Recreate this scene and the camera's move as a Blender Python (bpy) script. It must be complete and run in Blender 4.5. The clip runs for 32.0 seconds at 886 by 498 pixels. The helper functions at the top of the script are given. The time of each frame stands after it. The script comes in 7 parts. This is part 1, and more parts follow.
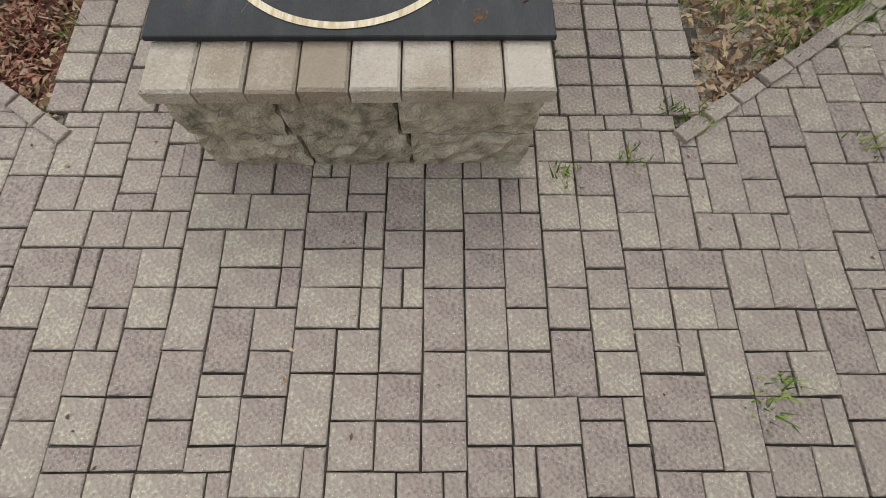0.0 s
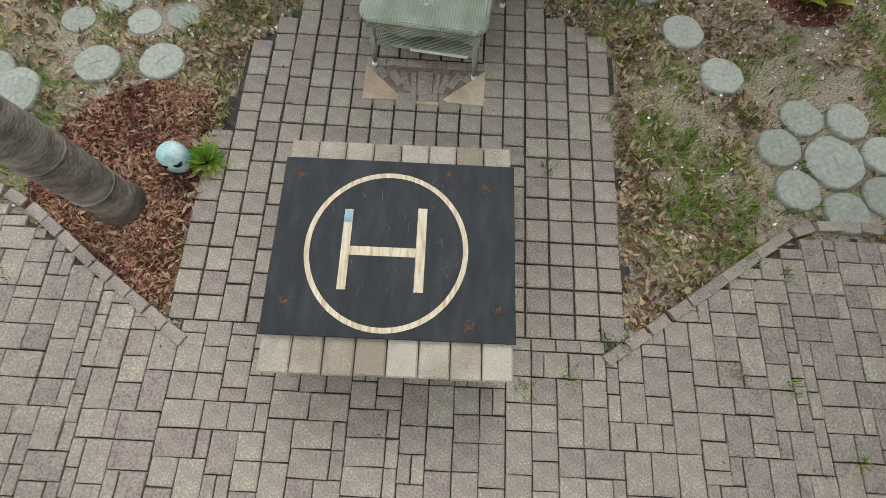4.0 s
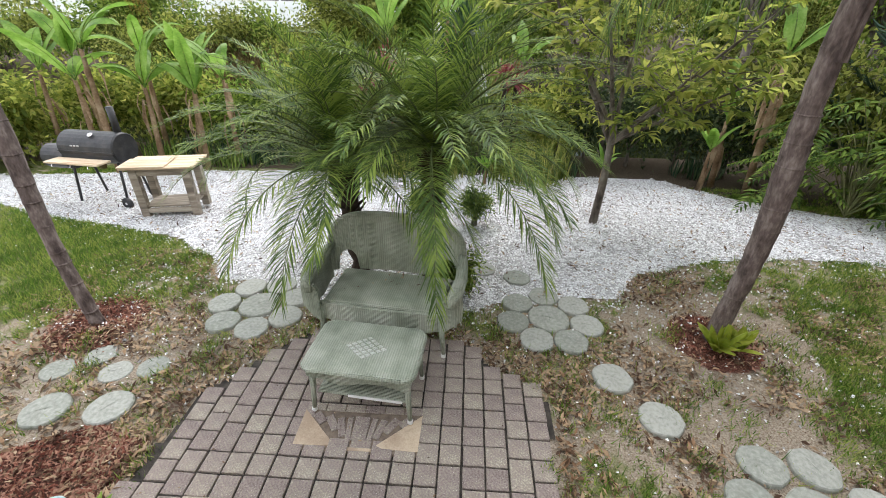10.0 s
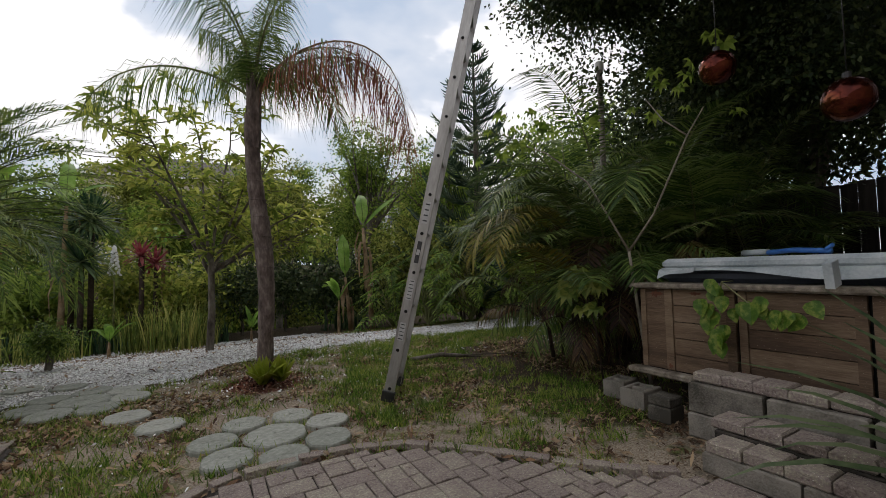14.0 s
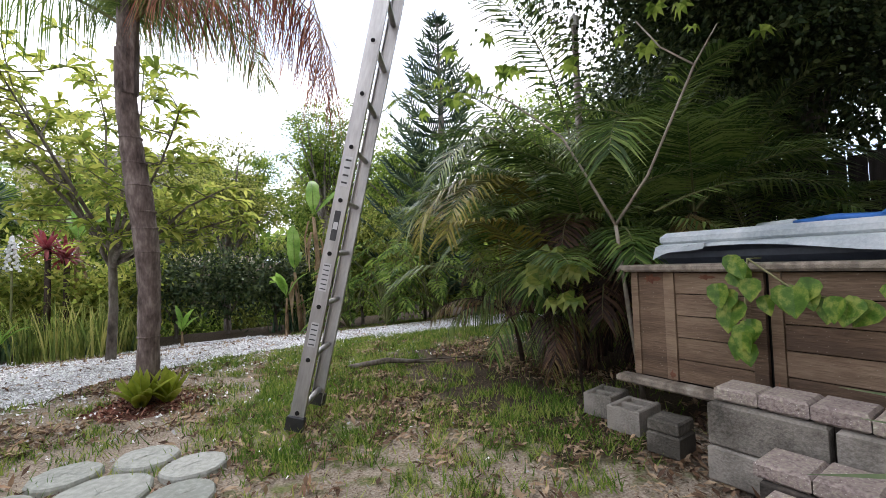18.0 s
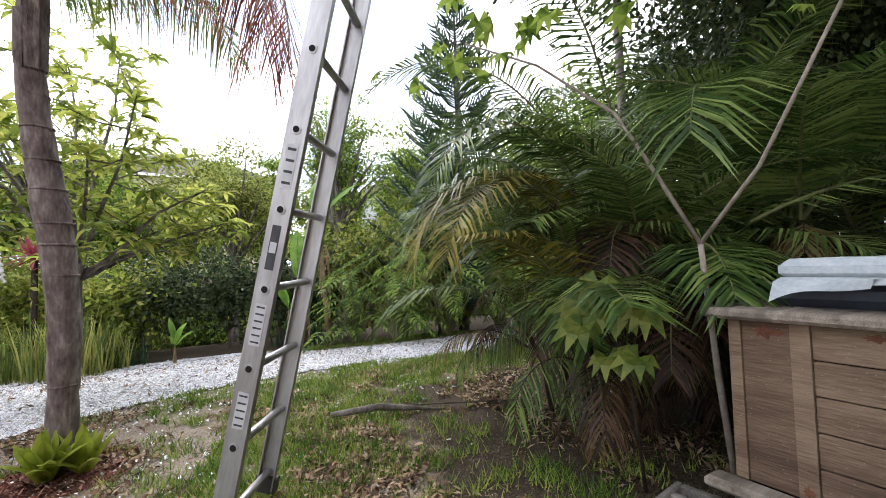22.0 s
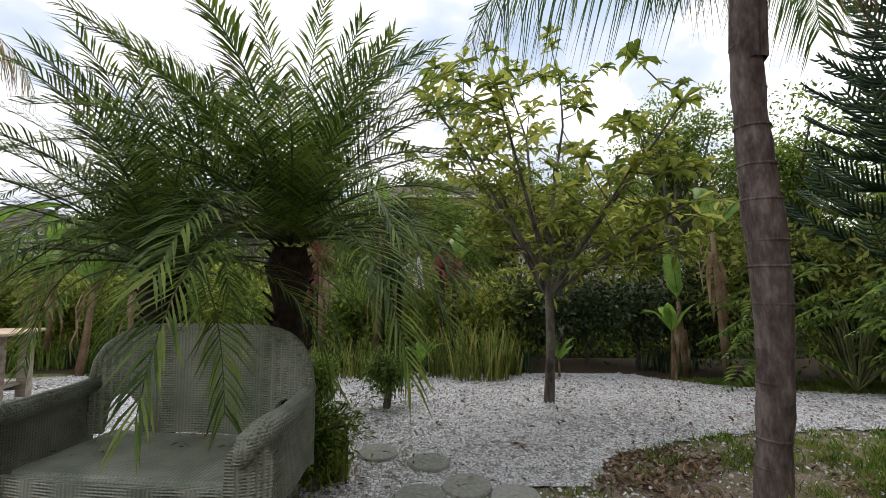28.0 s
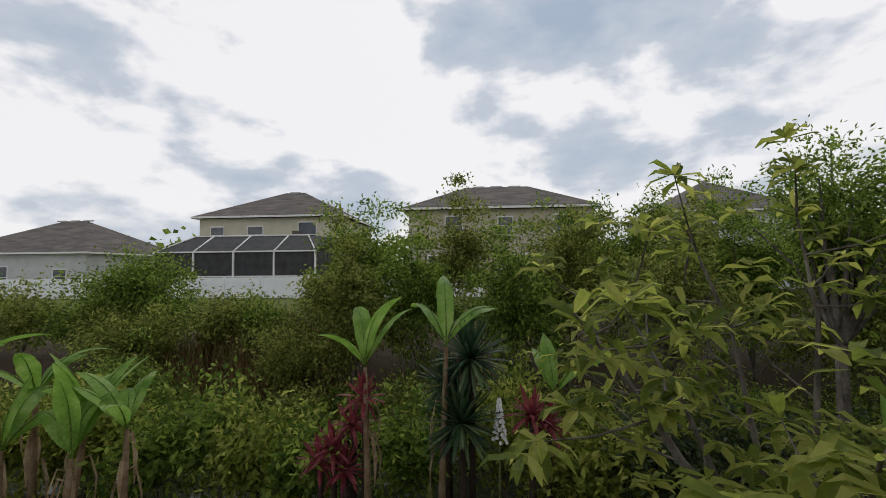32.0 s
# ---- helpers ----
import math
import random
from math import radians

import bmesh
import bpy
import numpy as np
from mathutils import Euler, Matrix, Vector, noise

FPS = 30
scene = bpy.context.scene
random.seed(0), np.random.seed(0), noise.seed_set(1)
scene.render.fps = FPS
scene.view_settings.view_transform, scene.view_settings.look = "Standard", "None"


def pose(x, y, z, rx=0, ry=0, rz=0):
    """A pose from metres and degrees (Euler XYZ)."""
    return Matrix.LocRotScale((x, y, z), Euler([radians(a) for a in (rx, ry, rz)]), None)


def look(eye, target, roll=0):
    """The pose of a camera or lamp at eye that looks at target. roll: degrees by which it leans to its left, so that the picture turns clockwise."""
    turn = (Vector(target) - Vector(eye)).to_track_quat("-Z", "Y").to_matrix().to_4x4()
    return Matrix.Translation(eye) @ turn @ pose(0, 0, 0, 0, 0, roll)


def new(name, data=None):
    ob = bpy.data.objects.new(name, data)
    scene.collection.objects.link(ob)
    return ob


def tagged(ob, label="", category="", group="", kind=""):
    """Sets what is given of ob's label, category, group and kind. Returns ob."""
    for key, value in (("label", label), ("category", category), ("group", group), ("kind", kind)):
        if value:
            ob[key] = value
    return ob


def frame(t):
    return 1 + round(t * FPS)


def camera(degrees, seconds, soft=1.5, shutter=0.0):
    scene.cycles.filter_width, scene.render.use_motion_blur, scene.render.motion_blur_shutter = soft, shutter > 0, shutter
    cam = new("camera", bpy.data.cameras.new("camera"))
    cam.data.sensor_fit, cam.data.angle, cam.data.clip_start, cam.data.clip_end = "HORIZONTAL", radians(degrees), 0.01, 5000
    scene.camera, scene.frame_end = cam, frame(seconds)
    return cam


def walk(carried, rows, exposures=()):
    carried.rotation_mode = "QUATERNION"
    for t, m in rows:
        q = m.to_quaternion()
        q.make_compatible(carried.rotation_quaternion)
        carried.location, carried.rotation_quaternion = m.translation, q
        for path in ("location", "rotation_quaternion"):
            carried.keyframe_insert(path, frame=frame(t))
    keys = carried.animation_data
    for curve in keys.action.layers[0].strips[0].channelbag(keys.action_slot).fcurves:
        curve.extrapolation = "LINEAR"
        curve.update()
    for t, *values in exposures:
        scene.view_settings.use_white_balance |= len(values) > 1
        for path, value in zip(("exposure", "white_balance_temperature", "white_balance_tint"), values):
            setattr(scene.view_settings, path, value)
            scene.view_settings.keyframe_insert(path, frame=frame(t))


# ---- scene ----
cam = camera(93.0, 32.0, soft=0.5)
PATH = [
    (0.0, (0.287, -1.374, 1.362), (0.315, -0.403, -1.476), 1.76),
    (0.5, (0.336, -1.406, 1.636), (0.381, -0.466, -1.213), 2.55),
    (1.0, (0.315, -1.386, 1.879), (0.374, -0.474, -0.978), 3.48),
    (1.5, (0.289, -1.242, 2.048), (0.348, -0.342, -0.813), 3.83),
    (2.0, (0.269, -1.080, 2.181), (0.331, -0.183, -0.682), 4.57),
    (2.5, (0.248, -0.940, 2.263), (0.299, -0.042, -0.599), 5.13),
    (3.0, (0.242, -0.797, 2.311), (0.280, 0.091, -0.554), 5.27),
    (3.5, (0.243, -0.685, 2.344), (0.274, 0.205, -0.521), 5.07),
    (5.5, (0.260, -0.518, 2.366), (0.296, 0.376, -0.497), 5.73),
    (6.0, (0.311, -0.529, 2.373), (0.336, 0.355, -0.494), 5.07),
    (6.5, (0.353, -0.560, 2.381), (0.379, 0.333, -0.483), 5.08),
    (7.0, (0.400, -0.604, 2.360), (0.426, 0.301, -0.500), 5.04),
    (7.5, (0.457, -0.582, 2.327), (0.457, 0.508, -0.467), 3.48),
    (8.0, (0.502, -0.575, 2.303), (0.475, 0.868, -0.327), 2.33),
    (8.5, (0.545, -0.578, 2.309), (0.496, 1.210, -0.100), 1.98),
    (9.0, (0.609, -0.546, 2.339), (0.528, 1.555, 0.200), 1.43),
    (9.5, (0.653, -0.542, 2.384), (0.552, 1.839, 0.561), 1.22),
    (10.0, (0.697, -0.536, 2.394), (0.575, 2.080, 0.931), 1.06),
    (10.5, (0.729, -0.611, 2.420), (0.594, 2.187, 1.348), 1.02),
    (11.0, (0.795, -0.819, 2.410), (0.650, 2.102, 1.742), 0.90),
    (11.5, (1.007, -1.088, 2.301), (0.851, 1.897, 2.054), 0.61),
    (12.0, (1.265, -1.341, 2.056), (1.116, 1.655, 2.107), 0.24),
    (12.5, (1.549, -1.555, 1.723), (1.701, 1.437, 1.880), -0.29),
    (13.0, (1.876, -1.754, 1.377), (2.511, 1.174, 1.543), -0.71),
    (13.5, (2.156, -2.005, 1.130), (3.341, 0.747, 1.271), -1.16),
    (14.0, (2.334, -2.024, 1.033), (3.851, 0.561, 1.162), -1.49),
    (14.5, (2.400, -2.072, 0.977), (4.032, 0.442, 1.113), -1.59),
    (15.0, (2.451, -2.111, 0.966), (4.121, 0.378, 1.105), -1.70),
    (15.5, (2.505, -2.117, 0.964), (4.182, 0.366, 1.104), -1.71),
    (17.5, (2.864, -1.633, 0.952), (4.547, 0.847, 1.071), -1.83),
    (18.0, (2.991, -1.433, 0.912), (4.658, 1.058, 1.026), -1.91),
    (18.5, (3.107, -1.255, 0.904), (4.733, 1.264, 1.013), -1.97),
    (19.0, (3.180, -1.138, 0.917), (4.778, 1.399, 1.031), -1.97),
    (19.5, (3.274, -1.076, 0.956), (4.855, 1.471, 1.072), -1.94),
    (20.0, (3.324, -0.991, 0.999), (4.893, 1.564, 1.110), -1.88),
    (20.5, (3.342, -0.920, 1.018), (4.898, 1.642, 1.135), -1.76),
    (21.0, (3.397, -0.880, 1.048), (4.945, 1.688, 1.165), -1.80),
    (21.5, (3.443, -0.849, 1.061), (4.980, 1.724, 1.178), -1.77),
    (22.0, (3.548, -0.819, 1.062), (5.075, 1.760, 1.186), -1.82),
    (22.5, (3.656, -0.840, 1.066), (5.171, 1.747, 1.195), -1.82),
    (23.0, (3.726, -0.867, 1.048), (5.231, 1.724, 1.177), -1.88),
    (23.5, (3.792, -0.890, 1.018), (5.290, 1.706, 1.143), -1.91),
    (24.0, (3.653, -0.904, 0.957), (5.123, 1.709, 1.087), -1.95),
    (24.5, (3.318, -0.974, 0.914), (4.675, 1.698, 1.050), -1.79),
    (25.0, (2.809, -0.950, 0.895), (3.808, 1.875, 1.045), -1.57),
    (25.5, (2.330, -0.973, 0.854), (2.954, 1.956, 1.034), -1.03),
    (26.0, (1.967, -0.929, 0.867), (2.348, 2.040, 1.055), -1.04),
    (26.5, (1.646, -0.653, 0.908), (1.907, 2.330, 1.087), -0.58),
    (28.5, (1.334, 0.511, 1.442), (1.292, 3.502, 1.679), 0.00),
    (29.0, (1.295, 0.554, 1.863), (1.206, 3.544, 2.096), -0.49),
    (29.5, (1.383, 0.847, 2.356), (1.305, 3.842, 2.509), -1.16),
    (30.0, (1.402, 1.001, 2.661), (1.271, 3.994, 2.806), -1.15),
    (30.5, (1.222, 1.147, 2.804), (1.051, 4.138, 2.956), -0.92),
    (31.0, (1.009, 1.356, 2.917), (0.811, 4.345, 3.071), -0.73),
    (31.5, (0.850, 1.721, 3.084), (0.632, 4.710, 3.234), -0.64),
    (32.0, (0.715, 2.362, 3.298), (0.481, 5.349, 3.446), -0.54),
]
EXPOSURES = ((0,-0.08,6450,8),(3,-0.1,6350,5),(6,-0.02,6350,5),(8,0.1,6350,6),(9,0.2,6350,9),(10,0.38,6350,12),(11,0.38,6400,11),(12,-0.42,6500,11),(13,-1.2,6500,12),(13.7,-1.05,6500,13),(15,-0.18,6600,16),(18,0.42,6150,17),(19,0.6,6100,17),(24,0.68,6100,18),(25,0.38,6100,18),(26,-0.22,6150,21),(28.5,-0.68,6450,13),(29.5,-1.02,6450,12),(30.5,-1.17,6450,12),(32,-1.3,6450,12))
walk(cam, [(t, look(e, g, r)) for t, e, g, r in PATH], EXPOSURES)

# ---- world, sun, exposure ----
world = bpy.data.worlds.new("sky")
scene.world = world
world.use_nodes = True
wn, wl = world.node_tree.nodes, world.node_tree.links
wn.clear()
w_out = wn.new("ShaderNodeOutputWorld")
w_bg = wn.new("ShaderNodeBackground")
w_sky = wn.new("ShaderNodeTexSky")
w_sky.sky_type, w_sky.sun_disc = "NISHITA", False
SUN_ELEV, SUN_AZ = 50.0, 8.0
w_sky.sun_elevation, w_sky.sun_rotation = radians(SUN_ELEV), radians(SUN_AZ)
w_tc = wn.new("ShaderNodeTexCoord")
w_map = wn.new("ShaderNodeMapping")
w_map.inputs["Scale"].default_value = (1.0, 1.0, 1.9)
w_map.inputs["Location"].default_value = (0.35, 0.1, 0.2)
wl.new(w_tc.outputs["Generated"], w_map.inputs["Vector"])
w_n1 = wn.new("ShaderNodeTexNoise")
w_n1.inputs["Scale"].default_value, w_n1.inputs["Detail"].default_value = 2.7, 6.0
w_n1.inputs["Roughness"].default_value = 0.52
w_n1.inputs["Distortion"].default_value = 0.1
wl.new(w_map.outputs[0], w_n1.inputs["Vector"])
w_ramp = wn.new("ShaderNodeValToRGB")
cr = w_ramp.color_ramp
cr.elements[0].position, cr.elements[0].color = 0.49, (2.35, 2.34, 2.33, 1)
cr.elements[1].position, cr.elements[1].color = 0.68, (0.96, 1.18, 1.46, 1)
el = cr.elements.new(0.55)
el.color = (1.4, 1.54, 1.7, 1)
wl.new(w_n1.outputs["Fac"], w_ramp.inputs["Fac"])
w_mix = wn.new("ShaderNodeMix")
w_mix.data_type = "RGBA"
w_mix.inputs["Factor"].default_value = 0.9
w_gain = wn.new("ShaderNodeVectorMath")
w_gain.operation, w_gain.inputs[1].default_value = "SCALE", (0, 0, 0)
w_gain.inputs["Scale"].default_value = 0.12
wl.new(w_sky.outputs[0], w_gain.inputs[0])
wl.new(w_gain.outputs[0], w_mix.inputs["A"])
wl.new(w_ramp.outputs[0], w_mix.inputs["B"])
wl.new(w_mix.outputs["Result"], w_bg.inputs["Color"])
w_bg.inputs["Strength"].default_value = 1.0
wl.new(w_bg.outputs[0], w_out.inputs[0])

sun = new("sun", bpy.data.lights.new("sun", "SUN"))
sun.data.energy, sun.data.angle, sun.data.color = 1.5, radians(24), (1.0, 0.96, 0.9)
sun_dir = Vector((math.sin(radians(SUN_AZ)) * math.cos(radians(SUN_ELEV)), math.cos(radians(SUN_AZ)) * math.cos(radians(SUN_ELEV)), math.sin(radians(SUN_ELEV))))
sun.matrix_world = look(sun_dir * 50, (0, 0, 0))


# ---- materials ----
def material(name, cols, scale=8.0, rough=0.7, bump=0.3, fine=60.0, rand=None, metal=0.0, spec=0.3, glow=0.0, stretch=(1, 1, 1), spots=None, vary=0.25, big=1.0, grain=0.35):
    """Noise between two or three colours at two scales, fine relief, and variation from piece to piece."""
    m = bpy.data.materials.new(name)
    m.use_nodes = True
    n, l = m.node_tree.nodes, m.node_tree.links
    b = n["Principled BSDF"]
    b.inputs["Roughness"].default_value = rough
    b.inputs["Metallic"].default_value = metal
    b.inputs["Specular IOR Level"].default_value = spec
    tc = n.new("ShaderNodeTexCoord")
    mp = n.new("ShaderNodeMapping")
    mp.inputs["Scale"].default_value = stretch
    l.new(tc.outputs["Object"], mp.inputs["Vector"])
    n1 = n.new("ShaderNodeTexNoise")
    n1.inputs["Scale"].default_value, n1.inputs["Detail"].default_value = scale, 5.0
    l.new(mp.outputs[0], n1.inputs["Vector"])
    n2 = n.new("ShaderNodeTexNoise")
    n2.inputs["Scale"].default_value, n2.inputs["Detail"].default_value = fine, 3.0
    l.new(mp.outputs[0], n2.inputs["Vector"])
    ramp = n.new("ShaderNodeValToRGB")
    e = ramp.color_ramp.elements
    e[0].position, e[0].color = 0.3, (*cols[0], 1)
    e[1].position, e[1].color = 0.7, (*cols[-1], 1)
    if len(cols) > 2:
        for i, c in enumerate(cols[1:-1]):
            q = e.new(0.3 + 0.4 * (i + 1) / (len(cols) - 1))
            q.color = (*c, 1)
    mixn = n.new("ShaderNodeMath")
    mixn.operation = "MULTIPLY_ADD"
    mixn.inputs[1].default_value, mixn.inputs[2].default_value = grain, -0.5 * grain
    l.new(n2.outputs["Fac"], mixn.inputs[0])
    s0 = n.new("ShaderNodeMath")
    s0.operation = "MULTIPLY_ADD"
    s0.inputs[1].default_value, s0.inputs[2].default_value = big, 0.5 - 0.5 * big
    l.new(n1.outputs["Fac"], s0.inputs[0])
    s1 = n.new("ShaderNodeMath")
    s1.operation = "ADD"
    l.new(s0.outputs[0], s1.inputs[0])
    l.new(mixn.outputs[0], s1.inputs[1])
    fac = s1
    if rand:
        src = n.new("ShaderNodeObjectInfo" if rand == "object" else "ShaderNodeNewGeometry")
        r = n.new("ShaderNodeMath")
        r.operation = "MULTIPLY_ADD"
        r.inputs[1].default_value, r.inputs[2].default_value = vary * 2, -vary
        l.new(src.outputs["Random" if rand == "object" else "Random Per Island"], r.inputs[0])
        s2 = n.new("ShaderNodeMath")
        s2.operation = "ADD"
        l.new(s1.outputs[0], s2.inputs[0])
        l.new(r.outputs[0], s2.inputs[1])
        fac = s2
    l.new(fac.outputs[0], ramp.inputs["Fac"])
    col = ramp.outputs[0]
    if spots:
        vo = n.new("ShaderNodeTexVoronoi")
        vo.inputs["Scale"].default_value = spots[0]
        l.new(tc.outputs["Object"], vo.inputs["Vector"])
        th = n.new("ShaderNodeMath")
        th.operation, th.inputs[1].default_value = "LESS_THAN", spots[1]
        l.new(vo.outputs["Distance"], th.inputs[0])
        mx = n.new("ShaderNodeMix")
        mx.data_type = "RGBA"
        l.new(th.outputs[0], mx.inputs["Factor"])
        l.new(col, mx.inputs["A"])
        mx.inputs["B"].default_value = (*spots[2], 1)
        col = mx.outputs["Result"]
    l.new(col, b.inputs["Base Color"])
    if bump:
        bp = n.new("ShaderNodeBump")
        bp.inputs["Strength"].default_value, bp.inputs["Distance"].default_value = bump, 0.01
        l.new(n2.outputs["Fac"], bp.inputs["Height"])
        l.new(bp.outputs[0], b.inputs["Normal"])
    if glow:
        tr = n.new("ShaderNodeBsdfTranslucent")
        l.new(col, tr.inputs["Color"])
        ms = n.new("ShaderNodeMixShader")
        ms.inputs[0].default_value = glow
        l.new(b.outputs[0], ms.inputs[1])
        l.new(tr.outputs[0], ms.inputs[2])
        l.new(ms.outputs[0], n["Material Output"].inputs["Surface"])
    return m


def wicker_material(name, cols):
    """Round strands woven over and under one another, with worn, dusty paint."""
    m = material(name, cols, scale=5, rough=0.6, bump=0, fine=140, spec=0.25)
    n, l = m.node_tree.nodes, m.node_tree.links
    tc = n.new("ShaderNodeTexCoord")
    hs = []
    for axis, scale in (("X", 18.0), ("Z", 26.0)):
        wv = n.new("ShaderNodeTexWave")
        wv.wave_type, wv.bands_direction, wv.wave_profile = "BANDS", axis, "SIN"
        wv.inputs["Scale"].default_value, wv.inputs["Distortion"].default_value = scale, 0.0
        l.new(tc.outputs["Object"], wv.inputs["Vector"])
        hs.append(wv)
    wy = n.new("ShaderNodeTexWave")
    wy.wave_type, wy.bands_direction = "BANDS", "Y"
    wy.inputs["Scale"].default_value, wy.inputs["Distortion"].default_value = 26.0, 0.0
    l.new(tc.outputs["Object"], wy.inputs["Vector"])
    a = n.new("ShaderNodeMath")
    a.operation = "MULTIPLY"
    l.new(hs[1].outputs["Fac"], a.inputs[0])
    l.new(wy.outputs["Fac"], a.inputs[1])
    c = n.new("ShaderNodeMath")
    c.operation = "MULTIPLY_ADD"
    c.inputs[1].default_value = 0.35
    l.new(hs[0].outputs["Fac"], c.inputs[0])
    l.new(a.outputs[0], c.inputs[2])
    bp = n.new("ShaderNodeBump")
    bp.inputs["Strength"].default_value, bp.inputs["Distance"].default_value = 1.0, 0.006
    l.new(c.outputs[0], bp.inputs["Height"])
    b = n["Principled BSDF"]
    l.new(bp.outputs[0], b.inputs["Normal"])
    # darker between the strands, where the weave is low
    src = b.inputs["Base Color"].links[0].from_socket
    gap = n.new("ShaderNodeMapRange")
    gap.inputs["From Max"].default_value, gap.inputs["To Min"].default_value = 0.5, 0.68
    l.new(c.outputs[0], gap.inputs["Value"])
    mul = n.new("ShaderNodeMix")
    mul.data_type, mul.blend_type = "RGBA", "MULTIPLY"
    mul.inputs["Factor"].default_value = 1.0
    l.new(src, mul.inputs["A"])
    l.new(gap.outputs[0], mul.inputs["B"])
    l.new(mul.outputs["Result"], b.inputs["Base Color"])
    return m


def ground_material():
    """Sand, turf, bark and painted-in shade, blended by the soil map of the mesh."""
    m = bpy.data.materials.new("ground")
    m.use_nodes = True
    n, l = m.node_tree.nodes, m.node_tree.links
    b = n["Principled BSDF"]
    b.inputs["Roughness"].default_value, b.inputs["Specular IOR Level"].default_value = 0.95, 0.1
    tc = n.new("ShaderNodeTexCoord")

    def noise_node(scale, detail=6.0):
        q = n.new("ShaderNodeTexNoise")
        q.inputs["Scale"].default_value, q.inputs["Detail"].default_value = scale, detail
        l.new(tc.outputs["Object"], q.inputs["Vector"])
        return q

    def ramp_node(src, stops):
        q = n.new("ShaderNodeValToRGB")
        e = q.color_ramp.elements
        e[0].position, e[0].color = stops[0][0], (*stops[0][1], 1)
        e[1].position, e[1].color = stops[-1][0], (*stops[-1][1], 1)
        for p, c in stops[1:-1]:
            e.new(p).color = (*c, 1)
        l.new(src, q.inputs["Fac"])
        return q

    fine, mid = noise_node(70), noise_node(9)
    soil = ramp_node(noise_node(85, 9.0).outputs["Fac"], ((0.3, (0.14, 0.105, 0.072)), (0.46, (0.27, 0.22, 0.165)), (0.7, (0.42, 0.36, 0.29))))
    turf = ramp_node(fine.outputs["Fac"], ((0.3, (0.05, 0.075, 0.018)), (0.5, (0.12, 0.145, 0.04)), (0.72, (0.24, 0.22, 0.11))))
    bark = ramp_node(noise_node(110).outputs["Fac"], ((0.3, (0.035, 0.016, 0.012)), (0.52, (0.15, 0.06, 0.042)), (0.75, (0.32, 0.19, 0.14))))
    at = n.new("ShaderNodeAttribute")
    at.attribute_name = "soil"
    sep = n.new("ShaderNodeSeparateColor")
    l.new(at.outputs["Color"], sep.inputs[0])

    def edge(channel, src, width):
        a = n.new("ShaderNodeMath")
        a.operation, a.inputs[1].default_value = "MULTIPLY_ADD", width
        l.new(src, a.inputs[0])
        l.new(sep.outputs[channel], a.inputs[2])
        c = n.new("ShaderNodeMapRange")
        c.inputs["From Min"].default_value, c.inputs["From Max"].default_value = 0.4 + width / 2, 0.62 + width / 2
        l.new(a.outputs[0], c.inputs["Value"])
        return c

    m1 = n.new("ShaderNodeMix")
    m1.data_type = "RGBA"
    l.new(edge(0, mid.outputs["Fac"], 1.3).outputs[0], m1.inputs["Factor"])
    l.new(soil.outputs[0], m1.inputs["A"])
    l.new(turf.outputs[0], m1.inputs["B"])
    m2 = n.new("ShaderNodeMix")
    m2.data_type = "RGBA"
    l.new(edge(1, mid.outputs["Fac"], 0.5).outputs[0], m2.inputs["Factor"])
    l.new(m1.outputs["Result"], m2.inputs["A"])
    l.new(bark.outputs[0], m2.inputs["B"])
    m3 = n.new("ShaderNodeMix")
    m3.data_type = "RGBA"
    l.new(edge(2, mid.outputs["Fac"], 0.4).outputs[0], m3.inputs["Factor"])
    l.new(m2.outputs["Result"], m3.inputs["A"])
    # dark soil colour that stands in for shade
    shade_soil = ramp_node(fine.outputs["Fac"], ((0.3, (0.03, 0.022, 0.015)), (0.7, (0.11, 0.085, 0.058))))
    l.new(shade_soil.outputs[0], m3.inputs["B"])
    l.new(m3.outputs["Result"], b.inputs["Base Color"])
    bp = n.new("ShaderNodeBump")
    bp.inputs["Strength"].default_value, bp.inputs["Distance"].default_value = 0.8, 0.02
    l.new(fine.outputs["Fac"], bp.inputs["Height"])
    l.new(bp.outputs[0], b.inputs["Normal"])
    return m


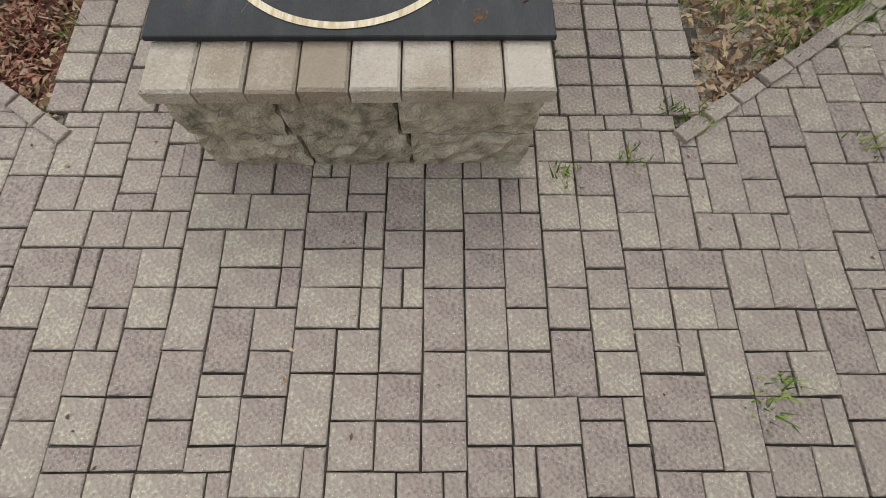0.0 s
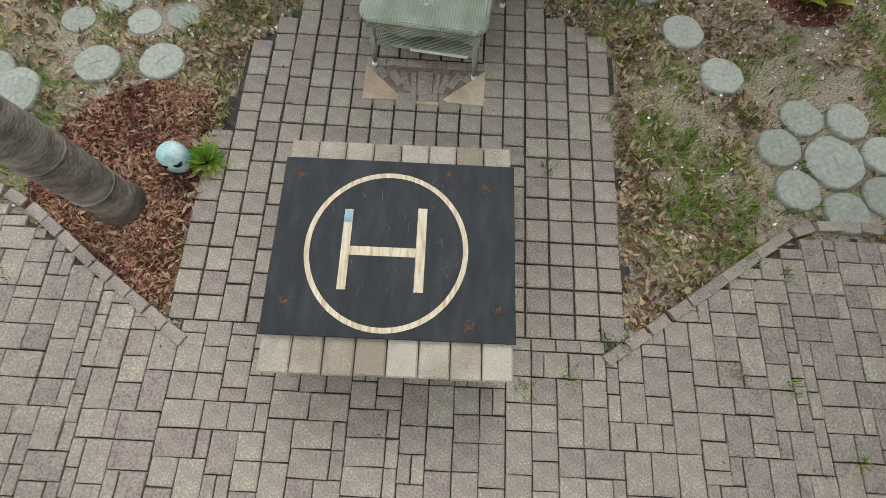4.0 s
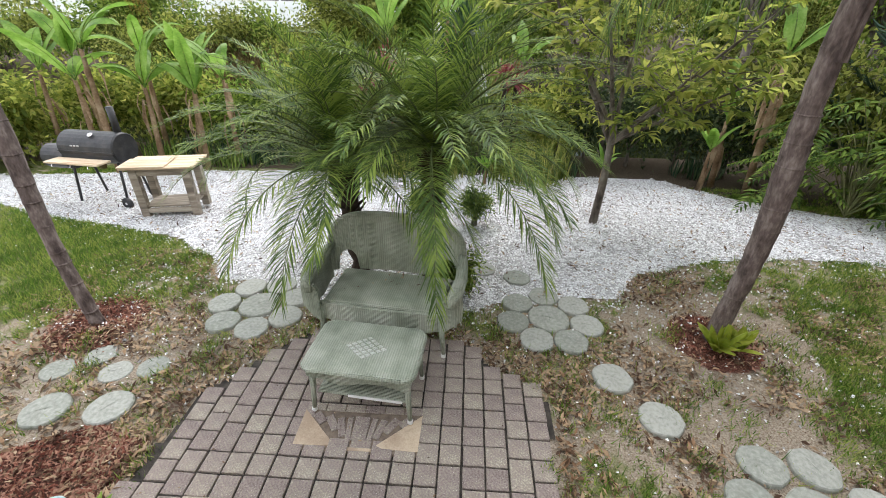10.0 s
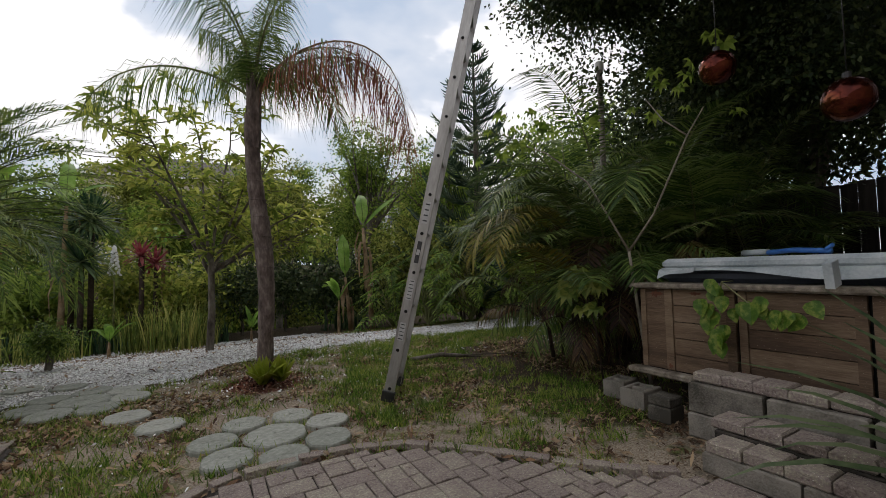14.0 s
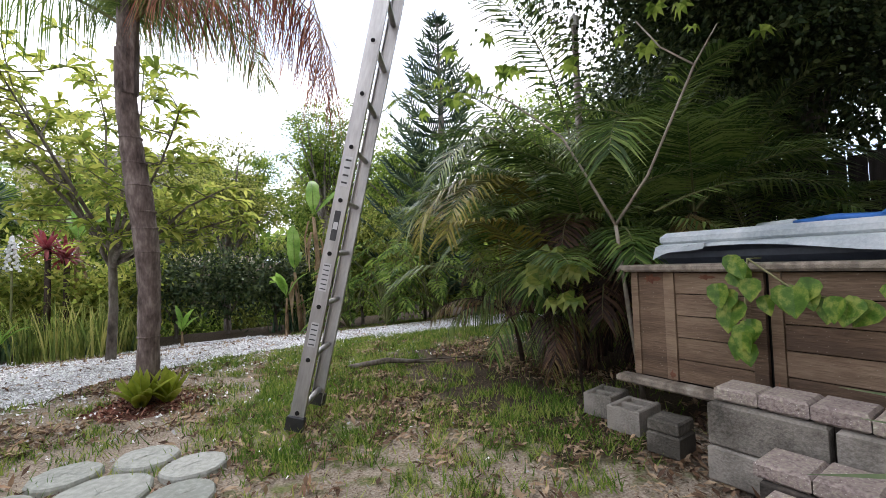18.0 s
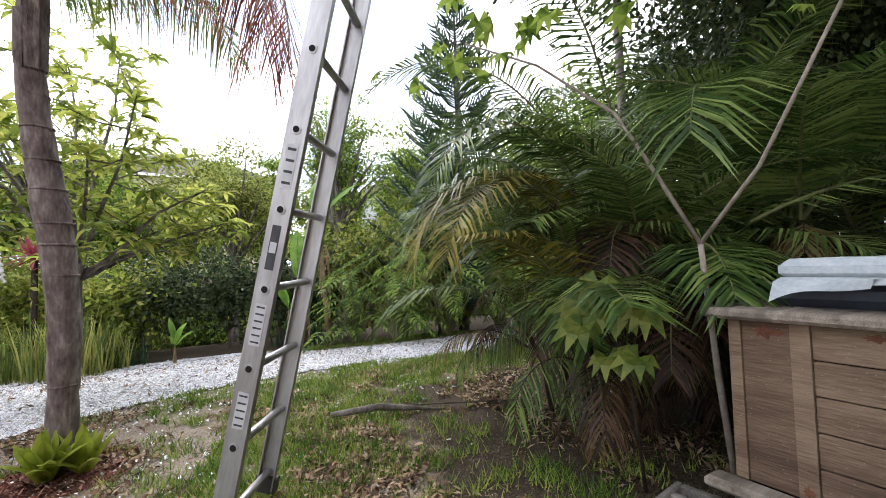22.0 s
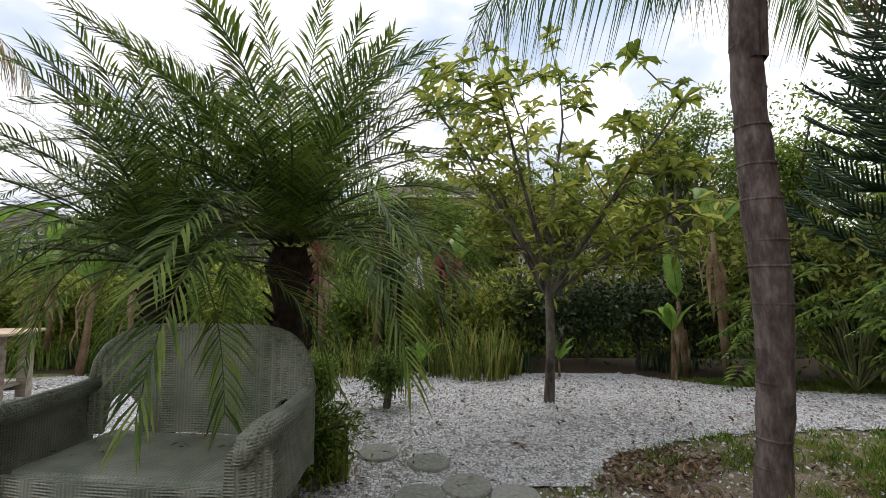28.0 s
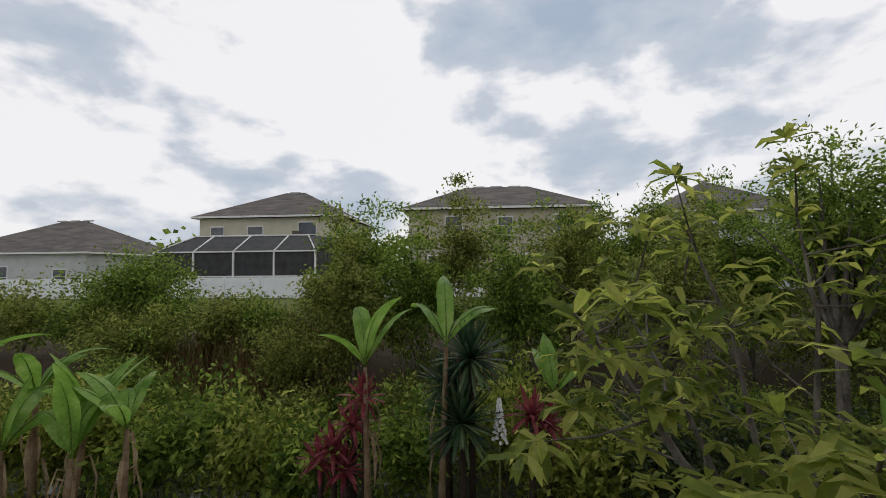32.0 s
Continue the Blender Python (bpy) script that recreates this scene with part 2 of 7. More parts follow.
def gravel_material():
    """Broken marble chips: each cell its own grey to white, dark between, with relief."""
    m = material("gravel_bed", ((0.5, 0.5, 0.5), (0.8, 0.8, 0.8)), 2.5, 0.85, 0, 60)
    n, l = m.node_tree.nodes, m.node_tree.links
    b = n["Principled BSDF"]
    tc = n.new("ShaderNodeTexCoord")
    cells = n.new("ShaderNodeTexVoronoi")
    cells.inputs["Scale"].default_value = 34.0
    rim = n.new("ShaderNodeTexVoronoi")
    rim.feature = "DISTANCE_TO_EDGE"
    rim.inputs["Scale"].default_value = 34.0
    patch = n.new("ShaderNodeTexNoise")
    patch.inputs["Scale"].default_value, patch.inputs["Detail"].default_value = 1.6, 6.0
    for node in (cells, rim, patch):
        l.new(tc.outputs["Object"], node.inputs["Vector"])
    tone = n.new("ShaderNodeSeparateColor")
    l.new(cells.outputs["Color"], tone.inputs[0])
    ramp = n.new("ShaderNodeValToRGB")
    e = ramp.color_ramp.elements
    e[0].position, e[0].color = 0.0, (0.22, 0.21, 0.2, 1)
    e[1].position, e[1].color = 0.6, (0.76, 0.76, 0.77, 1)
    add = n.new("ShaderNodeMath")
    add.operation = "MULTIPLY_ADD"
    add.inputs[1].default_value = 0.75
    l.new(tone.outputs[0], add.inputs[0])
    sub = n.new("ShaderNodeMath")
    sub.operation, sub.inputs[1].default_value = "SUBTRACT", 0.36
    l.new(patch.outputs["Fac"], sub.inputs[0])
    l.new(sub.outputs[0], add.inputs[2])
    l.new(add.outputs[0], ramp.inputs["Fac"])
    gap = n.new("ShaderNodeMapRange")
    gap.inputs["From Min"].default_value, gap.inputs["From Max"].default_value = 0.0, 0.09
    l.new(rim.outputs["Distance"], gap.inputs["Value"])
    mix = n.new("ShaderNodeMix")
    mix.data_type = "RGBA"
    mix.inputs["A"].default_value = (0.1, 0.095, 0.09, 1)
    l.new(gap.outputs[0], mix.inputs["Factor"])
    l.new(ramp.outputs[0], mix.inputs["B"])
    l.new(mix.outputs["Result"], b.inputs["Base Color"])
    bp = n.new("ShaderNodeBump")
    bp.inputs["Strength"].default_value, bp.inputs["Distance"].default_value = 1.0, 0.02
    l.new(rim.outputs["Distance"], bp.inputs["Height"])
    l.new(bp.outputs[0], b.inputs["Normal"])
    return m


M_GROUND = ground_material()
PAVER_COLS = ((0.16, 0.124, 0.114), (0.232, 0.185, 0.167), (0.27, 0.224, 0.194), (0.3, 0.258, 0.21), (0.4, 0.365, 0.285))
M_PAVER = material("paver", PAVER_COLS, 11, 0.85, 0.9, 80, "object", spots=(100, 0.12, (0.62, 0.58, 0.52)), vary=0.08, big=0.42, grain=0.8)
M_PAVER_JOINED = material("paver_field", PAVER_COLS, 11, 0.85, 0.9, 80, "island", spots=(100, 0.12, (0.62, 0.58, 0.52)), vary=0.08, big=0.42, grain=0.8)
M_CAP = material("cap_paver", ((0.2464, 0.1997, 0.1505), (0.3168, 0.2677, 0.215), (0.396, 0.3485, 0.2924)), 5, 0.85, 0.8, 100, "object", vary=0.24, grain=0.6, spots=(150, 0.14, (0.6, 0.57, 0.5)))
M_BLOCK = material("wall_block", ((0.16, 0.145, 0.11), (0.33, 0.295, 0.23), (0.46, 0.42, 0.34)), 14, 0.95, 1.0, 90, "object", vary=0.08)
M_CINDER = material("concrete_block", ((0.0574, 0.0515, 0.0414), (0.1558, 0.1404, 0.1184), (0.2624, 0.2379, 0.2035)), 5, 0.9, 0.6, 90, "object")
M_STEP = material("stepping_stone", ((0.24, 0.25, 0.215), (0.31, 0.32, 0.28), (0.39, 0.39, 0.35)), 5, 0.9, 0.4, 90, "object", vary=0.15)
M_SAND = material("joint_sand", ((0.022, 0.02, 0.017), (0.075, 0.063, 0.052)), 20, 0.95, 0.4, 120)
M_PLY = material("black_plywood", ((0.011, 0.012, 0.014), (0.017, 0.018, 0.021), (0.03, 0.031, 0.034)), 4, 0.6, 0.25, 45, stretch=(3, 1, 1), spec=0.3)
M_WOODMARK = material("bare_pine", ((0.4, 0.29, 0.17), (0.53, 0.44, 0.31), (0.6, 0.54, 0.43)), 9, 0.6, 0.3, 60, stretch=(8, 1, 1))
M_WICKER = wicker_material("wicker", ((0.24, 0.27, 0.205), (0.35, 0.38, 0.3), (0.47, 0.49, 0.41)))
M_WICKER_PALE = wicker_material("pale_wicker", ((0.42, 0.44, 0.38), (0.54, 0.56, 0.5), (0.64, 0.65, 0.6)))
M_WHITE = material("white_plastic", ((0.7, 0.7, 0.68), (0.8, 0.8, 0.78)), 12, 0.5, 0.1)
M_TRUNK = material("palm_trunk", ((0.1, 0.085, 0.07), (0.2, 0.175, 0.15), (0.31, 0.28, 0.245)), 7, 0.95, 0.9, 45, stretch=(1, 1, 2.5))
M_TRUNK_RED = material("palm_trunk_brown", ((0.062, 0.045, 0.041), (0.14, 0.107, 0.096), (0.26, 0.215, 0.196)), 10, 0.85, 0.8, 45, stretch=(1.7, 1.7, 0.6), big=1.05, grain=0.4)
M_DARKTRUNK = material("fibrous_trunk", ((0.02, 0.014, 0.01), (0.06, 0.04, 0.03)), 20, 0.95, 1.0, 60)
M_BARK = material("bark", ((0.05, 0.04, 0.032), (0.13, 0.11, 0.09), (0.22, 0.2, 0.17)), 9, 0.95, 1.0, 50, stretch=(1, 1, 0.4))
M_TWIG = material("pale_bark", ((0.17, 0.14, 0.11), (0.32, 0.28, 0.23)), 20, 0.9, 0.4, 60)


def leaf_material(name, cols, rough=0.55, glow=0.4, vary=0.3, scale=3.0):
    return material(name, cols, scale, rough, 0, scale * 10, "island", glow=glow, spec=0.22, vary=vary)


M_PYGMY = leaf_material("dark_frond", ((0.0516, 0.0966, 0.0187), (0.129, 0.2013, 0.0375), (0.2504, 0.3301, 0.0644)), 0.45, 0.35)
M_QUEEN = leaf_material("palm_frond", ((0.0624, 0.1148, 0.0231), (0.1259, 0.1962, 0.04), (0.2395, 0.3086, 0.0757)))
M_DEADFROND = leaf_material("dead_frond", ((0.13, 0.0403, 0.0231), (0.273, 0.0896, 0.0473), (0.429, 0.1904, 0.105)))
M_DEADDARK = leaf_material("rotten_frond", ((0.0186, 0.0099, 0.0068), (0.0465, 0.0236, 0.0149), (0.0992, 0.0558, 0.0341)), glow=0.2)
M_GOLDFROND = leaf_material("yellowing_frond", ((0.25, 0.15, 0.03), (0.4, 0.27, 0.06), (0.3, 0.28, 0.08)))
M_ARECA = leaf_material("areca_frond", ((0.0365, 0.0729, 0.0158), (0.0912, 0.1519, 0.0328), (0.2066, 0.2734, 0.0729)), 0.42, 0.32)
M_ARECA_GOLD = leaf_material("yellow_areca_frond", ((0.1, 0.085, 0.014), (0.2, 0.17, 0.026), (0.3, 0.26, 0.05)), 0.5, 0.3)
M_LOQUAT = leaf_material("broad_leaf", ((0.121, 0.1646, 0.0271), (0.2517, 0.3049, 0.0503), (0.4259, 0.4356, 0.1016)), 0.55, 0.68)
M_BUSH = leaf_material("bush_leaf", ((0.0702, 0.1217, 0.0204), (0.1651, 0.2509, 0.0364), (0.3164, 0.4108, 0.0762)), 0.55, 0.6)
M_BUSH_OLIVE = leaf_material("olive_leaf", ((0.0928, 0.1151, 0.0214), (0.2066, 0.2401, 0.0461), (0.3728, 0.3952, 0.094)), 0.55, 0.52)
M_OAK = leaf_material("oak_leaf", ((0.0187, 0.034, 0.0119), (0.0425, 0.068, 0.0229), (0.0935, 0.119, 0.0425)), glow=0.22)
M_PINE = leaf_material("pine_needle", ((0.0286, 0.0585, 0.0364), (0.065, 0.1105, 0.0624), (0.117, 0.1625, 0.0845)), glow=0.1)
M_CASTOR = leaf_material("castor_leaf", ((0.05, 0.09, 0.014), (0.1, 0.15, 0.024), (0.2, 0.22, 0.045)), 0.4, 0.4, 0.25, 14)
M_BANANA = leaf_material("banana_leaf", ((0.095, 0.2, 0.025), (0.19, 0.34, 0.05), (0.31, 0.45, 0.11)), 0.4, 0.52, 0.2)
M_DRY = leaf_material("dry_leaf", ((0.12, 0.075, 0.04), (0.26, 0.175, 0.1), (0.42, 0.32, 0.21)), 0.8)
M_LITTER = leaf_material("leaf_litter", ((0.07, 0.04, 0.025), (0.19, 0.12, 0.07), (0.38, 0.28, 0.18)), 0.85, 0.05)
M_REED = leaf_material("reed", ((0.1, 0.14, 0.03), (0.25, 0.29, 0.07), (0.46, 0.43, 0.14)), 0.55, 0.52)
M_DRYREED = leaf_material("dry_reed", ((0.1, 0.06, 0.025), (0.22, 0.14, 0.06), (0.2, 0.19, 0.07)))
M_CORDY = leaf_material("red_leaf", ((0.07, 0.012, 0.016), (0.18, 0.028, 0.04), (0.3, 0.08, 0.08)), 0.4)
M_YUCCA = leaf_material("yucca_leaf", ((0.02, 0.05, 0.025), (0.05, 0.1, 0.045), (0.12, 0.17, 0.08)), 0.4)
M_SPIKY = leaf_material("sword_leaf", ((0.035, 0.06, 0.03), (0.08, 0.12, 0.055), (0.16, 0.2, 0.1)), 0.4)
M_BROM = leaf_material("bromeliad_leaf", ((0.12, 0.18, 0.02), (0.26, 0.32, 0.035), (0.4, 0.42, 0.07)), 0.35, 0.35)
M_VINE = leaf_material("variegated_leaf", ((0.045, 0.1, 0.012), (0.085, 0.17, 0.02), (0.26, 0.31, 0.06)), 0.35, 0.3, 0.2, 26)
M_GRASS = leaf_material("grass_blade", ((0.0655, 0.1315, 0.0154), (0.1502, 0.2624, 0.0327), (0.3424, 0.382, 0.0916)), 0.6, 0.3)
M_LITTER_ORANGE = leaf_material("fallen_leaf", ((0.1, 0.055, 0.03), (0.25, 0.145, 0.08), (0.44, 0.31, 0.19)), 0.75, 0.1)
M_MULCH = leaf_material("bark_chip", ((0.05, 0.018, 0.012), (0.19, 0.06, 0.038), (0.36, 0.2, 0.14)), 0.9, 0.0)
M_STONE = leaf_material("white_stone", ((0.34, 0.33, 0.32), (0.6, 0.6, 0.59), (0.84, 0.84, 0.83)), 0.8, 0.0, 0.4)
M_GRAVEL = gravel_material()
M_ALU = material("aluminium", ((0.306, 0.2975, 0.289), (0.391, 0.3825, 0.374), (0.493, 0.4845, 0.476)), 12, 0.45, 0.15, 90, metal=0.75, stretch=(1, 1, 0.2), spec=0.5)
M_BLACK = material("black_paint", ((0.012, 0.012, 0.013), (0.022, 0.022, 0.024), (0.045, 0.04, 0.038)), 9, 0.45, 0.2, 60, spec=0.45)
M_CEDAR = material("cedar_board", ((0.08, 0.05, 0.032), (0.15, 0.098, 0.062), (0.235, 0.165, 0.108)), 4, 0.75, 0.5, 70, "object", stretch=(1, 0.22, 2.0), vary=0.12, big=0.9, grain=0.42, spots=(60, 0.09, (0.34, 0.29, 0.23)))
M_OLDWOOD = material("weathered_wood", ((0.14, 0.115, 0.09), (0.25, 0.21, 0.165), (0.38, 0.34, 0.28)), 5, 0.85, 0.5, 50, "object", stretch=(0.3, 4, 4), vary=0.12)
M_NEWWOOD = material("plywood_top", ((0.42, 0.3, 0.19), (0.58, 0.45, 0.31), (0.68, 0.57, 0.43)), 4, 0.75, 0.3, 40, stretch=(0.5, 5, 1))
M_COVER = material("vinyl_cover", ((0.28, 0.32, 0.34), (0.4, 0.44, 0.46), (0.52, 0.55, 0.56)), 5, 0.6, 0.25, 70)
M_SHELL = material("dark_shell", ((0.03, 0.036, 0.05), (0.055, 0.065, 0.085)), 8, 0.5, 0.1)
M_BLUE = material("blue_plastic", ((0.03, 0.12, 0.4), (0.06, 0.2, 0.55)), 12, 0.45, 0.1)
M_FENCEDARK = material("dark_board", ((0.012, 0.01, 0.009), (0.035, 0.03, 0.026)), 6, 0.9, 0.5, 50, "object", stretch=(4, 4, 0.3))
M_VINYL = material("white_vinyl", ((0.72, 0.73, 0.75), (0.82, 0.83, 0.84)), 1.5, 0.5, 0.05)
M_STUCCO = material("cream_stucco", ((0.52, 0.48, 0.36), (0.6, 0.56, 0.43)), 1.2, 0.9, 0.3, 40)
M_STUCCO_TAN = material("tan_stucco", ((0.42, 0.37, 0.29), (0.5, 0.45, 0.36)), 1.2, 0.9, 0.3, 40)
M_STUCCO_GREY = material("grey_stucco", ((0.42, 0.43, 0.42), (0.52, 0.53, 0.52)), 1.2, 0.9, 0.3, 40)
M_SHINGLE = material("shingle", ((0.075, 0.066, 0.06), (0.115, 0.1, 0.09), (0.16, 0.14, 0.125)), 0.7, 0.95, 0.5, 9, stretch=(1, 1, 6))
M_TRIM = material("white_trim", ((0.68, 0.67, 0.64), (0.78, 0.77, 0.74)), 3, 0.6, 0.1)
M_PANE = material("window_glass", ((0.05, 0.055, 0.06), (0.09, 0.1, 0.11)), 1.5, 0.08, 0, spec=0.6)
M_SCREEN = material("dark_screen", ((0.035, 0.035, 0.036), (0.065, 0.064, 0.063)), 2, 0.8, 0.1)
M_BRICKRED = material("red_brick", ((0.16, 0.06, 0.045), (0.28, 0.12, 0.09), (0.36, 0.2, 0.16)), 8, 0.9, 0.5, 60, "object")
M_SKULL = material("painted_ceramic", ((0.17, 0.361, 0.38), (0.3825, 0.532, 0.55), (0.629, 0.7125, 0.73)), 14, 0.45, 0.25, 60)
M_COPPER = material("copper_glass", ((0.0385, 0.0066, 0.0055), (0.0935, 0.0176, 0.0099), (0.165, 0.055, 0.022)), 9, 0.12, 0, metal=0.85, spec=0.6)
M_STEEL = material("polished_tube", ((0.6, 0.6, 0.6), (0.72, 0.72, 0.72)), 9, 0.2, 0, metal=1.0)
M_FLAG = material("sandstone", ((0.36, 0.27, 0.19), (0.48, 0.38, 0.27), (0.56, 0.46, 0.34)), 5, 0.9, 0.5, 90, "object")
M_MOTIF = material("motif_bed", ((0.13, 0.1, 0.075), (0.22, 0.17, 0.13)), 20, 0.95, 0.5, 90)
M_TAPE = material("blue_tape", ((0.16, 0.26, 0.36), (0.3, 0.38, 0.42)), 20, 0.6, 0)
M_SCUFF = material("scuffed_paint", ((0.07, 0.07, 0.072), (0.16, 0.16, 0.165)), 30, 0.8, 0)
M_STAIN = material("stained_cedar", ((0.085, 0.03, 0.017), (0.15, 0.06, 0.033), (0.19, 0.1, 0.06)), 14, 0.8, 0.4, 70)
M_RUST = material("rust", ((0.05, 0.025, 0.015), (0.14, 0.065, 0.03)), 60, 0.9, 0.3)
M_PHILO = leaf_material("glossy_leaf", ((0.0595, 0.1125, 0.0212), (0.1323, 0.2183, 0.0397), (0.2645, 0.3571, 0.0727)), 0.4, 0.52)
M_LABEL = material("label_dark", ((0.03, 0.03, 0.032), (0.06, 0.06, 0.062)), 20, 0.5, 0)
M_LABEL_LIGHT = material("label_silver", ((0.42, 0.42, 0.42), (0.52, 0.52, 0.52)), 20, 0.5, 0)
M_HOLE = material("dark_void", ((0.008, 0.008, 0.008), (0.015, 0.014, 0.013)), 8, 0.95, 0)


def water_material():
    m = material("pond_water", ((0.01, 0.012, 0.008), (0.02, 0.022, 0.014)), 0.6, 0.06, 0, spec=0.5)
    n, l = m.node_tree.nodes, m.node_tree.links
    w = n.new("ShaderNodeTexNoise")
    w.inputs["Scale"].default_value = 6
    bp = n.new("ShaderNodeBump")
    bp.inputs["Strength"].default_value, bp.inputs["Distance"].default_value = 0.08, 0.05
    l.new(w.outputs["Fac"], bp.inputs["Height"])
    l.new(bp.outputs[0], n["Principled BSDF"].inputs["Normal"])
    return m


M_WATER = water_material()


# ---- mesh helpers ----
class Geo:
    """Collects vertices and faces of one mesh."""

    def __init__(self):
        self.v, self.f, self.smooth = [], [], False

    def add(self, verts, faces):
        k = len(self.v)
        self.v.extend(verts)
        self.f.extend([tuple(i + k for i in face) for face in faces])

    def box(self, lo, hi, m=None, bevel=0.004):
        (x0, y0, z0), (x1, y1, z1) = lo, hi
        b = min(bevel, (x1 - x0) / 3, (y1 - y0) / 3, (z1 - z0) / 3)
        pts = []
        for z, q in ((z0, b), (z0 + b, 0), (z1 - b, 0), (z1, b)):
            pts += [(x0 + q, y0 + q, z), (x1 - q, y0 + q, z), (x1 - q, y1 - q, z), (x0 + q, y1 - q, z)]
        fs = [(3, 2, 1, 0), (12, 13, 14, 15)]
        for r in range(3):
            for i in range(4):
                j = (i + 1) % 4
                fs.append((r * 4 + i, r * 4 + j, r * 4 + 4 + j, r * 4 + 4 + i))
        if m is not None:
            pts = [tuple(m @ Vector(p)) for p in pts]
        self.add(pts, fs)
        return self

    def tube(self, pts, radii, n=8, cap=True, flat=1.0):
        pts = [Vector(p) for p in pts]
        if not hasattr(radii, "__len__"):
            radii = [radii] * len(pts)
        k = len(self.v)
        side = None
        for i, p in enumerate(pts):
            t = (pts[min(i + 1, len(pts) - 1)] - pts[max(i - 1, 0)]).normalized()
            if side is None:
                side = t.cross(Vector((0, 0, 1)) if abs(t.z) < 0.9 else Vector((1, 0, 0))).normalized()
            side = (side - t * side.dot(t)).normalized()
            up = t.cross(side)
            for j in range(n):
                a = 2 * math.pi * j / n
                self.v.append(tuple(p + side * math.cos(a) * radii[i] + up * math.sin(a) * radii[i] * flat))
        for i in range(len(pts) - 1):
            for j in range(n):
                a, b = k + i * n + j, k + i * n + (j + 1) % n
                self.f.append((a, b, b + n, a + n))
        if cap:
            self.f.append(tuple(range(k + n - 1, k - 1, -1)))
            self.f.append(tuple(range(k + (len(pts) - 1) * n, k + len(pts) * n)))
        self.smooth = True
        return self

    def ribbon(self, pts, widths, side, fold=0.0):
        """A blade along pts; side is the way across it; fold lifts the edges."""
        k = len(self.v)
        for i, p in enumerate(pts):
            t = pts[min(i + 1, len(pts) - 1)] - pts[max(i - 1, 0)]
            s = (side - t * (side.dot(t) / max(t.length_squared, 1e-9))).normalized()
            up = s.cross(t).normalized()
            w = widths[i]
            if fold:
                self.v += [tuple(p - s * w + up * w * fold), tuple(p), tuple(p + s * w + up * w * fold)]
            else:
                self.v += [tuple(p - s * w), tuple(p + s * w)]
        c = 3 if fold else 2
        for i in range(len(pts) - 1):
            for j in range(c - 1):
                a = k + i * c + j
                self.f.append((a, a + 1, a + c + 1, a + c))
        return self

    def lathe(self, profile, n=16, centre=(0, 0, 0), m=None):
        k = len(self.v)
        for r, z in profile:
            for j in range(n):
                a = 2 * math.pi * j / n
                p = Vector((centre[0] + r * math.cos(a), centre[1] + r * math.sin(a), centre[2] + z))
                self.v.append(tuple(m @ p if m is not None else p))
        for i in range(len(profile) - 1):
            for j in range(n):
                a, b = k + i * n + j, k + i * n + (j + 1) % n
                self.f.append((a, b, b + n, a + n))
        self.f.append(tuple(range(k + n - 1, k - 1, -1)))
        self.f.append(tuple(range(k + (len(profile) - 1) * n, k + len(profile) * n)))
        return self

    def mesh(self, name, mat):
        me = bpy.data.meshes.new(name)
        me.from_pydata(self.v, [], self.f)
        me.materials.append(mat)
        if self.smooth:
            me.polygons.foreach_set("use_smooth", [True] * len(me.polygons))
        me.update()
        return me


def part(name, geo, mat, parent=None, label=""):
    ob = new(name, geo if isinstance(geo, bpy.types.Mesh) else geo.mesh(name, mat))
    if parent is not None:
        ob.parent = parent
    return tagged(ob, label)


def thing(name, at, label, category, turn=0.0, group="", kind=""):
    ob = new(name)
    ob.empty_display_size = 0.1
    ob.matrix_world = pose(*at, 0, 0, turn)
    return tagged(ob, label, category, group, kind)


def quads_mesh(name, verts, mat, per=4):
    """A mesh of loose faces, given as an array of shape (faces, per, 3)."""
    verts = np.asarray(verts, dtype=np.float32)
    n = len(verts)
    me = bpy.data.meshes.new(name)
    me.vertices.add(n * per)
    me.vertices.foreach_set("co", verts.reshape(-1))
    me.loops.add(n * per)
    me.loops.foreach_set("vertex_index", np.arange(n * per, dtype=np.int32))
    me.polygons.add(n)
    me.polygons.foreach_set("loop_start", np.arange(0, n * per, per, dtype=np.int32))
    me.polygons.foreach_set("loop_total", np.full(n, per, dtype=np.int32))
    me.materials.append(mat)
    me.update(calc_edges=True)
    return me


def leaf_quads(rng, pos, size, droop=0.3, width=0.5, out=None):
    """Kite-shaped leaves at pos, in loose random directions that lean outwards and down."""
    n = len(pos)
    d = rng.normal(size=(n, 3))
    if out is not None:
        d = d * 0.8 + out
    d[:, 2] -= droop
    d /= np.linalg.norm(d, axis=1, keepdims=True) + 1e-9
    r = rng.normal(size=(n, 3))
    s = np.cross(d, r)
    s /= np.linalg.norm(s, axis=1, keepdims=True) + 1e-9
    u = np.cross(s, d)
    L = (size * rng.uniform(0.65, 1.3, n))[:, None]
    w = L * width * 0.5
    q = np.stack([pos, pos + d * L * 0.45 + s * w + u * L * 0.08, pos + d * L - u * L * 0.05, pos + d * L * 0.45 - s * w + u * L * 0.08], axis=1)
    return q


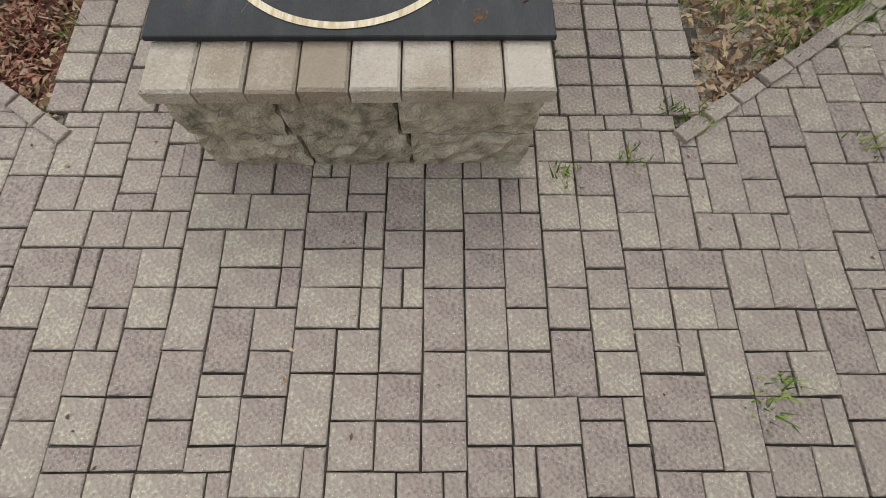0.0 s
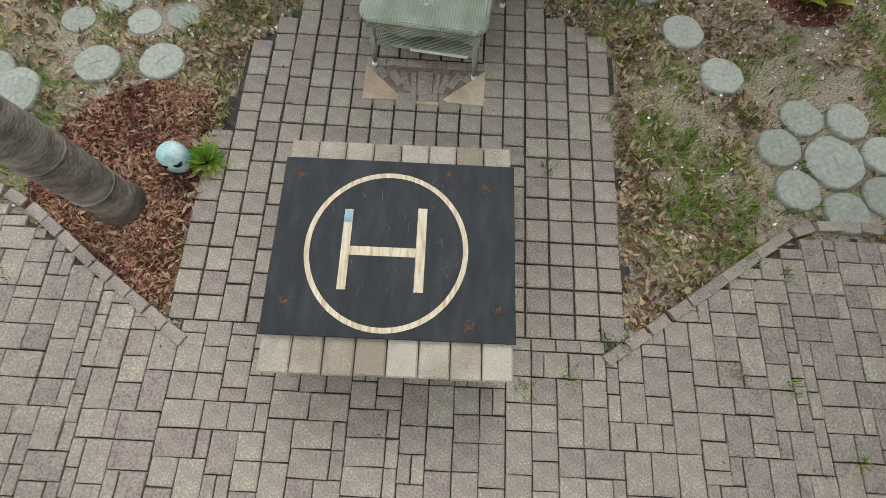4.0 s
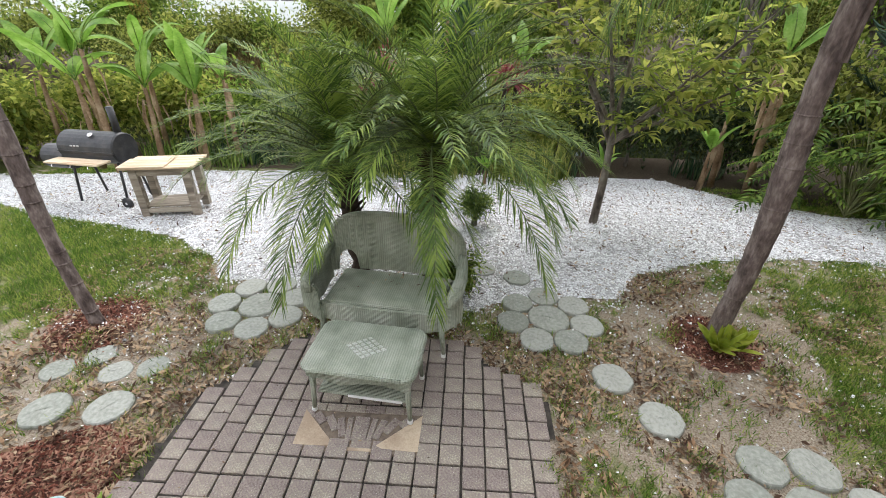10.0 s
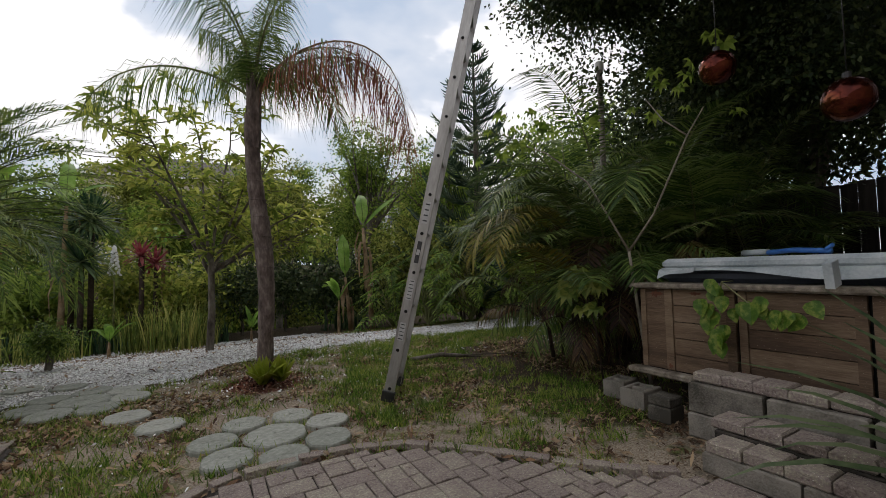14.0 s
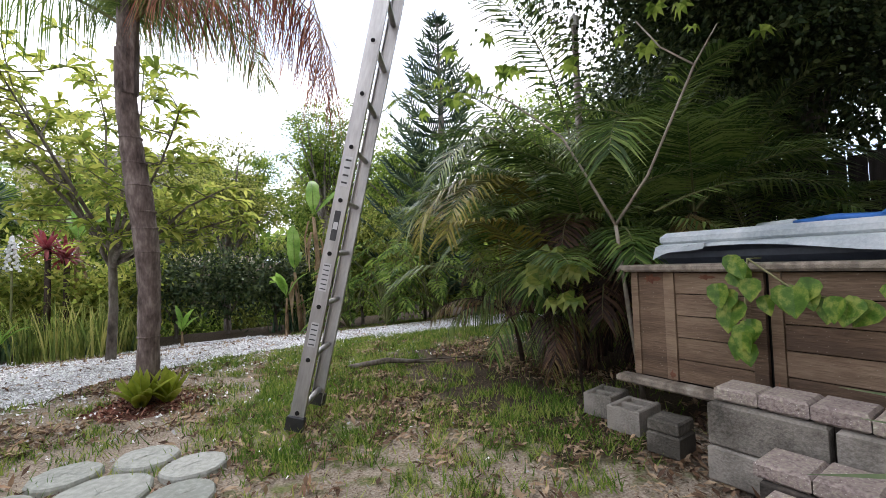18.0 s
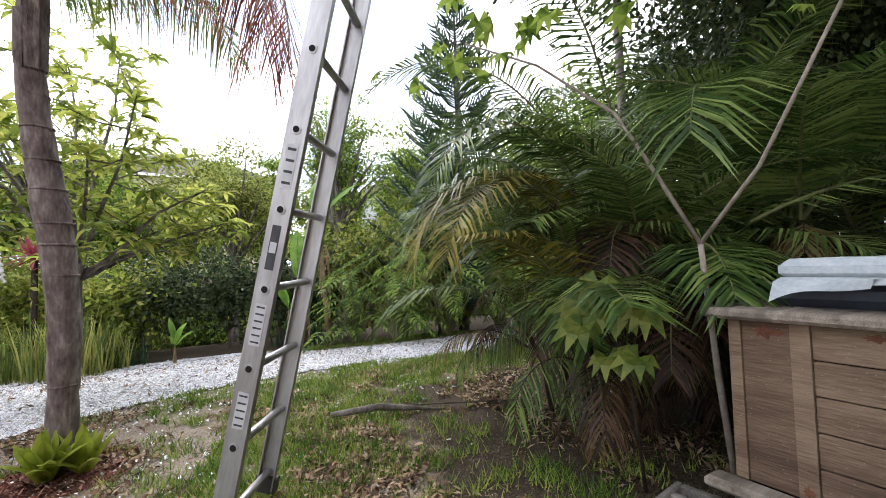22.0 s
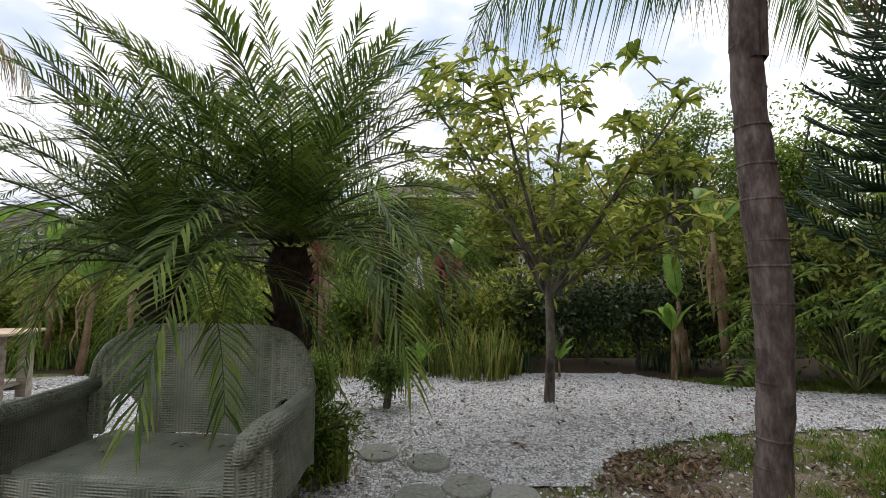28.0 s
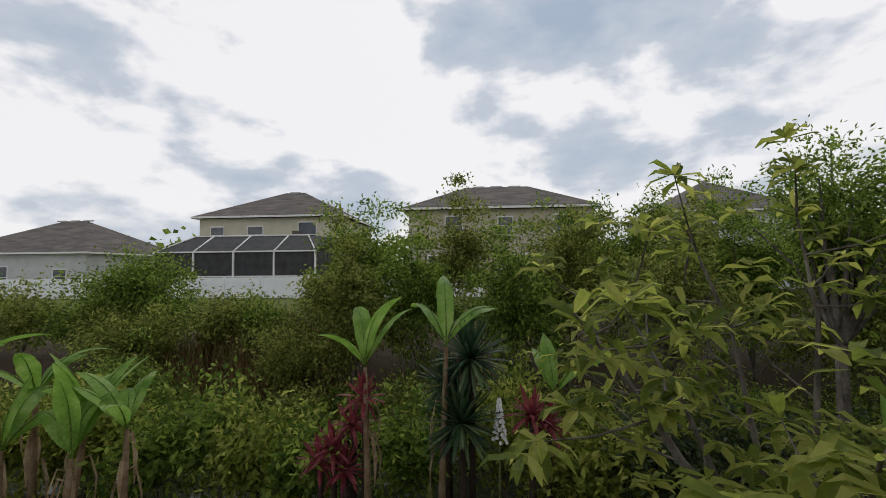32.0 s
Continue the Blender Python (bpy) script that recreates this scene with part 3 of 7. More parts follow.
def clump_points(rng, centre, radii, clumps, per, spread=0.3, shell=0.55):
    """Leaf places in uneven clumps over an uneven ball; also the clump centres."""
    d = rng.normal(size=(clumps, 3))
    d /= np.linalg.norm(d, axis=1, keepdims=True)
    rad = rng.uniform(shell, 1.0, clumps) * (0.75 + 0.35 * np.sin(d[:, 0] * 5 + d[:, 2] * 4 + rng.uniform(0, 6)))
    cs = np.array(centre) + d * rad[:, None] * np.array(radii)
    sp = spread * rng.uniform(0.6, 1.4, clumps)
    pts = np.repeat(cs, per, axis=0) + rng.normal(size=(clumps * per, 3)) * np.repeat(sp, per)[:, None] * np.array((1, 1, 0.7))
    outs = np.repeat(d, per, axis=0)
    return pts, cs, outs


# ---- lie of the land ----
def smooth(a, b, x):
    t = min(1.0, max(0.0, (x - a) / (b - a)))
    return t * t * (3 - 2 * t)


def land(x, y):
    """Height of the ground: flat by the patio, falling past the gravel to the pond, rising to the houses."""
    z = -0.02 - 0.33 * smooth(3.9, 7.4, y) - 1.0 * smooth(8.9, 10.2, y) + 1.7 * smooth(12.8, 16.5, y) + 1.1 * smooth(17, 27, y)
    return z


def inside(poly, x, y):
    c = False
    j = len(poly) - 1
    for i in range(len(poly)):
        (xi, yi), (xj, yj) = poly[i], poly[j]
        if (yi > y) != (yj > y) and x < (xj - xi) * (y - yi) / (yj - yi) + xi:
            c = not c
        j = i
    return c


PATH_POLY = [(-1.23, -0.36), (-1.23, 0.0), (-1.2, 0.6), (-1.15, 1.0), (-1.13, 1.48), (-0.97, 1.66), (-0.88, 1.83), (-0.72, 2.02), (-0.56, 2.18), (-0.2, 2.24), (0.5, 2.22), (0.84, 2.12), (0.97, 1.9), (1.1, 1.8), (1.26, 1.7), (1.4, 1.57), (1.37, 1.22), (1.34, 0.57), (1.32, 0.0), (1.31, -0.36)]
FIELD_POLY = [(-6.5, -6), (-6.5, 0.36), (-2.75, 0.3), (-2.36, 0.28), (-1.14, -0.42), (-1.14, -0.36), (1.22, -0.36), (1.22, -0.4), (2.4, 0.3), (2.78, 0.36), (3.12, 0.31), (3.38, 0.2), (3.6, 0.0), (3.84, -0.28), (4.02, -0.53), (4.22, -0.74), (4.46, -0.9), (4.5, -6)]
GRAVEL_POLY = [(-9.5, 5.9), (-7.6, 5.2), (-6.2, 4.72), (-4.7, 4.22), (-3.6, 4.0), (-2.7, 3.72), (-2.1, 3.4), (-1.78, 2.98), (-1.05, 2.88), (-0.7, 2.72), (-0.5, 2.5), (0.85, 2.6), (1.1, 2.74), (1.8, 2.86), (2.2, 2.92), (2.6, 3.36), (3.6, 3.75), (4.6, 3.86), (5.4, 3.82), (6.4, 3.62), (8.0, 3.3), (9.5, 3.1), (9.5, 4.4), (8.2, 5.2), (6.3, 5.5), (5.4, 6.3), (4.9, 6.9), (4.6, 7.4), (3.2, 7.45), (1.0, 7.4), (-2.0, 7.3), (-4.2, 7.1), (-7.5, 6.3), (-9.5, 6.8)]
MULCH_POLY = [(-1.25, -0.36), (-2.2, 0.24), (-2.3, 0.55), (-2.05, 0.98), (-1.65, 1.2), (-1.24, 1.08)]


def soil_map(x, y):
    """Turf and bark shares at a place."""
    if y > 12:
        return 0.8, 0.0
    n = noise.noise((x * 1.1, y * 1.1, 0.3)) * 0.6 + noise.noise((x * 3.5, y * 3.5, 3)) * 0.4
    left = smooth(1.6, 2.6, y) * smooth(-1.4, -2.2, x)
    right = smooth(2.6, 3.6, x) * smooth(-1.0, -0.2, y)
    t = max(0.34, left * 0.74, right * 0.58)
    if x > 5.2 and y < 2.6:
        t *= 0.45
    elif x > 3.9 and y < 1.2:
        t *= 0.75
    t = t + n * 0.55
    if math.hypot(x - 2.9, y - 2.3) < 0.75 or math.hypot(x - 2.5, y - 1.35) < 0.6:
        t -= 0.45
    b = 0.0
    if inside(MULCH_POLY, x, y):
        b = 1.0
    for cx, cy, r in ((-2.45, 2.2, 0.42), (2.9, 2.35, 0.4), (-4.0, 2.0, 0.6)):
        b = max(b, 1.0 - smooth(r * 0.75, r * 1.1, math.hypot(x - cx, y - cy)))
    return max(0.0, min(1.0, t)), b


def axis_values(lo, hi, step, far):
    a = list(np.arange(lo, hi + 1e-6, step))
    left, s, v = [], step, lo
    while v > -far:
        s *= 1.35
        v -= s
        left.append(v)
    right, s, v = [], step, hi
    while v < far:
        s *= 1.35
        v += s
        right.append(v)
    return left[::-1] + a + right


gx, gy = axis_values(-8, 9, 0.11, 900), axis_values(-3, 14, 0.11, 900)
g = Geo()
g.v = [(x, y, land(x, y) + (0.012 * noise.noise((x * 3, y * 3, 0)) - 0.006 if abs(x) < 12 and -1 < y < 12 else 0)) for y in gy for x in gx]
nx = len(gx)
g.f = [(j * nx + i, j * nx + i + 1, (j + 1) * nx + i + 1, (j + 1) * nx + i) for j in range(len(gy) - 1) for i in range(nx - 1)]
g.smooth = True
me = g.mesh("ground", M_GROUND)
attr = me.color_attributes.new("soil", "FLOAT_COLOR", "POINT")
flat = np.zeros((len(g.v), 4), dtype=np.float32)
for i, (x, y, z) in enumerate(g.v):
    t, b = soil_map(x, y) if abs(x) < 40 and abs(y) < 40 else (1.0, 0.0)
    # third channel paints shade into the soil by the tub and past the gravel
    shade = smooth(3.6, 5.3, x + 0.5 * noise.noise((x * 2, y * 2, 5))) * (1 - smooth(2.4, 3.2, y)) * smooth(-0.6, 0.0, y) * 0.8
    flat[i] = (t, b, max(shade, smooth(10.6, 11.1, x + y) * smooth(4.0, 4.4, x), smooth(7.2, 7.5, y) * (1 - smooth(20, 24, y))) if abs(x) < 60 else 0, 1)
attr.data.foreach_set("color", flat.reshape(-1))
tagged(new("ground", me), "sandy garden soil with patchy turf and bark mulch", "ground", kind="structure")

# pond
g = Geo().box((-60, 8.6, -1.4), (60, 16.2, -0.86))
tagged(new("water", g.mesh("water", M_WATER)), "still dark pond water below the bank", "pond", kind="structure")


def sheet(name, poly, z, mat, label, category):
    """A flat bed that follows the land, cut from a fine grid by its outline."""
    bm = bmesh.new()
    step = 0.05
    xs = [p[0] for p in poly]
    ys = [p[1] for p in poly]
    cells = {}
    for i in range(int((max(xs) - min(xs)) / step) + 1):
        for j in range(int((max(ys) - min(ys)) / step) + 1):
            x, y = min(xs) + i * step, min(ys) + j * step
            if inside(poly, x + step / 2 + 0.1 * noise.noise((x * 2, y * 2, 5)), y + step / 2 + 0.1 * noise.noise((x * 2, y * 2, 9))):
                q = []
                for dx, dy in ((0, 0), (1, 0), (1, 1), (0, 1)):
                    k = (i + dx, j + dy)
                    if k not in cells:
                        px, py = min(xs) + k[0] * step, min(ys) + k[1] * step
                        cells[k] = bm.verts.new((px, py, land(px, py) + z + 0.008 * noise.noise((px * 4, py * 4, 0))))
                    q.append(cells[k])
                bm.faces.new(q)
    for f in bm.faces:
        f.smooth = True
    me = bpy.data.meshes.new(name)
    bm.to_mesh(me)
    bm.free()
    me.materials.append(mat)
    return tagged(new(name, me), label, category, kind="structure")


sheet("gravel_bed", GRAVEL_POLY, 0.01, M_GRAVEL, "bed of white marble chips", "gravel")
rng = np.random.default_rng(5)
pts = []
while len(pts) < 26000:
    x, y = rng.uniform(-9, 9), rng.uniform(2.5, 7.5)
    e = 0.18 * noise.noise((x * 1.5, y * 1.5, 2))
    if inside(GRAVEL_POLY, x + e, y + e) and rng.random() < 1.15 - 0.11 * y:
        pts.append((x, y, land(x, y) + 0.015))
# chips kicked out over the soil
for k in range(60000):
    x, y = rng.uniform(-5, 9), rng.uniform(0.6, 4.2)
    e, q = rng.exponential(0.22), rng.uniform(0, 6.283)
    x2, y2 = x + e * math.cos(q), y + e * math.sin(q)
    if inside(GRAVEL_POLY, x2, y2) and not inside(GRAVEL_POLY, x, y) and not inside(PATH_POLY, x, y):
        pts.append((x, y, land(x, y) + 0.006))
    elif k < 9000 and y > 1.2 + rng.random() * 2 and x > -3 and not inside(PATH_POLY, x, y) and noise.noise((x * 2, y * 2, 12)) > 0.0:
        pts.append((x, y, land(x, y) + 0.004))
pts = np.array(pts)
s = rng.uniform(0.008, 0.02, len(pts))[:, None]
a = rng.uniform(0, math.pi, len(pts))
ca, sa, o = np.cos(a)[:, None], np.sin(a)[:, None], np.zeros((len(pts), 1))
ex = np.hstack([ca, sa, o]) * s
ey = np.hstack([-sa, ca, o]) * s * 0.7
ez = np.hstack([o, o, o + 1]) * s * 0.7
jit = lambda: rng.normal(size=(len(pts), 3)) * s * 0.15
p0, p1, p2, p3 = pts + ex + jit(), pts + ey + jit(), pts - ex + jit(), pts - ey + jit()
top = pts + ez + jit()
tris = np.concatenate([np.stack([p0, p1, top], 1), np.stack([p1, p2, top], 1), np.stack([p2, p3, top], 1), np.stack([p3, p0, top], 1)])
tagged(new("white_stones", quads_mesh("white_stones", tris, M_STONE, 3)), "loose white marble chips", "gravel", kind="stuff")


# ---- landing pad on its low block wall ----
def chipped_block(lo, hi, seed, rough=0.016):
    """A split-face block: one closed shell with broken, uneven sides."""
    g = Geo()
    (x0, y0, z0), (x1, y1, z1) = lo, hi
    nx, ny, nz = max(3, int((x1 - x0) / 0.03)), max(3, int((y1 - y0) / 0.03)), 6
    ring = [(x0 + (x1 - x0) * i / nx, y0, 0, -1) for i in range(nx)] + [(x1, y0 + (y1 - y0) * i / ny, 1, 0) for i in range(ny)]
    ring += [(x1 - (x1 - x0) * i / nx, y1, 0, 1) for i in range(nx)] + [(x0, y1 - (y1 - y0) * i / ny, -1, 0) for i in range(ny)]
    n = len(ring)
    for k in range(nz + 1):
        w = k / nz
        z = z0 + (z1 - z0) * w
        for i, (x, y, ax, ay) in enumerate(ring):
            e = rough * (noise.noise((x * 17 + seed, y * 17, z * 22)) + 0.6 * noise.noise((x * 45, y * 45 + seed, z * 50)))
            e += 0.008 * math.sin(math.pi * w) - 0.006
            g.v.append((x + ax * e, y + ay * e, z))
    for k in range(nz):
        for i in range(n):
            a, b = k * n + i, k * n + (i + 1) % n
            g.f.append((a, b, b + n, a + n))
    g.f.append(tuple(range(nz * n, nz * n + n)))
    g.f.append(tuple(range(n - 1, -1, -1)))
    return g


rng = random.Random(3)
plinth = thing("block_plinth", (0.033, -0.03, 0), "low plinth of split-face blocks with tan paver caps", "plinth", turn=0.8)
plinth.scale = (0.925, 0.965, 0.965)
for course in range(2):
    z0, z1 = course * 0.193 + 0.002, course * 0.193 + 0.189
    for side, (y0, y1) in enumerate(((-0.575, -0.36), (0.36, 0.575))):
        cuts = [-0.6, -0.225, 0.16, 0.6] if course == side else [-0.6, -0.25, 0.13, 0.6]
        for i in range(3):
            part("block", chipped_block((cuts[i] + 0.005, y0, z0), (cuts[i + 1] - 0.005, y1, z1), rng.uniform(0, 90)), M_BLOCK, plinth)
    for x0, x1 in ((-0.6, -0.38), (0.38, 0.6)):
        for y0, y1 in ((-0.355, 0.0), (0.005, 0.355)):
            part("block", chipped_block((x0, y0, z0), (x1, y1, z1), rng.uniform(0, 90)), M_BLOCK, plinth)
for row in range(2):
    y0, y1 = ((-0.6, -0.385), (0.385, 0.6))[row]
    for i in range(8):
        x = -0.612 + i * 0.153
        part("cap_paver", Geo().box((x + 0.003, y0 + rng.uniform(-.004, .004), 0.386), (x + 0.15, y1, 0.448 + rng.uniform(-.003, .003)), bevel=0.008), M_CAP, plinth)

board = thing("landing_board", (0.035, -0.01, 0.4365), "black painted plywood landing board with a bare-wood ring and letter", "board", turn=0.7)
board.scale = (0.945, 0.965, 1)
part("panel", Geo().box((-0.605, -0.452, 0), (0.605, 0.46, 0.019), bevel=0.003), M_PLY, board)
g = Geo()
RX, RY = -0.038, -0.02
for i in range(96):
    a0, a1 = 2 * math.pi * i / 96, 2 * math.pi * (i + 1) / 96
    R1, R0, zt = 0.408, 0.382, 0.0215
    g.add([(RX + R0 * math.cos(a0), RY + R0 * math.sin(a0), zt), (RX + R1 * math.cos(a0), RY + R1 * math.sin(a0), zt), (RX + R1 * math.cos(a1), RY + R1 * math.sin(a1), zt), (RX + R0 * math.cos(a1), RY + R0 * math.sin(a1), zt)], [(0, 1, 2, 3)])
part("ring", g, M_WOODMARK, board, "ring of bare pine")
g = Geo()
for lo, hi in (((-0.265, -0.23), (-0.222, 0.18)), ((0.108, -0.23), (0.155, 0.2)), ((-0.222, -0.058), (0.108, -0.012))):
    g.box((*lo, 0.016), (*hi, 0.0215), bevel=0.0005)
part("letter", g, M_WOODMARK, board, "bare pine letter H")
part("tape_strip", Geo().box((-0.264, 0.11, 0.0218), (-0.223, 0.179, 0.0226), bevel=0.0002), M_TAPE, board, "faded blue tape on the letter")
bw = random.Random(77)
for i, (x, y) in enumerate(((0.26, 0.4), (0.52, -0.3), (-0.5, -0.3), (0.45, 0.33), (-0.52, 0.36), (0.38, -0.38))):
    part("rust_spot", Geo().lathe([(0.012, 0), (0.01, 0.0006)], 9, (x, y, 0.0192)), M_RUST, board, "rusty screw stain")
    for k in range(7):
        ang = bw.uniform(0, 6.28)
        q = bw.uniform(0.012, 0.03)
        part("rust_streak", Geo().box((-0.009, -0.0025, 0), (0.009, 0.0025, 0.0005), m=pose(x + q * math.cos(ang), y + q * math.sin(ang), 0.0192, 0, 0, bw.uniform(0, 180))), M_RUST, board)
for k in range(34):
    q = bw.uniform(0.006, 0.03)
    part("scuff", Geo().box((-q, -0.0007, 0), (q, 0.0007, 0.0003), m=pose(bw.uniform(-.36, .36), bw.uniform(-.36, .36), 0.0193, 0, 0, bw.gauss(85, 25))), M_SCUFF, board, "pale scratch")

# ---- stepping stones ----
stone_mesh = []
for k in range(4):
    rr = random.Random(k)
    g = Geo()
    n = 20
    rad = [1 + rr.uniform(-.04, .04) for _ in range(n)]
    for f, z in ((1.0, -0.03), (1.0, 0.008), (0.95, 0.018), (0.55, 0.02), (0.0, 0.02)):
        for j in range(n):
            a = 2 * math.pi * j / n
            g.v.append((f * rad[j] * math.cos(a), f * rad[j] * math.sin(a), z + (rr.uniform(-.002, .002) if f < .9 else 0)))
    for i in range(4):
        for j in range(n):
            a, b = i * n + j, i * n + (j + 1) % n
            g.f.append((a, b, b + n, a + n))
    stone_mesh.append(g.mesh("stepping_stone", M_STEP))
stone_rng = random.Random(8)
STONES = []


def stone(x, y, r, label="round grey concrete stepping stone in the soil", group="stepping stones", sunk=0.0):
    ob = new("stepping_stone", stone_mesh[stone_rng.randrange(4)])
    ob.matrix_world = pose(x, y, land(x, y) + 0.01 + sunk, stone_rng.uniform(-1.5, 1.5), stone_rng.uniform(-1.5, 1.5), stone_rng.uniform(0, 360)) @ Matrix.Diagonal((r, r, 1, 1))
    tagged(ob, label, "stepping stone", group)
    STONES.append((x, y, r))


def flower_of_stones(cx, cy, turn, group, r=0.175, pr=0.132, d=0.322, count=7):
    stone(cx, cy, r, "large round concrete stone amid a ring of smaller ones", group)
    for i in range(count):
        a = radians(turn + 360 / count * i)
        stone(cx + d * math.cos(a), cy + d * math.sin(a), pr, "small round concrete stone of a flower pattern", group)


flower_of_stones(2.765, 0.865, 12, "flower of stones by the ladder", r=0.19, pr=0.14, d=0.355)
flower_of_stones(1.525, 2.545, 38, "flower of stones beside the loveseat", r=0.185, pr=0.145, d=0.335)
flower_of_stones(-1.15, 2.545, 25, "flower of stones by the lawn", r=0.185, pr=0.145, d=0.34)
flower_of_stones(-2.77, 0.79, 40, "flower of stones by the mulch", r=0.18, pr=0.14, d=0.33)
for x, y in ((1.895, 1.85), (2.12, 1.49), (-1.67, 1.33), (-2.08, 1.28), (-2.74, 1.18), (-2.54, 1.06)):
    stone(x, y, 0.148)
for x, y in ((-1.63, 1.73), (-1.88, 1.66), (-2.33, 1.65), (-2.12, 1.82)):
    stone(x, y, 0.115, "concrete stepping stone half buried in sand", "stepping stones", -0.022)
# stones sunk in the gravel
for x, y in ((0.95, 3.35), (1.3, 3.2), (0.6, 3.6)):
    stone(x, y, 0.14, "round stone half sunk in white chips", "stones in the gravel")


# ---- wicker furniture ----
def wicker_leg(g, x, y, z1, splay=0.02):
    sx, sy = (1 if x > 0 else -1) * splay, (1 if y > 0 else -1) * splay
    g.tube([(x + sx, y + sy, 0.03), (x + sx * .4, y + sy * .4, z1 * 0.5), (x, y, z1)], [0.016, 0.021, 0.026], 8)


def foot_cap(x, y, splay=0.02):
    sx, sy = (1 if x > 0 else -1) * splay, (1 if y > 0 else -1) * splay
    return Geo().lathe([(0.012, 0), (0.021, 0.006), (0.021, 0.03), (0.016, 0.036)], 10, (x + sx, y + sy, 0))


def woven_panel(g, outline, z_of, thick):
    """A curved woven wall along a plan line, from z0 to z1 at each point, with thickness."""
    k = len(g.v)
    n = len(outline)
    rows = 7
    for layer in (0, 1):
        for i, (x, y) in enumerate(outline):
            a = outline[max(i - 1, 0)]
            b = outline[min(i + 1, n - 1)]
            t = Vector((b[0] - a[0], b[1] - a[1], 0)).normalized()
            nr = Vector((-t.y, t.x, 0)) * (thick if layer else 0)
            z0, z1 = z_of(i / (n - 1))
            for j in range(rows):
                g.v.append((x + nr.x, y + nr.y, z0 + (z1 - z0) * j / (rows - 1)))
    m = n * rows
    for i in range(n - 1):
        for j in range(rows - 1):
            a = k + i * rows + j
            g.f.append((a, a + 1, a + rows + 1, a + rows))
            g.f.append((a + m, a + rows + m, a + rows + 1 + m, a + 1 + m))
    for i in range(n - 1):
        a = k + i * rows
        g.f.append((a, a + rows, a + rows + m, a + m))
        b = a + rows - 1
        g.f.append((b, b + m, b + rows + m, b + rows))
    for i in (0, n - 1):
        for j in range(rows - 1):
            a = k + i * rows + j
            g.f.append((a, a + m, a + m + 1, a + 1))
    g.smooth = False
    return g


def wicker_seat(name, at, turn, w, label, category, back=0.92):
    """A woven settee or armchair: it looks along -y; w is its width over the seat."""
    t = thing(name, at, label, category, turn)
    h = w / 2
    zs = 0.4
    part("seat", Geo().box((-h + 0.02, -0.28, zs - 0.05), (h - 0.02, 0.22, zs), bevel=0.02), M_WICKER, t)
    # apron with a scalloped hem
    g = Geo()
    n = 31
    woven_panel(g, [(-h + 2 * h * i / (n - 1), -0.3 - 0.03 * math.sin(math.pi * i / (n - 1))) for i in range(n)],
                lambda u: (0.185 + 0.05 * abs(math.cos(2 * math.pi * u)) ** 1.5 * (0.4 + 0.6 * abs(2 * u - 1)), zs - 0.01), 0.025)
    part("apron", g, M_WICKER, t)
    # wide back with round shoulders; its wings arch over an opening beside the seat
    g = Geo()
    n = 61
    W = h + 0.09
    line = [(-W + 2 * W * i / (n - 1), 0.22 + 0.05 * math.cos(math.pi * (i / (n - 1) - 0.5)) - 0.05 * abs(2 * i / (n - 1) - 1) ** 4) for i in range(n)]
    inner = (h - 0.14) / W

    def back_top(u):
        e = abs(2 * u - 1)
        top = 0.64 + (back - 0.64) * (1 - min(1, e) ** 5) ** 0.5
        low = zs - 0.02
        if e > inner and e < 0.9:
            low = 0.45 + 0.13 * math.sin(math.pi * (e - inner) / (0.9 - inner)) ** 0.5
        return (low, max(low + 0.05, top))

    woven_panel(g, line, back_top, 0.035)
    part("backrest", g, M_WICKER, t)
    rim = [(x, y + 0.018, back_top(i / (n - 1))[1]) for i, (x, y) in enumerate(line)]
    part("rim", Geo().tube(rim, 0.024, 8), M_WICKER, t, "rolled wicker rim")
    for sgn in (-1, 1):
        # arm: a broad roll from the back's wing to a rounded front panel
        g = Geo()
        arm = [(sgn * (h + 0.07), 0.22, 0.64), (sgn * (h + 0.09), 0.08, 0.615), (sgn * (h + 0.1), -0.1, 0.6), (sgn * (h + 0.09), -0.26, 0.595), (sgn * (h + 0.07), -0.325, 0.57), (sgn * (h + 0.05), -0.34, 0.5)]
        g.tube(arm, [0.035, 0.042, 0.05, 0.054, 0.048, 0.03], 10)
        g.smooth = True
        part("arm", g, M_WICKER, t)
        g = Geo()
        m = 11
        lo_x, hi_x = h - 0.02, h + 0.14
        woven_panel(g, [(sgn * (lo_x + (hi_x - lo_x) * i / (m - 1)), -0.32 + 0.06 * (i / (m - 1)) ** 2) for i in range(m)],
                    lambda u: (0.23 + 0.1 * u, 0.5 + 0.085 * math.sin(math.pi * u) ** 0.6), 0.025)
        part("front_panel", g, M_WICKER, t)
        g = Geo()
        woven_panel(g, [(sgn * (h + 0.1), -0.28 + 0.5 * i / 12) for i in range(13)], lambda u: (0.27 + 0.02 * math.sin(9 * u), 0.58 + 0.03 * u), 0.02)
        part("side_panel", g, M_WICKER, t)
    for x in (-h + 0.02, h - 0.02):
        for y in (-0.3, 0.22):
            g = Geo()
            wicker_leg(g, x, y, 0.36, 0.03)
            leg = part("leg", g, M_WICKER, t)
            part("foot_cap", foot_cap(x, y, 0.03), M_WHITE, leg, "white plastic foot cap")
    return t


wicker_seat("loveseat", (0.13, 2.36, 0), -6.5, 1.0, "sage-green wicker loveseat with a camel back and rolled arms", "loveseat")
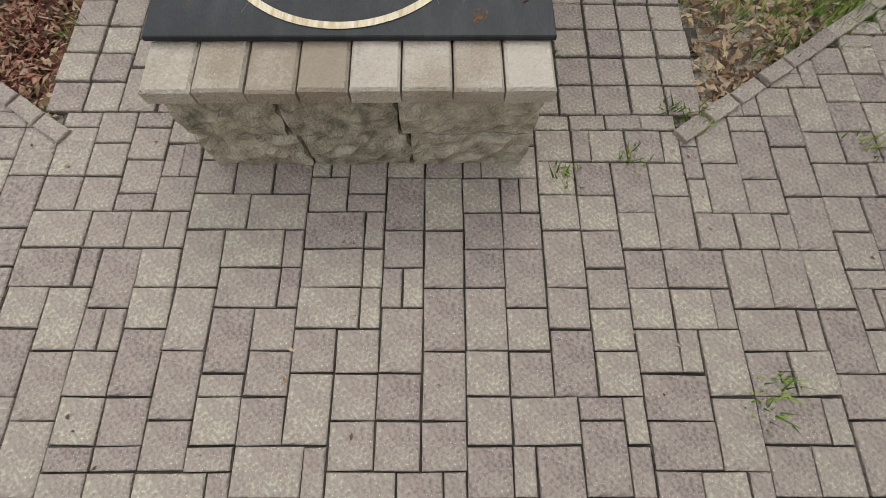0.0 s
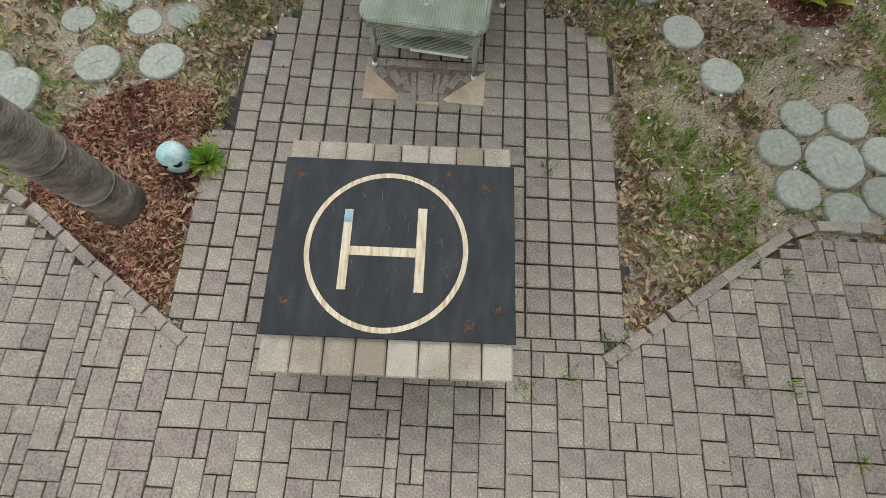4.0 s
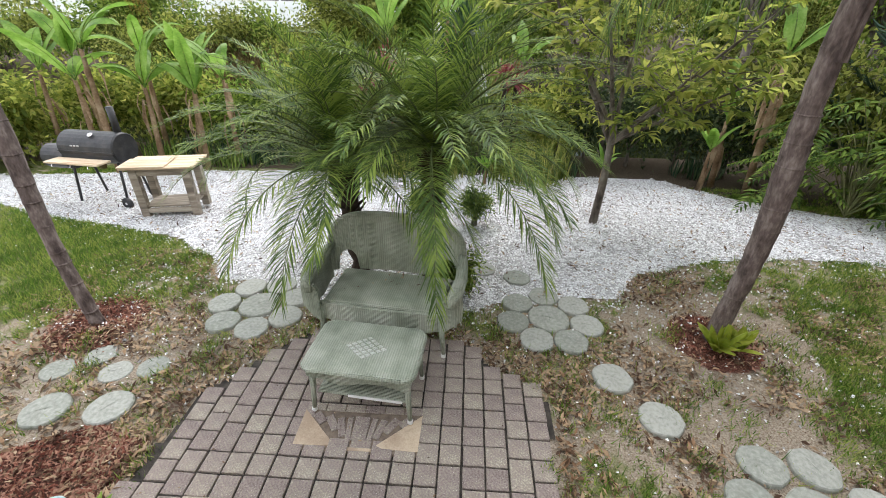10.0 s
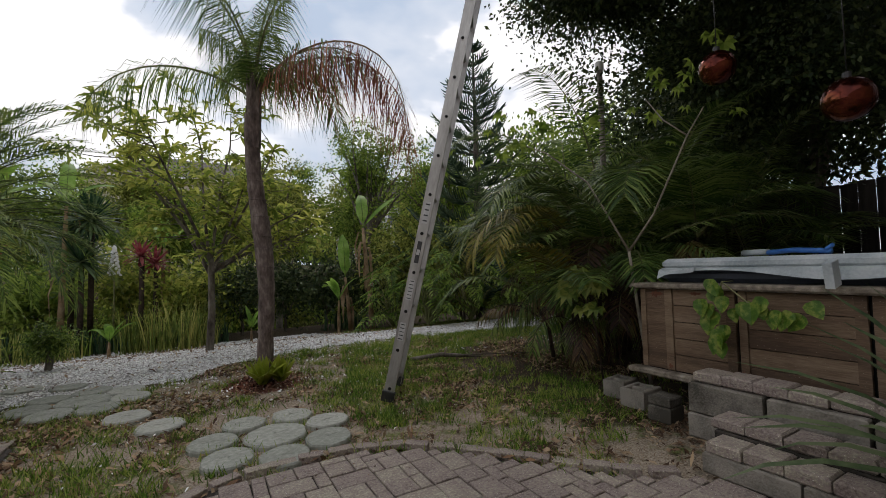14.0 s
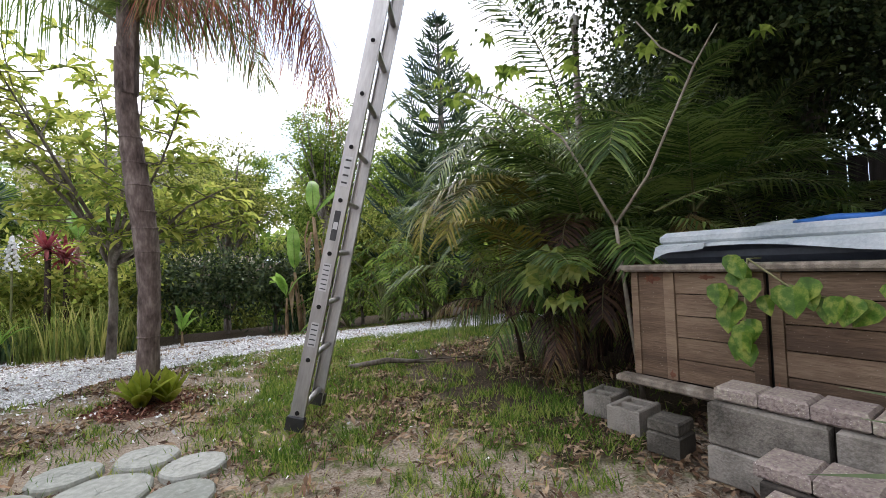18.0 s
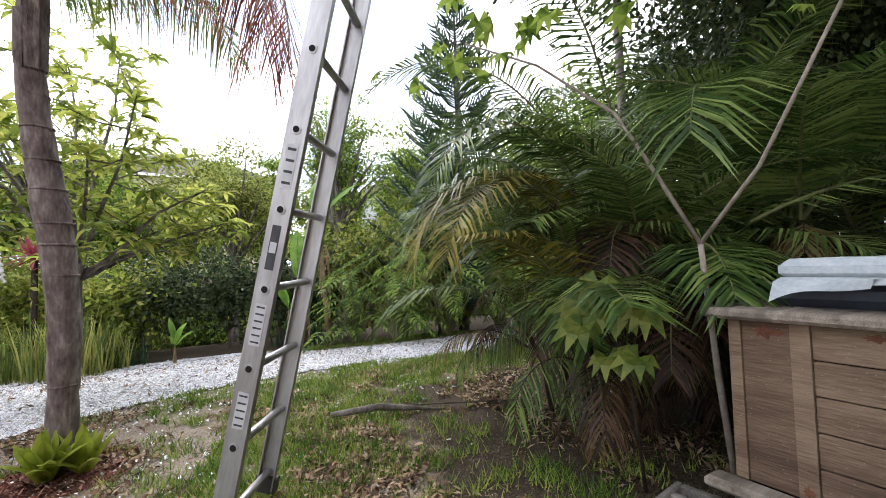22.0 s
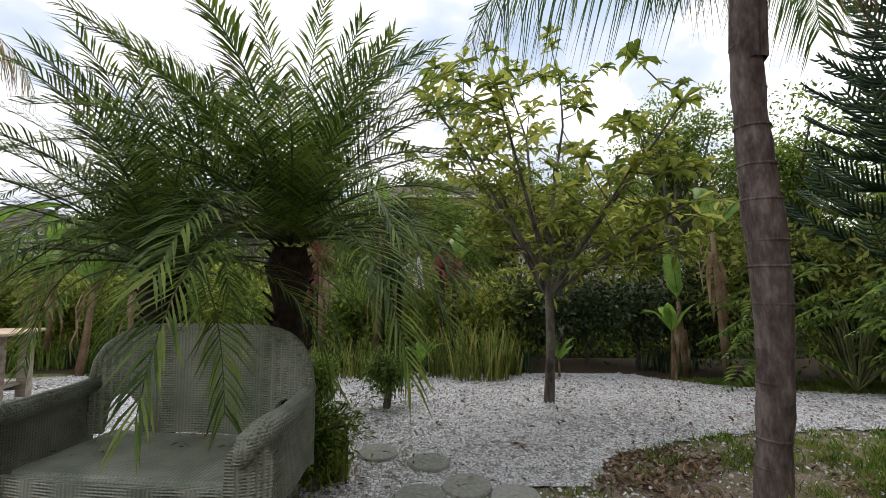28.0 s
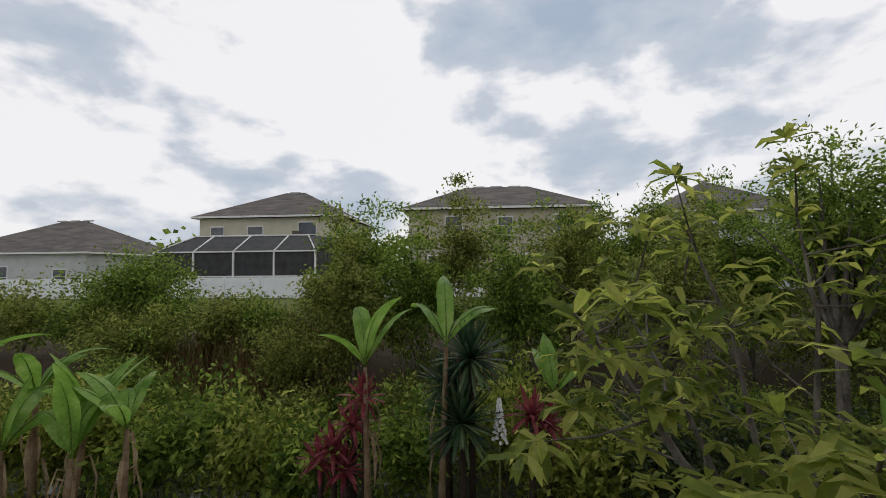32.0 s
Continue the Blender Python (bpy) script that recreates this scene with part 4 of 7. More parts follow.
for x, y, a, says in ((-2.07, -1.745, 84, "sage-green wicker armchair standing on the patio"), (-2.77, -0.71, 84, "sage-green wicker armchair near the bark mulch")):
    tagged(wicker_seat("armchair", (x, y, 0), a, 0.5, says, "armchair", back=0.88), group="wicker armchairs").scale = (0.92, 0.9, 0.95)

table = thing("coffee_table", (0.098, 1.57, 0), "sage-green wicker coffee table with a lower shelf", "table", turn=-5.5)
table.scale = (0.93, 0.95, 0.95)
g = Geo()
outline = []
for cx, cy, a0 in ((0.32, -0.18, -90), (0.32, 0.18, 0), (-0.32, 0.18, 90), (-0.32, -0.18, 180)):
    for i in range(6):
        a = radians(a0 + 18 * i)
        outline.append((cx + 0.075 * math.cos(a), cy + 0.075 * math.sin(a)))
for f, z in ((0.97, 0.425), (1.0, 0.43), (1.0, 0.452), (0.97, 0.46)):
    g.v += [(x * f, y * f, z) for x, y in outline]
n = len(outline)
for i in range(3):
    for j in range(n):
        a, b = i * n + j, i * n + (j + 1) % n
        g.f.append((a, b, b + n, a + n))
g.f += [tuple(range(n - 1, -1, -1)), tuple(range(3 * n, 4 * n))]
top = part("tabletop", g, M_WICKER, table)
g = Geo()
g.tube([(*p, 0.442) for p in outline] + [(*outline[0], 0.442)], 0.016, 6)
part("edge_roll", g, M_WICKER, table, "rolled wicker edge")
for i in range(-4, 5):
    for j in range(-4, 5):
        if abs(i) + abs(j) <= 4 and (i + j) % 2 == 0:
            x, y = i * 0.032, j * 0.024
            g = Geo()
            g.v = [(x - .024, y, .4605), (x, y - .018, .4605), (x + .024, y, .4605), (x, y + .018, .4605), (x - .021, y, .4635), (x, y - .0155, .4635), (x + .021, y, .4635), (x, y + .0155, .4635)]
            g.f = [(4, 5, 6, 7), (0, 1, 5, 4), (1, 2, 6, 5), (2, 3, 7, 6), (3, 0, 4, 7)]
            part("inlay", g, M_WICKER_PALE, top, "pale woven diamond")
for sgn in (-1, 1):
    g = Geo()
    woven_panel(g, [(-0.37 + 0.74 * i / 24, sgn * 0.225) for i in range(25)], lambda u: (0.3 + 0.05 * abs(math.cos(1.5 * math.pi * u)), 0.43), 0.02)
    part("apron", g, M_WICKER, table)
    g = Geo()
    woven_panel(g, [(sgn * 0.37, -0.2 + 0.4 * i / 12) for i in range(13)], lambda u: (0.31 + 0.04 * abs(math.cos(math.pi * u)), 0.43), 0.02)
    part("apron", g, M_WICKER, table)
part("shelf", Geo().box((-0.33, -0.18, 0.15), (0.33, 0.18, 0.175), bevel=0.01), M_WICKER, table)
part("shelf_strip", Geo().box((-0.1, -0.187, 0.152), (0.3, -0.181, 0.174), bevel=0.001), M_WHITE, table, "bare white shelf edge")
for x in (-0.34, 0.34):
    for y in (-0.19, 0.19):
        g = Geo()
        wicker_leg(g, x, y, 0.42)
        leg = part("leg", g, M_WICKER, table)
        part("foot_cap", foot_cap(x, y), M_WHITE, leg, "white plastic foot cap")

# ---- ornament by the mulch ----
skull = thing("garden_ornament", (-1.345, 0.57, 0.0), "small pale blue-green ceramic pot with two dark openings", "ornament", turn=25)
g = Geo().lathe([(0.03, 0), (0.058, 0.01), (0.078, 0.05), (0.086, 0.105), (0.078, 0.155), (0.05, 0.185), (0.0, 0.195)], 18)
g.smooth = True
part("pot", g, M_SKULL, skull)
for a in (-135, -75):
    r = radians(a)
    m = pose(0.07 * math.cos(r), 0.07 * math.sin(r), 0.135, 0, 55, a)
    part("opening", Geo().lathe([(0.028, -0.004), (0.028, 0.006), (0.02, 0.008)], 10, m=m), M_HOLE, skull, "dark opening")


# ---- grill and work table on the gravel ----
def barrel_grill():
    t = thing("barrel_grill", (-4.35, 4.95, land(-4.3, 4.95) + 0.03), "black barrel smoker grill with a side firebox and wooden shelf", "grill", turn=-6)
    rot = Matrix.Rotation(radians(90), 4, "Y")
    m = pose(0, 0, 0.78) @ rot
    g = Geo().lathe([(0.0, -0.43), (0.2, -0.43), (0.215, -0.41), (0.215, 0.41), (0.2, 0.43), (0.0, 0.43)], 24, m=m)
    g.smooth = False
    part("barrel", g, M_BLACK, t)
    part("lid_seam", Geo().box((-0.425, -0.222, 0.755), (0.425, -0.2, 0.775)), M_BLACK, t)
    m2 = pose(-0.6, -0.02, 0.62) @ rot
    part("firebox", Geo().lathe([(0.0, -0.2), (0.16, -0.2), (0.17, -0.185), (0.17, 0.16), (0.0, 0.16)], 20, m=m2), M_BLACK, t, "lower firebox")
    part("shelf", Geo().box((-0.42, -0.46, 0.66), (0.38, -0.24, 0.685)), M_NEWWOOD, t, "slatted wooden front shelf")
    for x in (-0.3, -0.02, 0.24):
        part("hook", Geo().tube([(x, -0.455, 0.66), (x, -0.47, 0.63), (x + 0.02, -0.47, 0.62)], 0.006, 5), M_STEEL, t)
    g = Geo().tube([(0.34, 0.05, 0.93), (0.34, 0.05, 1.32)], 0.045, 12)
    st = part("smoke_pipe", g, M_BLACK, t, "tall black smoke stack")
    part("gauge", Geo().lathe([(0.035, 0), (0.035, 0.02), (0.03, 0.025)], 14, m=pose(0.08, -0.12, 0.965, 35, 0, 0)), M_STEEL, t, "round steel gauge")
    for i in range(3):
        part("lid_mark", Geo().box((-0.2 + i * .05, -0.213, 0.83), (-0.17 + i * .05, -0.205, 0.85)), M_LABEL_LIGHT, t)
    for x, y in ((-0.36, -0.17), (-0.36, 0.17), (0.36, -0.17), (0.36, 0.17)):
        part("leg", Geo().tube([(x, y * 0.7, 0.66), (x * 1.05, y * 1.25, 0.03)], 0.017, 8), M_BLACK, t)
    for y in (-0.24, 0.24):
        w = part("wheel", Geo().lathe([(0.0, -0.02), (0.07, -0.02), (0.08, -0.01), (0.08, 0.01), (0.07, 0.02), (0, 0.02)], 18, m=pose(0.4, y, 0.07, 90, 0, 0)), M_BLACK, t)
        part("hub", Geo().lathe([(0.02, -0.026), (0.02, 0.026)], 10, m=pose(0.4, y, 0.07, 90, 0, 0)), M_STEEL, w)


barrel_grill()
wt = thing("work_table", (-3.22, 4.62, land(-3.2, 4.62) + 0.02), "weathered wooden work table with a pale plywood top", "table", turn=12)
part("tabletop", Geo().box((-0.44, -0.27, 0.665), (0.44, 0.27, 0.69)), M_NEWWOOD, wt, "pale plywood top")
part("loose_board", Geo().box((-0.45, -0.28, 0.692), (0.1, 0.1, 0.707)), M_NEWWOOD, wt)
part("shelf", Geo().box((-0.31, -0.19, 0.13), (0.31, 0.19, 0.155)), M_OLDWOOD, wt)
for x in (-0.31, 0.31):
    for y in (-0.19, 0.19):
        part("leg", Geo().box((x - 0.045, y - 0.045, 0), (x + 0.045, y + 0.045, 0.663)), M_OLDWOOD, wt)
for y in (-0.21, 0.21):
    part("rail", Geo().box((-0.263, y - 0.018, 0.57), (0.263, y + 0.018, 0.66)), M_OLDWOOD, wt)
    part("rail", Geo().box((-0.263, y - 0.018, 0.06), (0.263, y + 0.018, 0.128)), M_OLDWOOD, wt)


# ---- ladder ----
def ladder():
    base = Vector((3.605, 1.045, 0.03))
    up = Vector((0.171, -0.163, 0.972)).normalized()
    across = Vector((0.56, 0.83, 0)).normalized()
    across = (across - up * across.dot(up)).normalized()
    out = across.cross(up).normalized()
    m = Matrix(((across.x, out.x, up.x, base.x), (across.y, out.y, up.y, base.y), (across.z, out.z, up.z, base.z), (0, 0, 0, 1)))
    t = new("extension_ladder")
    t.matrix_world = m
    tagged(t, "aluminium extension ladder leaning up into the oak", "ladder")
    L, W, D = 4.9, 0.4, 0.04
    for x in (0.0, W):
        s = 1 if x == 0 else -1
        rail = part("rail", Geo().box((x - 0.003, -D, -0.0), (x + 0.003, D, L), bevel=0.001), M_ALU, t)
        part("flange", Geo().box((min(x + s * .004, x + s * 0.026), -D, 0.0), (max(x + s * .004, x + s * 0.026), -D + 0.006, L), bevel=0.001), M_ALU, rail)
        part("flange", Geo().box((min(x + s * .004, x + s * 0.026), D - 0.006, 0.0), (max(x + s * .004, x + s * 0.026), D, L), bevel=0.001), M_ALU, rail)
        part("rubber_foot", Geo().box((x - 0.02, -0.05, -0.02), (x + 0.02, 0.05, 0.06)), M_BLACK, rail)
    for i in range(16):
        z = 0.08 + 0.305 * i
        r = part("rung", Geo().tube([(-0.005, 0, z), (W + 0.005, 0, z)], 0.0185, 10, flat=0.85), M_ALU, t)
        part("rung_end", Geo().lathe([(0.021, -0.004), (0.021, 0.0), (0.014, 0.001)], 12, m=pose(-0.0045, 0, z, 0, -90, 0)), M_ALU, r)
        part("rung_hole", Geo().lathe([(0.013, 0), (0.013, 0.0012)], 12, m=pose(-0.0048, 0, z, 0, -90, 0)), M_HOLE, r)
    # stickers on the outer rail
    def sticker(z0, z1, mat, lines, mat2, half=0.022):
        s = part("sticker", Geo().box((-0.0045, -half, z0), (-0.0035, half, z1), bevel=0.0002), mat, t, "worn printed label")
        for k in range(lines):
            z = z0 + (z1 - z0) * (k + 0.5) / lines
            h = (z1 - z0) / lines * 0.12
            part("print_bar", Geo().box((-0.0056, -half * 0.75, z - h), (-0.0049, half * 0.75, z + h), bevel=0.0001), mat2, s)
    sticker(0.46, 0.6, M_LABEL_LIGHT, 5, M_LABEL)
    sticker(0.78, 0.94, M_LABEL_LIGHT, 6, M_LABEL)
    sticker(1.07, 1.24, M_LABEL, 1, M_LABEL_LIGHT, 0.017)
    sticker(1.38, 1.55, M_LABEL_LIGHT, 4, M_LABEL)


ladder()


# ---- hot tub and its steps ----
tub = thing("hot_tub", (5.3, 0.015, 0.17), "old hot tub in weathered cedar boards with a grey vinyl cover", "hot tub")
TY0, TX1 = -2.3, 2.1
part("core", Geo().box((0.03, TY0 + 0.03, 0.02), (TX1 - 0.03, -0.03, 0.66)), M_HOLE, tub)
part("top_rim", Geo().box((-0.07, TY0 - 0.06, 0.665), (TX1 + 0.06, 0.07, 0.705), bevel=0.012), M_OLDWOOD, tub, "weathered wooden rim board")
part("bottom_rail", Geo().box((-0.09, TY0 - 0.06, 0.03), (0.0, 0.08, 0.075), bevel=0.012), M_OLDWOOD, tub)
stiles = [(-0.0, -0.04), (-0.19, -0.245), (-0.6, -0.655), (-0.675, -0.72), (-1.22, -1.27), (-1.29, -1.34), (-1.85, -1.9), (-2.2, -2.26)]
for i, (a, b) in enumerate(stiles):
    part("stile", Geo().box((-0.018, b, 0.078), (0.012, a, 0.662), bevel=0.004), M_CEDAR, tub)
part("corner_board", Geo().box((-0.008, -0.188, 0.078), (0.012, -0.042, 0.66), bevel=0.003), M_CEDAR, tub)
for a, b in ((-0.247, -0.598), (-0.722, -1.218), (-1.342, -1.848), (-1.902, -2.198)):
    for k in range(5):
        z0 = 0.078 + k * 0.1165
        part("board", Geo().box((-0.006, b, z0 + 0.002), (0.012, a, z0 + 0.1145), bevel=0.003), M_CEDAR, tub)
for k in range(5):
    z0 = 0.078 + k * 0.1165
    part("board", Geo().box((0.02, -0.02, z0 + 0.002), (TX1 - 0.02, 0.0, z0 + 0.1145), bevel=0.003), M_CEDAR, tub)
g = Geo().box((0.1, TY0 + 0.1, 0.706), (TX1 - 0.1, -0.1, 0.8), bevel=0.045)
part("shell", g, M_SHELL, tub, "dark blue-grey plastic shell rim")
for x, y, z, w, h in ((-0.0095, -0.115, 0.625, 0.12, 0.06), (-0.0195, -0.69, 0.13, 0.05, 0.08), (-0.0075, -0.4, 0.635, 0.1, 0.03), (-0.0195, -0.215, 0.11, 0.04, 0.05)):
    g = Geo()
    n = 14
    g.v = [(x, y + w * 0.5 * math.cos(6.2832 * i / n) * (0.75 + 0.3 * math.sin(i * 4.7)), z + h * 0.5 * math.sin(6.2832 * i / n) * (0.75 + 0.3 * math.cos(i * 3.1))) for i in range(n)]
    g.f = [tuple(range(n - 1, -1, -1))]
    part("water_stain", g, M_STAIN, tub, "reddish water stain")
cover = part("cover", Geo().box((0.06, TY0 + 0.06, 0.802), (TX1 - 0.06, -0.14, 0.88), bevel=0.03), M_COVER, tub, "faded grey-blue vinyl cover")
g = Geo()
k = 24
for i in range(k):
    u = i / (k - 1)
    y = -0.16 - 1.9 * u
    z = 0.79 + 0.03 * math.sin(u * 9) * math.sin(u * 3.1) - 0.02 * math.sin(u * math.pi)
    g.v += [(0.07, y, 0.815), (0.035, y, 0.808), (0.022, y, z)]
for i in range(k - 1):
    for j in range(2):
        a = i * 3 + j
        g.f.append((a, a + 3, a + 4, a + 1))
part("cover_skirt", g, M_COVER, cover)
g = Geo()
for i in range(9):
    u = i / 8
    g.v += [(0.05, -0.15 - 0.26 * u, 0.815), (0.012, -0.14 - 0.26 * u, 0.80 - 0.012 * math.sin(u * 5)), (-0.005 + 0.02 * u, -0.13 - 0.26 * u, 0.785 - 0.055 * (1 - u) * (1 - u) + 0.008 * math.sin(u * 6))]
for i in range(8):
    for j in range(2):
        a = i * 3 + j
        g.f.append((a, a + 3, a + 4, a + 1))
part("cover_flap", g, M_COVER, cover, "torn edge of the cover")
part("strap", Geo().box((-0.03, -1.2, 0.72), (0.06, -1.16, 0.86), m=pose(0, 0, 0, 0, -12, 0)), M_COVER, cover)
hose = thing("pool_brush", (5.83, -0.78, 1.052), "blue plastic brush head lying on the tub cover", "pool brush", turn=70)
part("head", Geo().tube([(-0.22, 0, 0.02), (0.0, 0.02, 0.035), (0.2, 0, 0.025)], 0.018, 8), M_BLUE, hose)
part("clip", Geo().tube([(-0.2, 0.02, 0.03), (-0.23, 0.0, 0.06), (-0.2, -0.03, 0.05)], 0.012, 6), M_BLUE, hose)
part("pole_socket", Geo().tube([(0.2, 0, 0.03), (0.45, -0.05, 0.03)], 0.022, 8), M_COVER, hose)


def hollow_block(name, at, size, turn, label):
    t = thing(name, at, label, "concrete block", turn, "blocks by the tub")
    sx, sy, sz = size
    w = 0.03
    g = Geo()
    g.box((0, 0, 0), (sx, w, sz), bevel=0.006)
    g.box((0, sy - w, 0), (sx, sy, sz), bevel=0.006)
    for x in (0, sx / 2 - w / 2, sx - w):
        g.box((x, w, 0), (x + w, sy - w, sz - 0.004), bevel=0.003)
    part("body", g, M_CINDER, t)
    part("soil_fill", Geo().box((w, w + 0.003, 0.0), (sx - w, sy - w - 0.003, sz * 0.6)), M_SAND, t)


hollow_block("concrete_block", (5.1, 0.06, 0.0), (0.22, 0.17, 0.13), 8, "hollow concrete block planter at the tub's foot")
hollow_block("concrete_block", (5.0, -0.17, 0.0), (0.23, 0.18, 0.13), 4, "hollow concrete block, its cells filled with dry leaves")
steps = thing("paver_steps", (4.47, -0.58, 0), "stacked steps of concrete slabs topped with tan pavers", "steps")
rs = random.Random(12)
for i in range(3):
    y1 = -0.26 - i * 0.4
    part("slab", Geo().box((0.0, y1 - 0.39, 0.0), (0.06, y1, 0.1 + rs.uniform(-.004, .004)), bevel=0.008), M_CINDER, steps)
for i in range(4):
    y1 = 0.02 - i * 0.4
    part("slab", Geo().box((0.38, y1 - 0.39, 0.0), (0.44, y1, 0.14), bevel=0.008), M_CINDER, steps)
    part("slab", Geo().box((0.385, y1 - 0.385, 0.143), (0.445, y1 - 0.005, 0.315), bevel=0.008), M_CINDER, steps)
for i in range(7):
    y = -0.28 - i * 0.157
    part("paver", Geo().box((0.005 + rs.uniform(-.01, .01), y - 0.152, 0.1), (0.15, y, 0.165 + rs.uniform(-.005, .005)), bevel=0.01), M_PAVER, steps)
    part("paver", Geo().box((0.17, y + 0.06 - 0.152 + rs.uniform(-.004, .004), 0.165), (0.35, y + 0.06, 0.225 + rs.uniform(-.008, .008)), bevel=0.01), M_PAVER, steps)
for i in range(10):
    y = 0.0 - i * 0.157
    part("paver", Geo().box((0.42 + rs.uniform(-.015, .01), y - 0.153, 0.318), (0.58, y, 0.38 + rs.uniform(-.006, .006)), bevel=0.01), M_PAVER, steps)
part("fill", Geo().box((0.065, -1.4, 0.0), (0.375, -0.28, 0.098)), M_SAND, steps)
part("fill", Geo().box((0.16, -1.4, 0.1), (0.375, -0.24, 0.163)), M_SAND, steps)
part("fill", Geo().box((0.45, -1.56, 0.0), (0.575, -0.02, 0.315)), M_SAND, steps)
solid = thing("concrete_block", (4.9, -0.42, 0), "small solid concrete block beside the steps", "concrete block", 3, "blocks by the tub")
part("body", Geo().box((0, 0, 0), (0.16, 0.15, 0.1), bevel=0.008), M_CINDER, solid)
part("cap", Geo().box((0.005, 0.004, 0.102), (0.155, 0.146, 0.16), bevel=0.008), M_CINDER, solid)

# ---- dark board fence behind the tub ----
fence = thing("board_fence", (8.4, 0, 0), "dark board fence in deep shade", "fence", kind="structure")
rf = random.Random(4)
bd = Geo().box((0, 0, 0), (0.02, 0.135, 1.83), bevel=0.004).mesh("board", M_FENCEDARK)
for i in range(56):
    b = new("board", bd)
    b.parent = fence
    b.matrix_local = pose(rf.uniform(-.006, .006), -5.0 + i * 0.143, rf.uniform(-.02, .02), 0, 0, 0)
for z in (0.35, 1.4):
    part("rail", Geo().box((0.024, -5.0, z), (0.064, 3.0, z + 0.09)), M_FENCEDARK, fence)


# ---- plants ----
def frond(gr, gl, base, az, e0, length, droop, leaf, count, rng, rise=0.25, sag=0.5, width=0.008, stalk=0.12, r0=0.014, plume=0.0, bow=1.25, sweep=74):
    """A feather leaf: midrib into gr, leaflets into gl. az, e0, droop in degrees."""
    p = Vector(base)
    n = 14
    pts, tans = [p.copy()], []
    azr = radians(az)
    bend = rng.uniform(-15, 15)
    for i in range(n):
        u = i / (n - 1)
        e = radians(e0 - droop * u ** bow)
        a = azr + radians(bend) * u
        t = Vector((math.cos(a) * math.cos(e), math.sin(a) * math.cos(e), math.sin(e)))
        tans.append(t)
        p = p + t * (length / n)
        pts.append(p.copy())
    tans.append(tans[-1])
    gr.tube(pts, [r0 * (1 - 0.85 * i / n) for i in range(n + 1)], 5, cap=False)
    for k in range(count):
        u = stalk + (1 - stalk) * (k + rng.uniform(0, .6)) / count
        q = min(n - 1e-3, u * n)
        i = int(q)
        b = pts[i].lerp(pts[i + 1], q - i)
        t = tans[i]
        side = t.cross(Vector((0, 0, 1)))
        if side.length < 1e-3:
            side = Vector((1, 0, 0))
        side.normalize()
        nrm = side.cross(t)
        v = (u - stalk) / (1 - stalk)
        L = leaf * (0.45 + 0.55 * math.sin(math.pi * min(1, 0.18 + v * 0.9))) * rng.uniform(0.85, 1.12)
        ang = radians(sweep - 30 * v + rng.uniform(-7, 7))
        for sgn in (-1, 1):
            up = rise + plume * rng.uniform(-1, 1)
            d = (t * math.cos(ang) + side * sgn * math.sin(ang) + nrm * up).normalized()
            m = b + d * L * 0.5
            m.z -= sag * L * 0.12
            e = b + d * L
            e.z -= sag * L * 0.55
            w = width * rng.uniform(0.8, 1.2)
            s = d.cross(nrm).normalized() if abs(d.dot(nrm)) < 0.95 else t
            j = len(gl.v)
            gl.v += [tuple(b - s * w * 0.5), tuple(b + s * w * 0.5), tuple(m + s * w), tuple(m - s * w), tuple(e)]
            gl.f += [(j, j + 1, j + 2, j + 3), (j + 3, j + 2, j + 4)]


def one_frond(t, base, az, e0, L, droop, mat, stem, rng, label="", **kw):
    """A frond as a part, with its midrib under it."""
    gr, gl = Geo(), Geo()
    frond(gr, gl, base, az, e0, L, droop, rng=rng, **kw)
    f = part("frond", gl, mat, t, label)
    part("midrib", gr, stem, f)


def crown_of(t, base, fronds, mat, rng, label="", stem=M_REED, **kw):
    for az, e0, L, droop in fronds:
        one_frond(t, base, az, e0, L, droop, mat, stem, rng, label, **kw)


M_STEM = leaf_material("green_stem", ((0.06, 0.07, 0.025), (0.12, 0.13, 0.05), (0.2, 0.19, 0.09)), glow=0.0)


M_PYGMYRIB = leaf_material("dark_midrib", ((0.035, 0.05, 0.018), (0.07, 0.09, 0.03), (0.11, 0.13, 0.05)), glow=0.0)


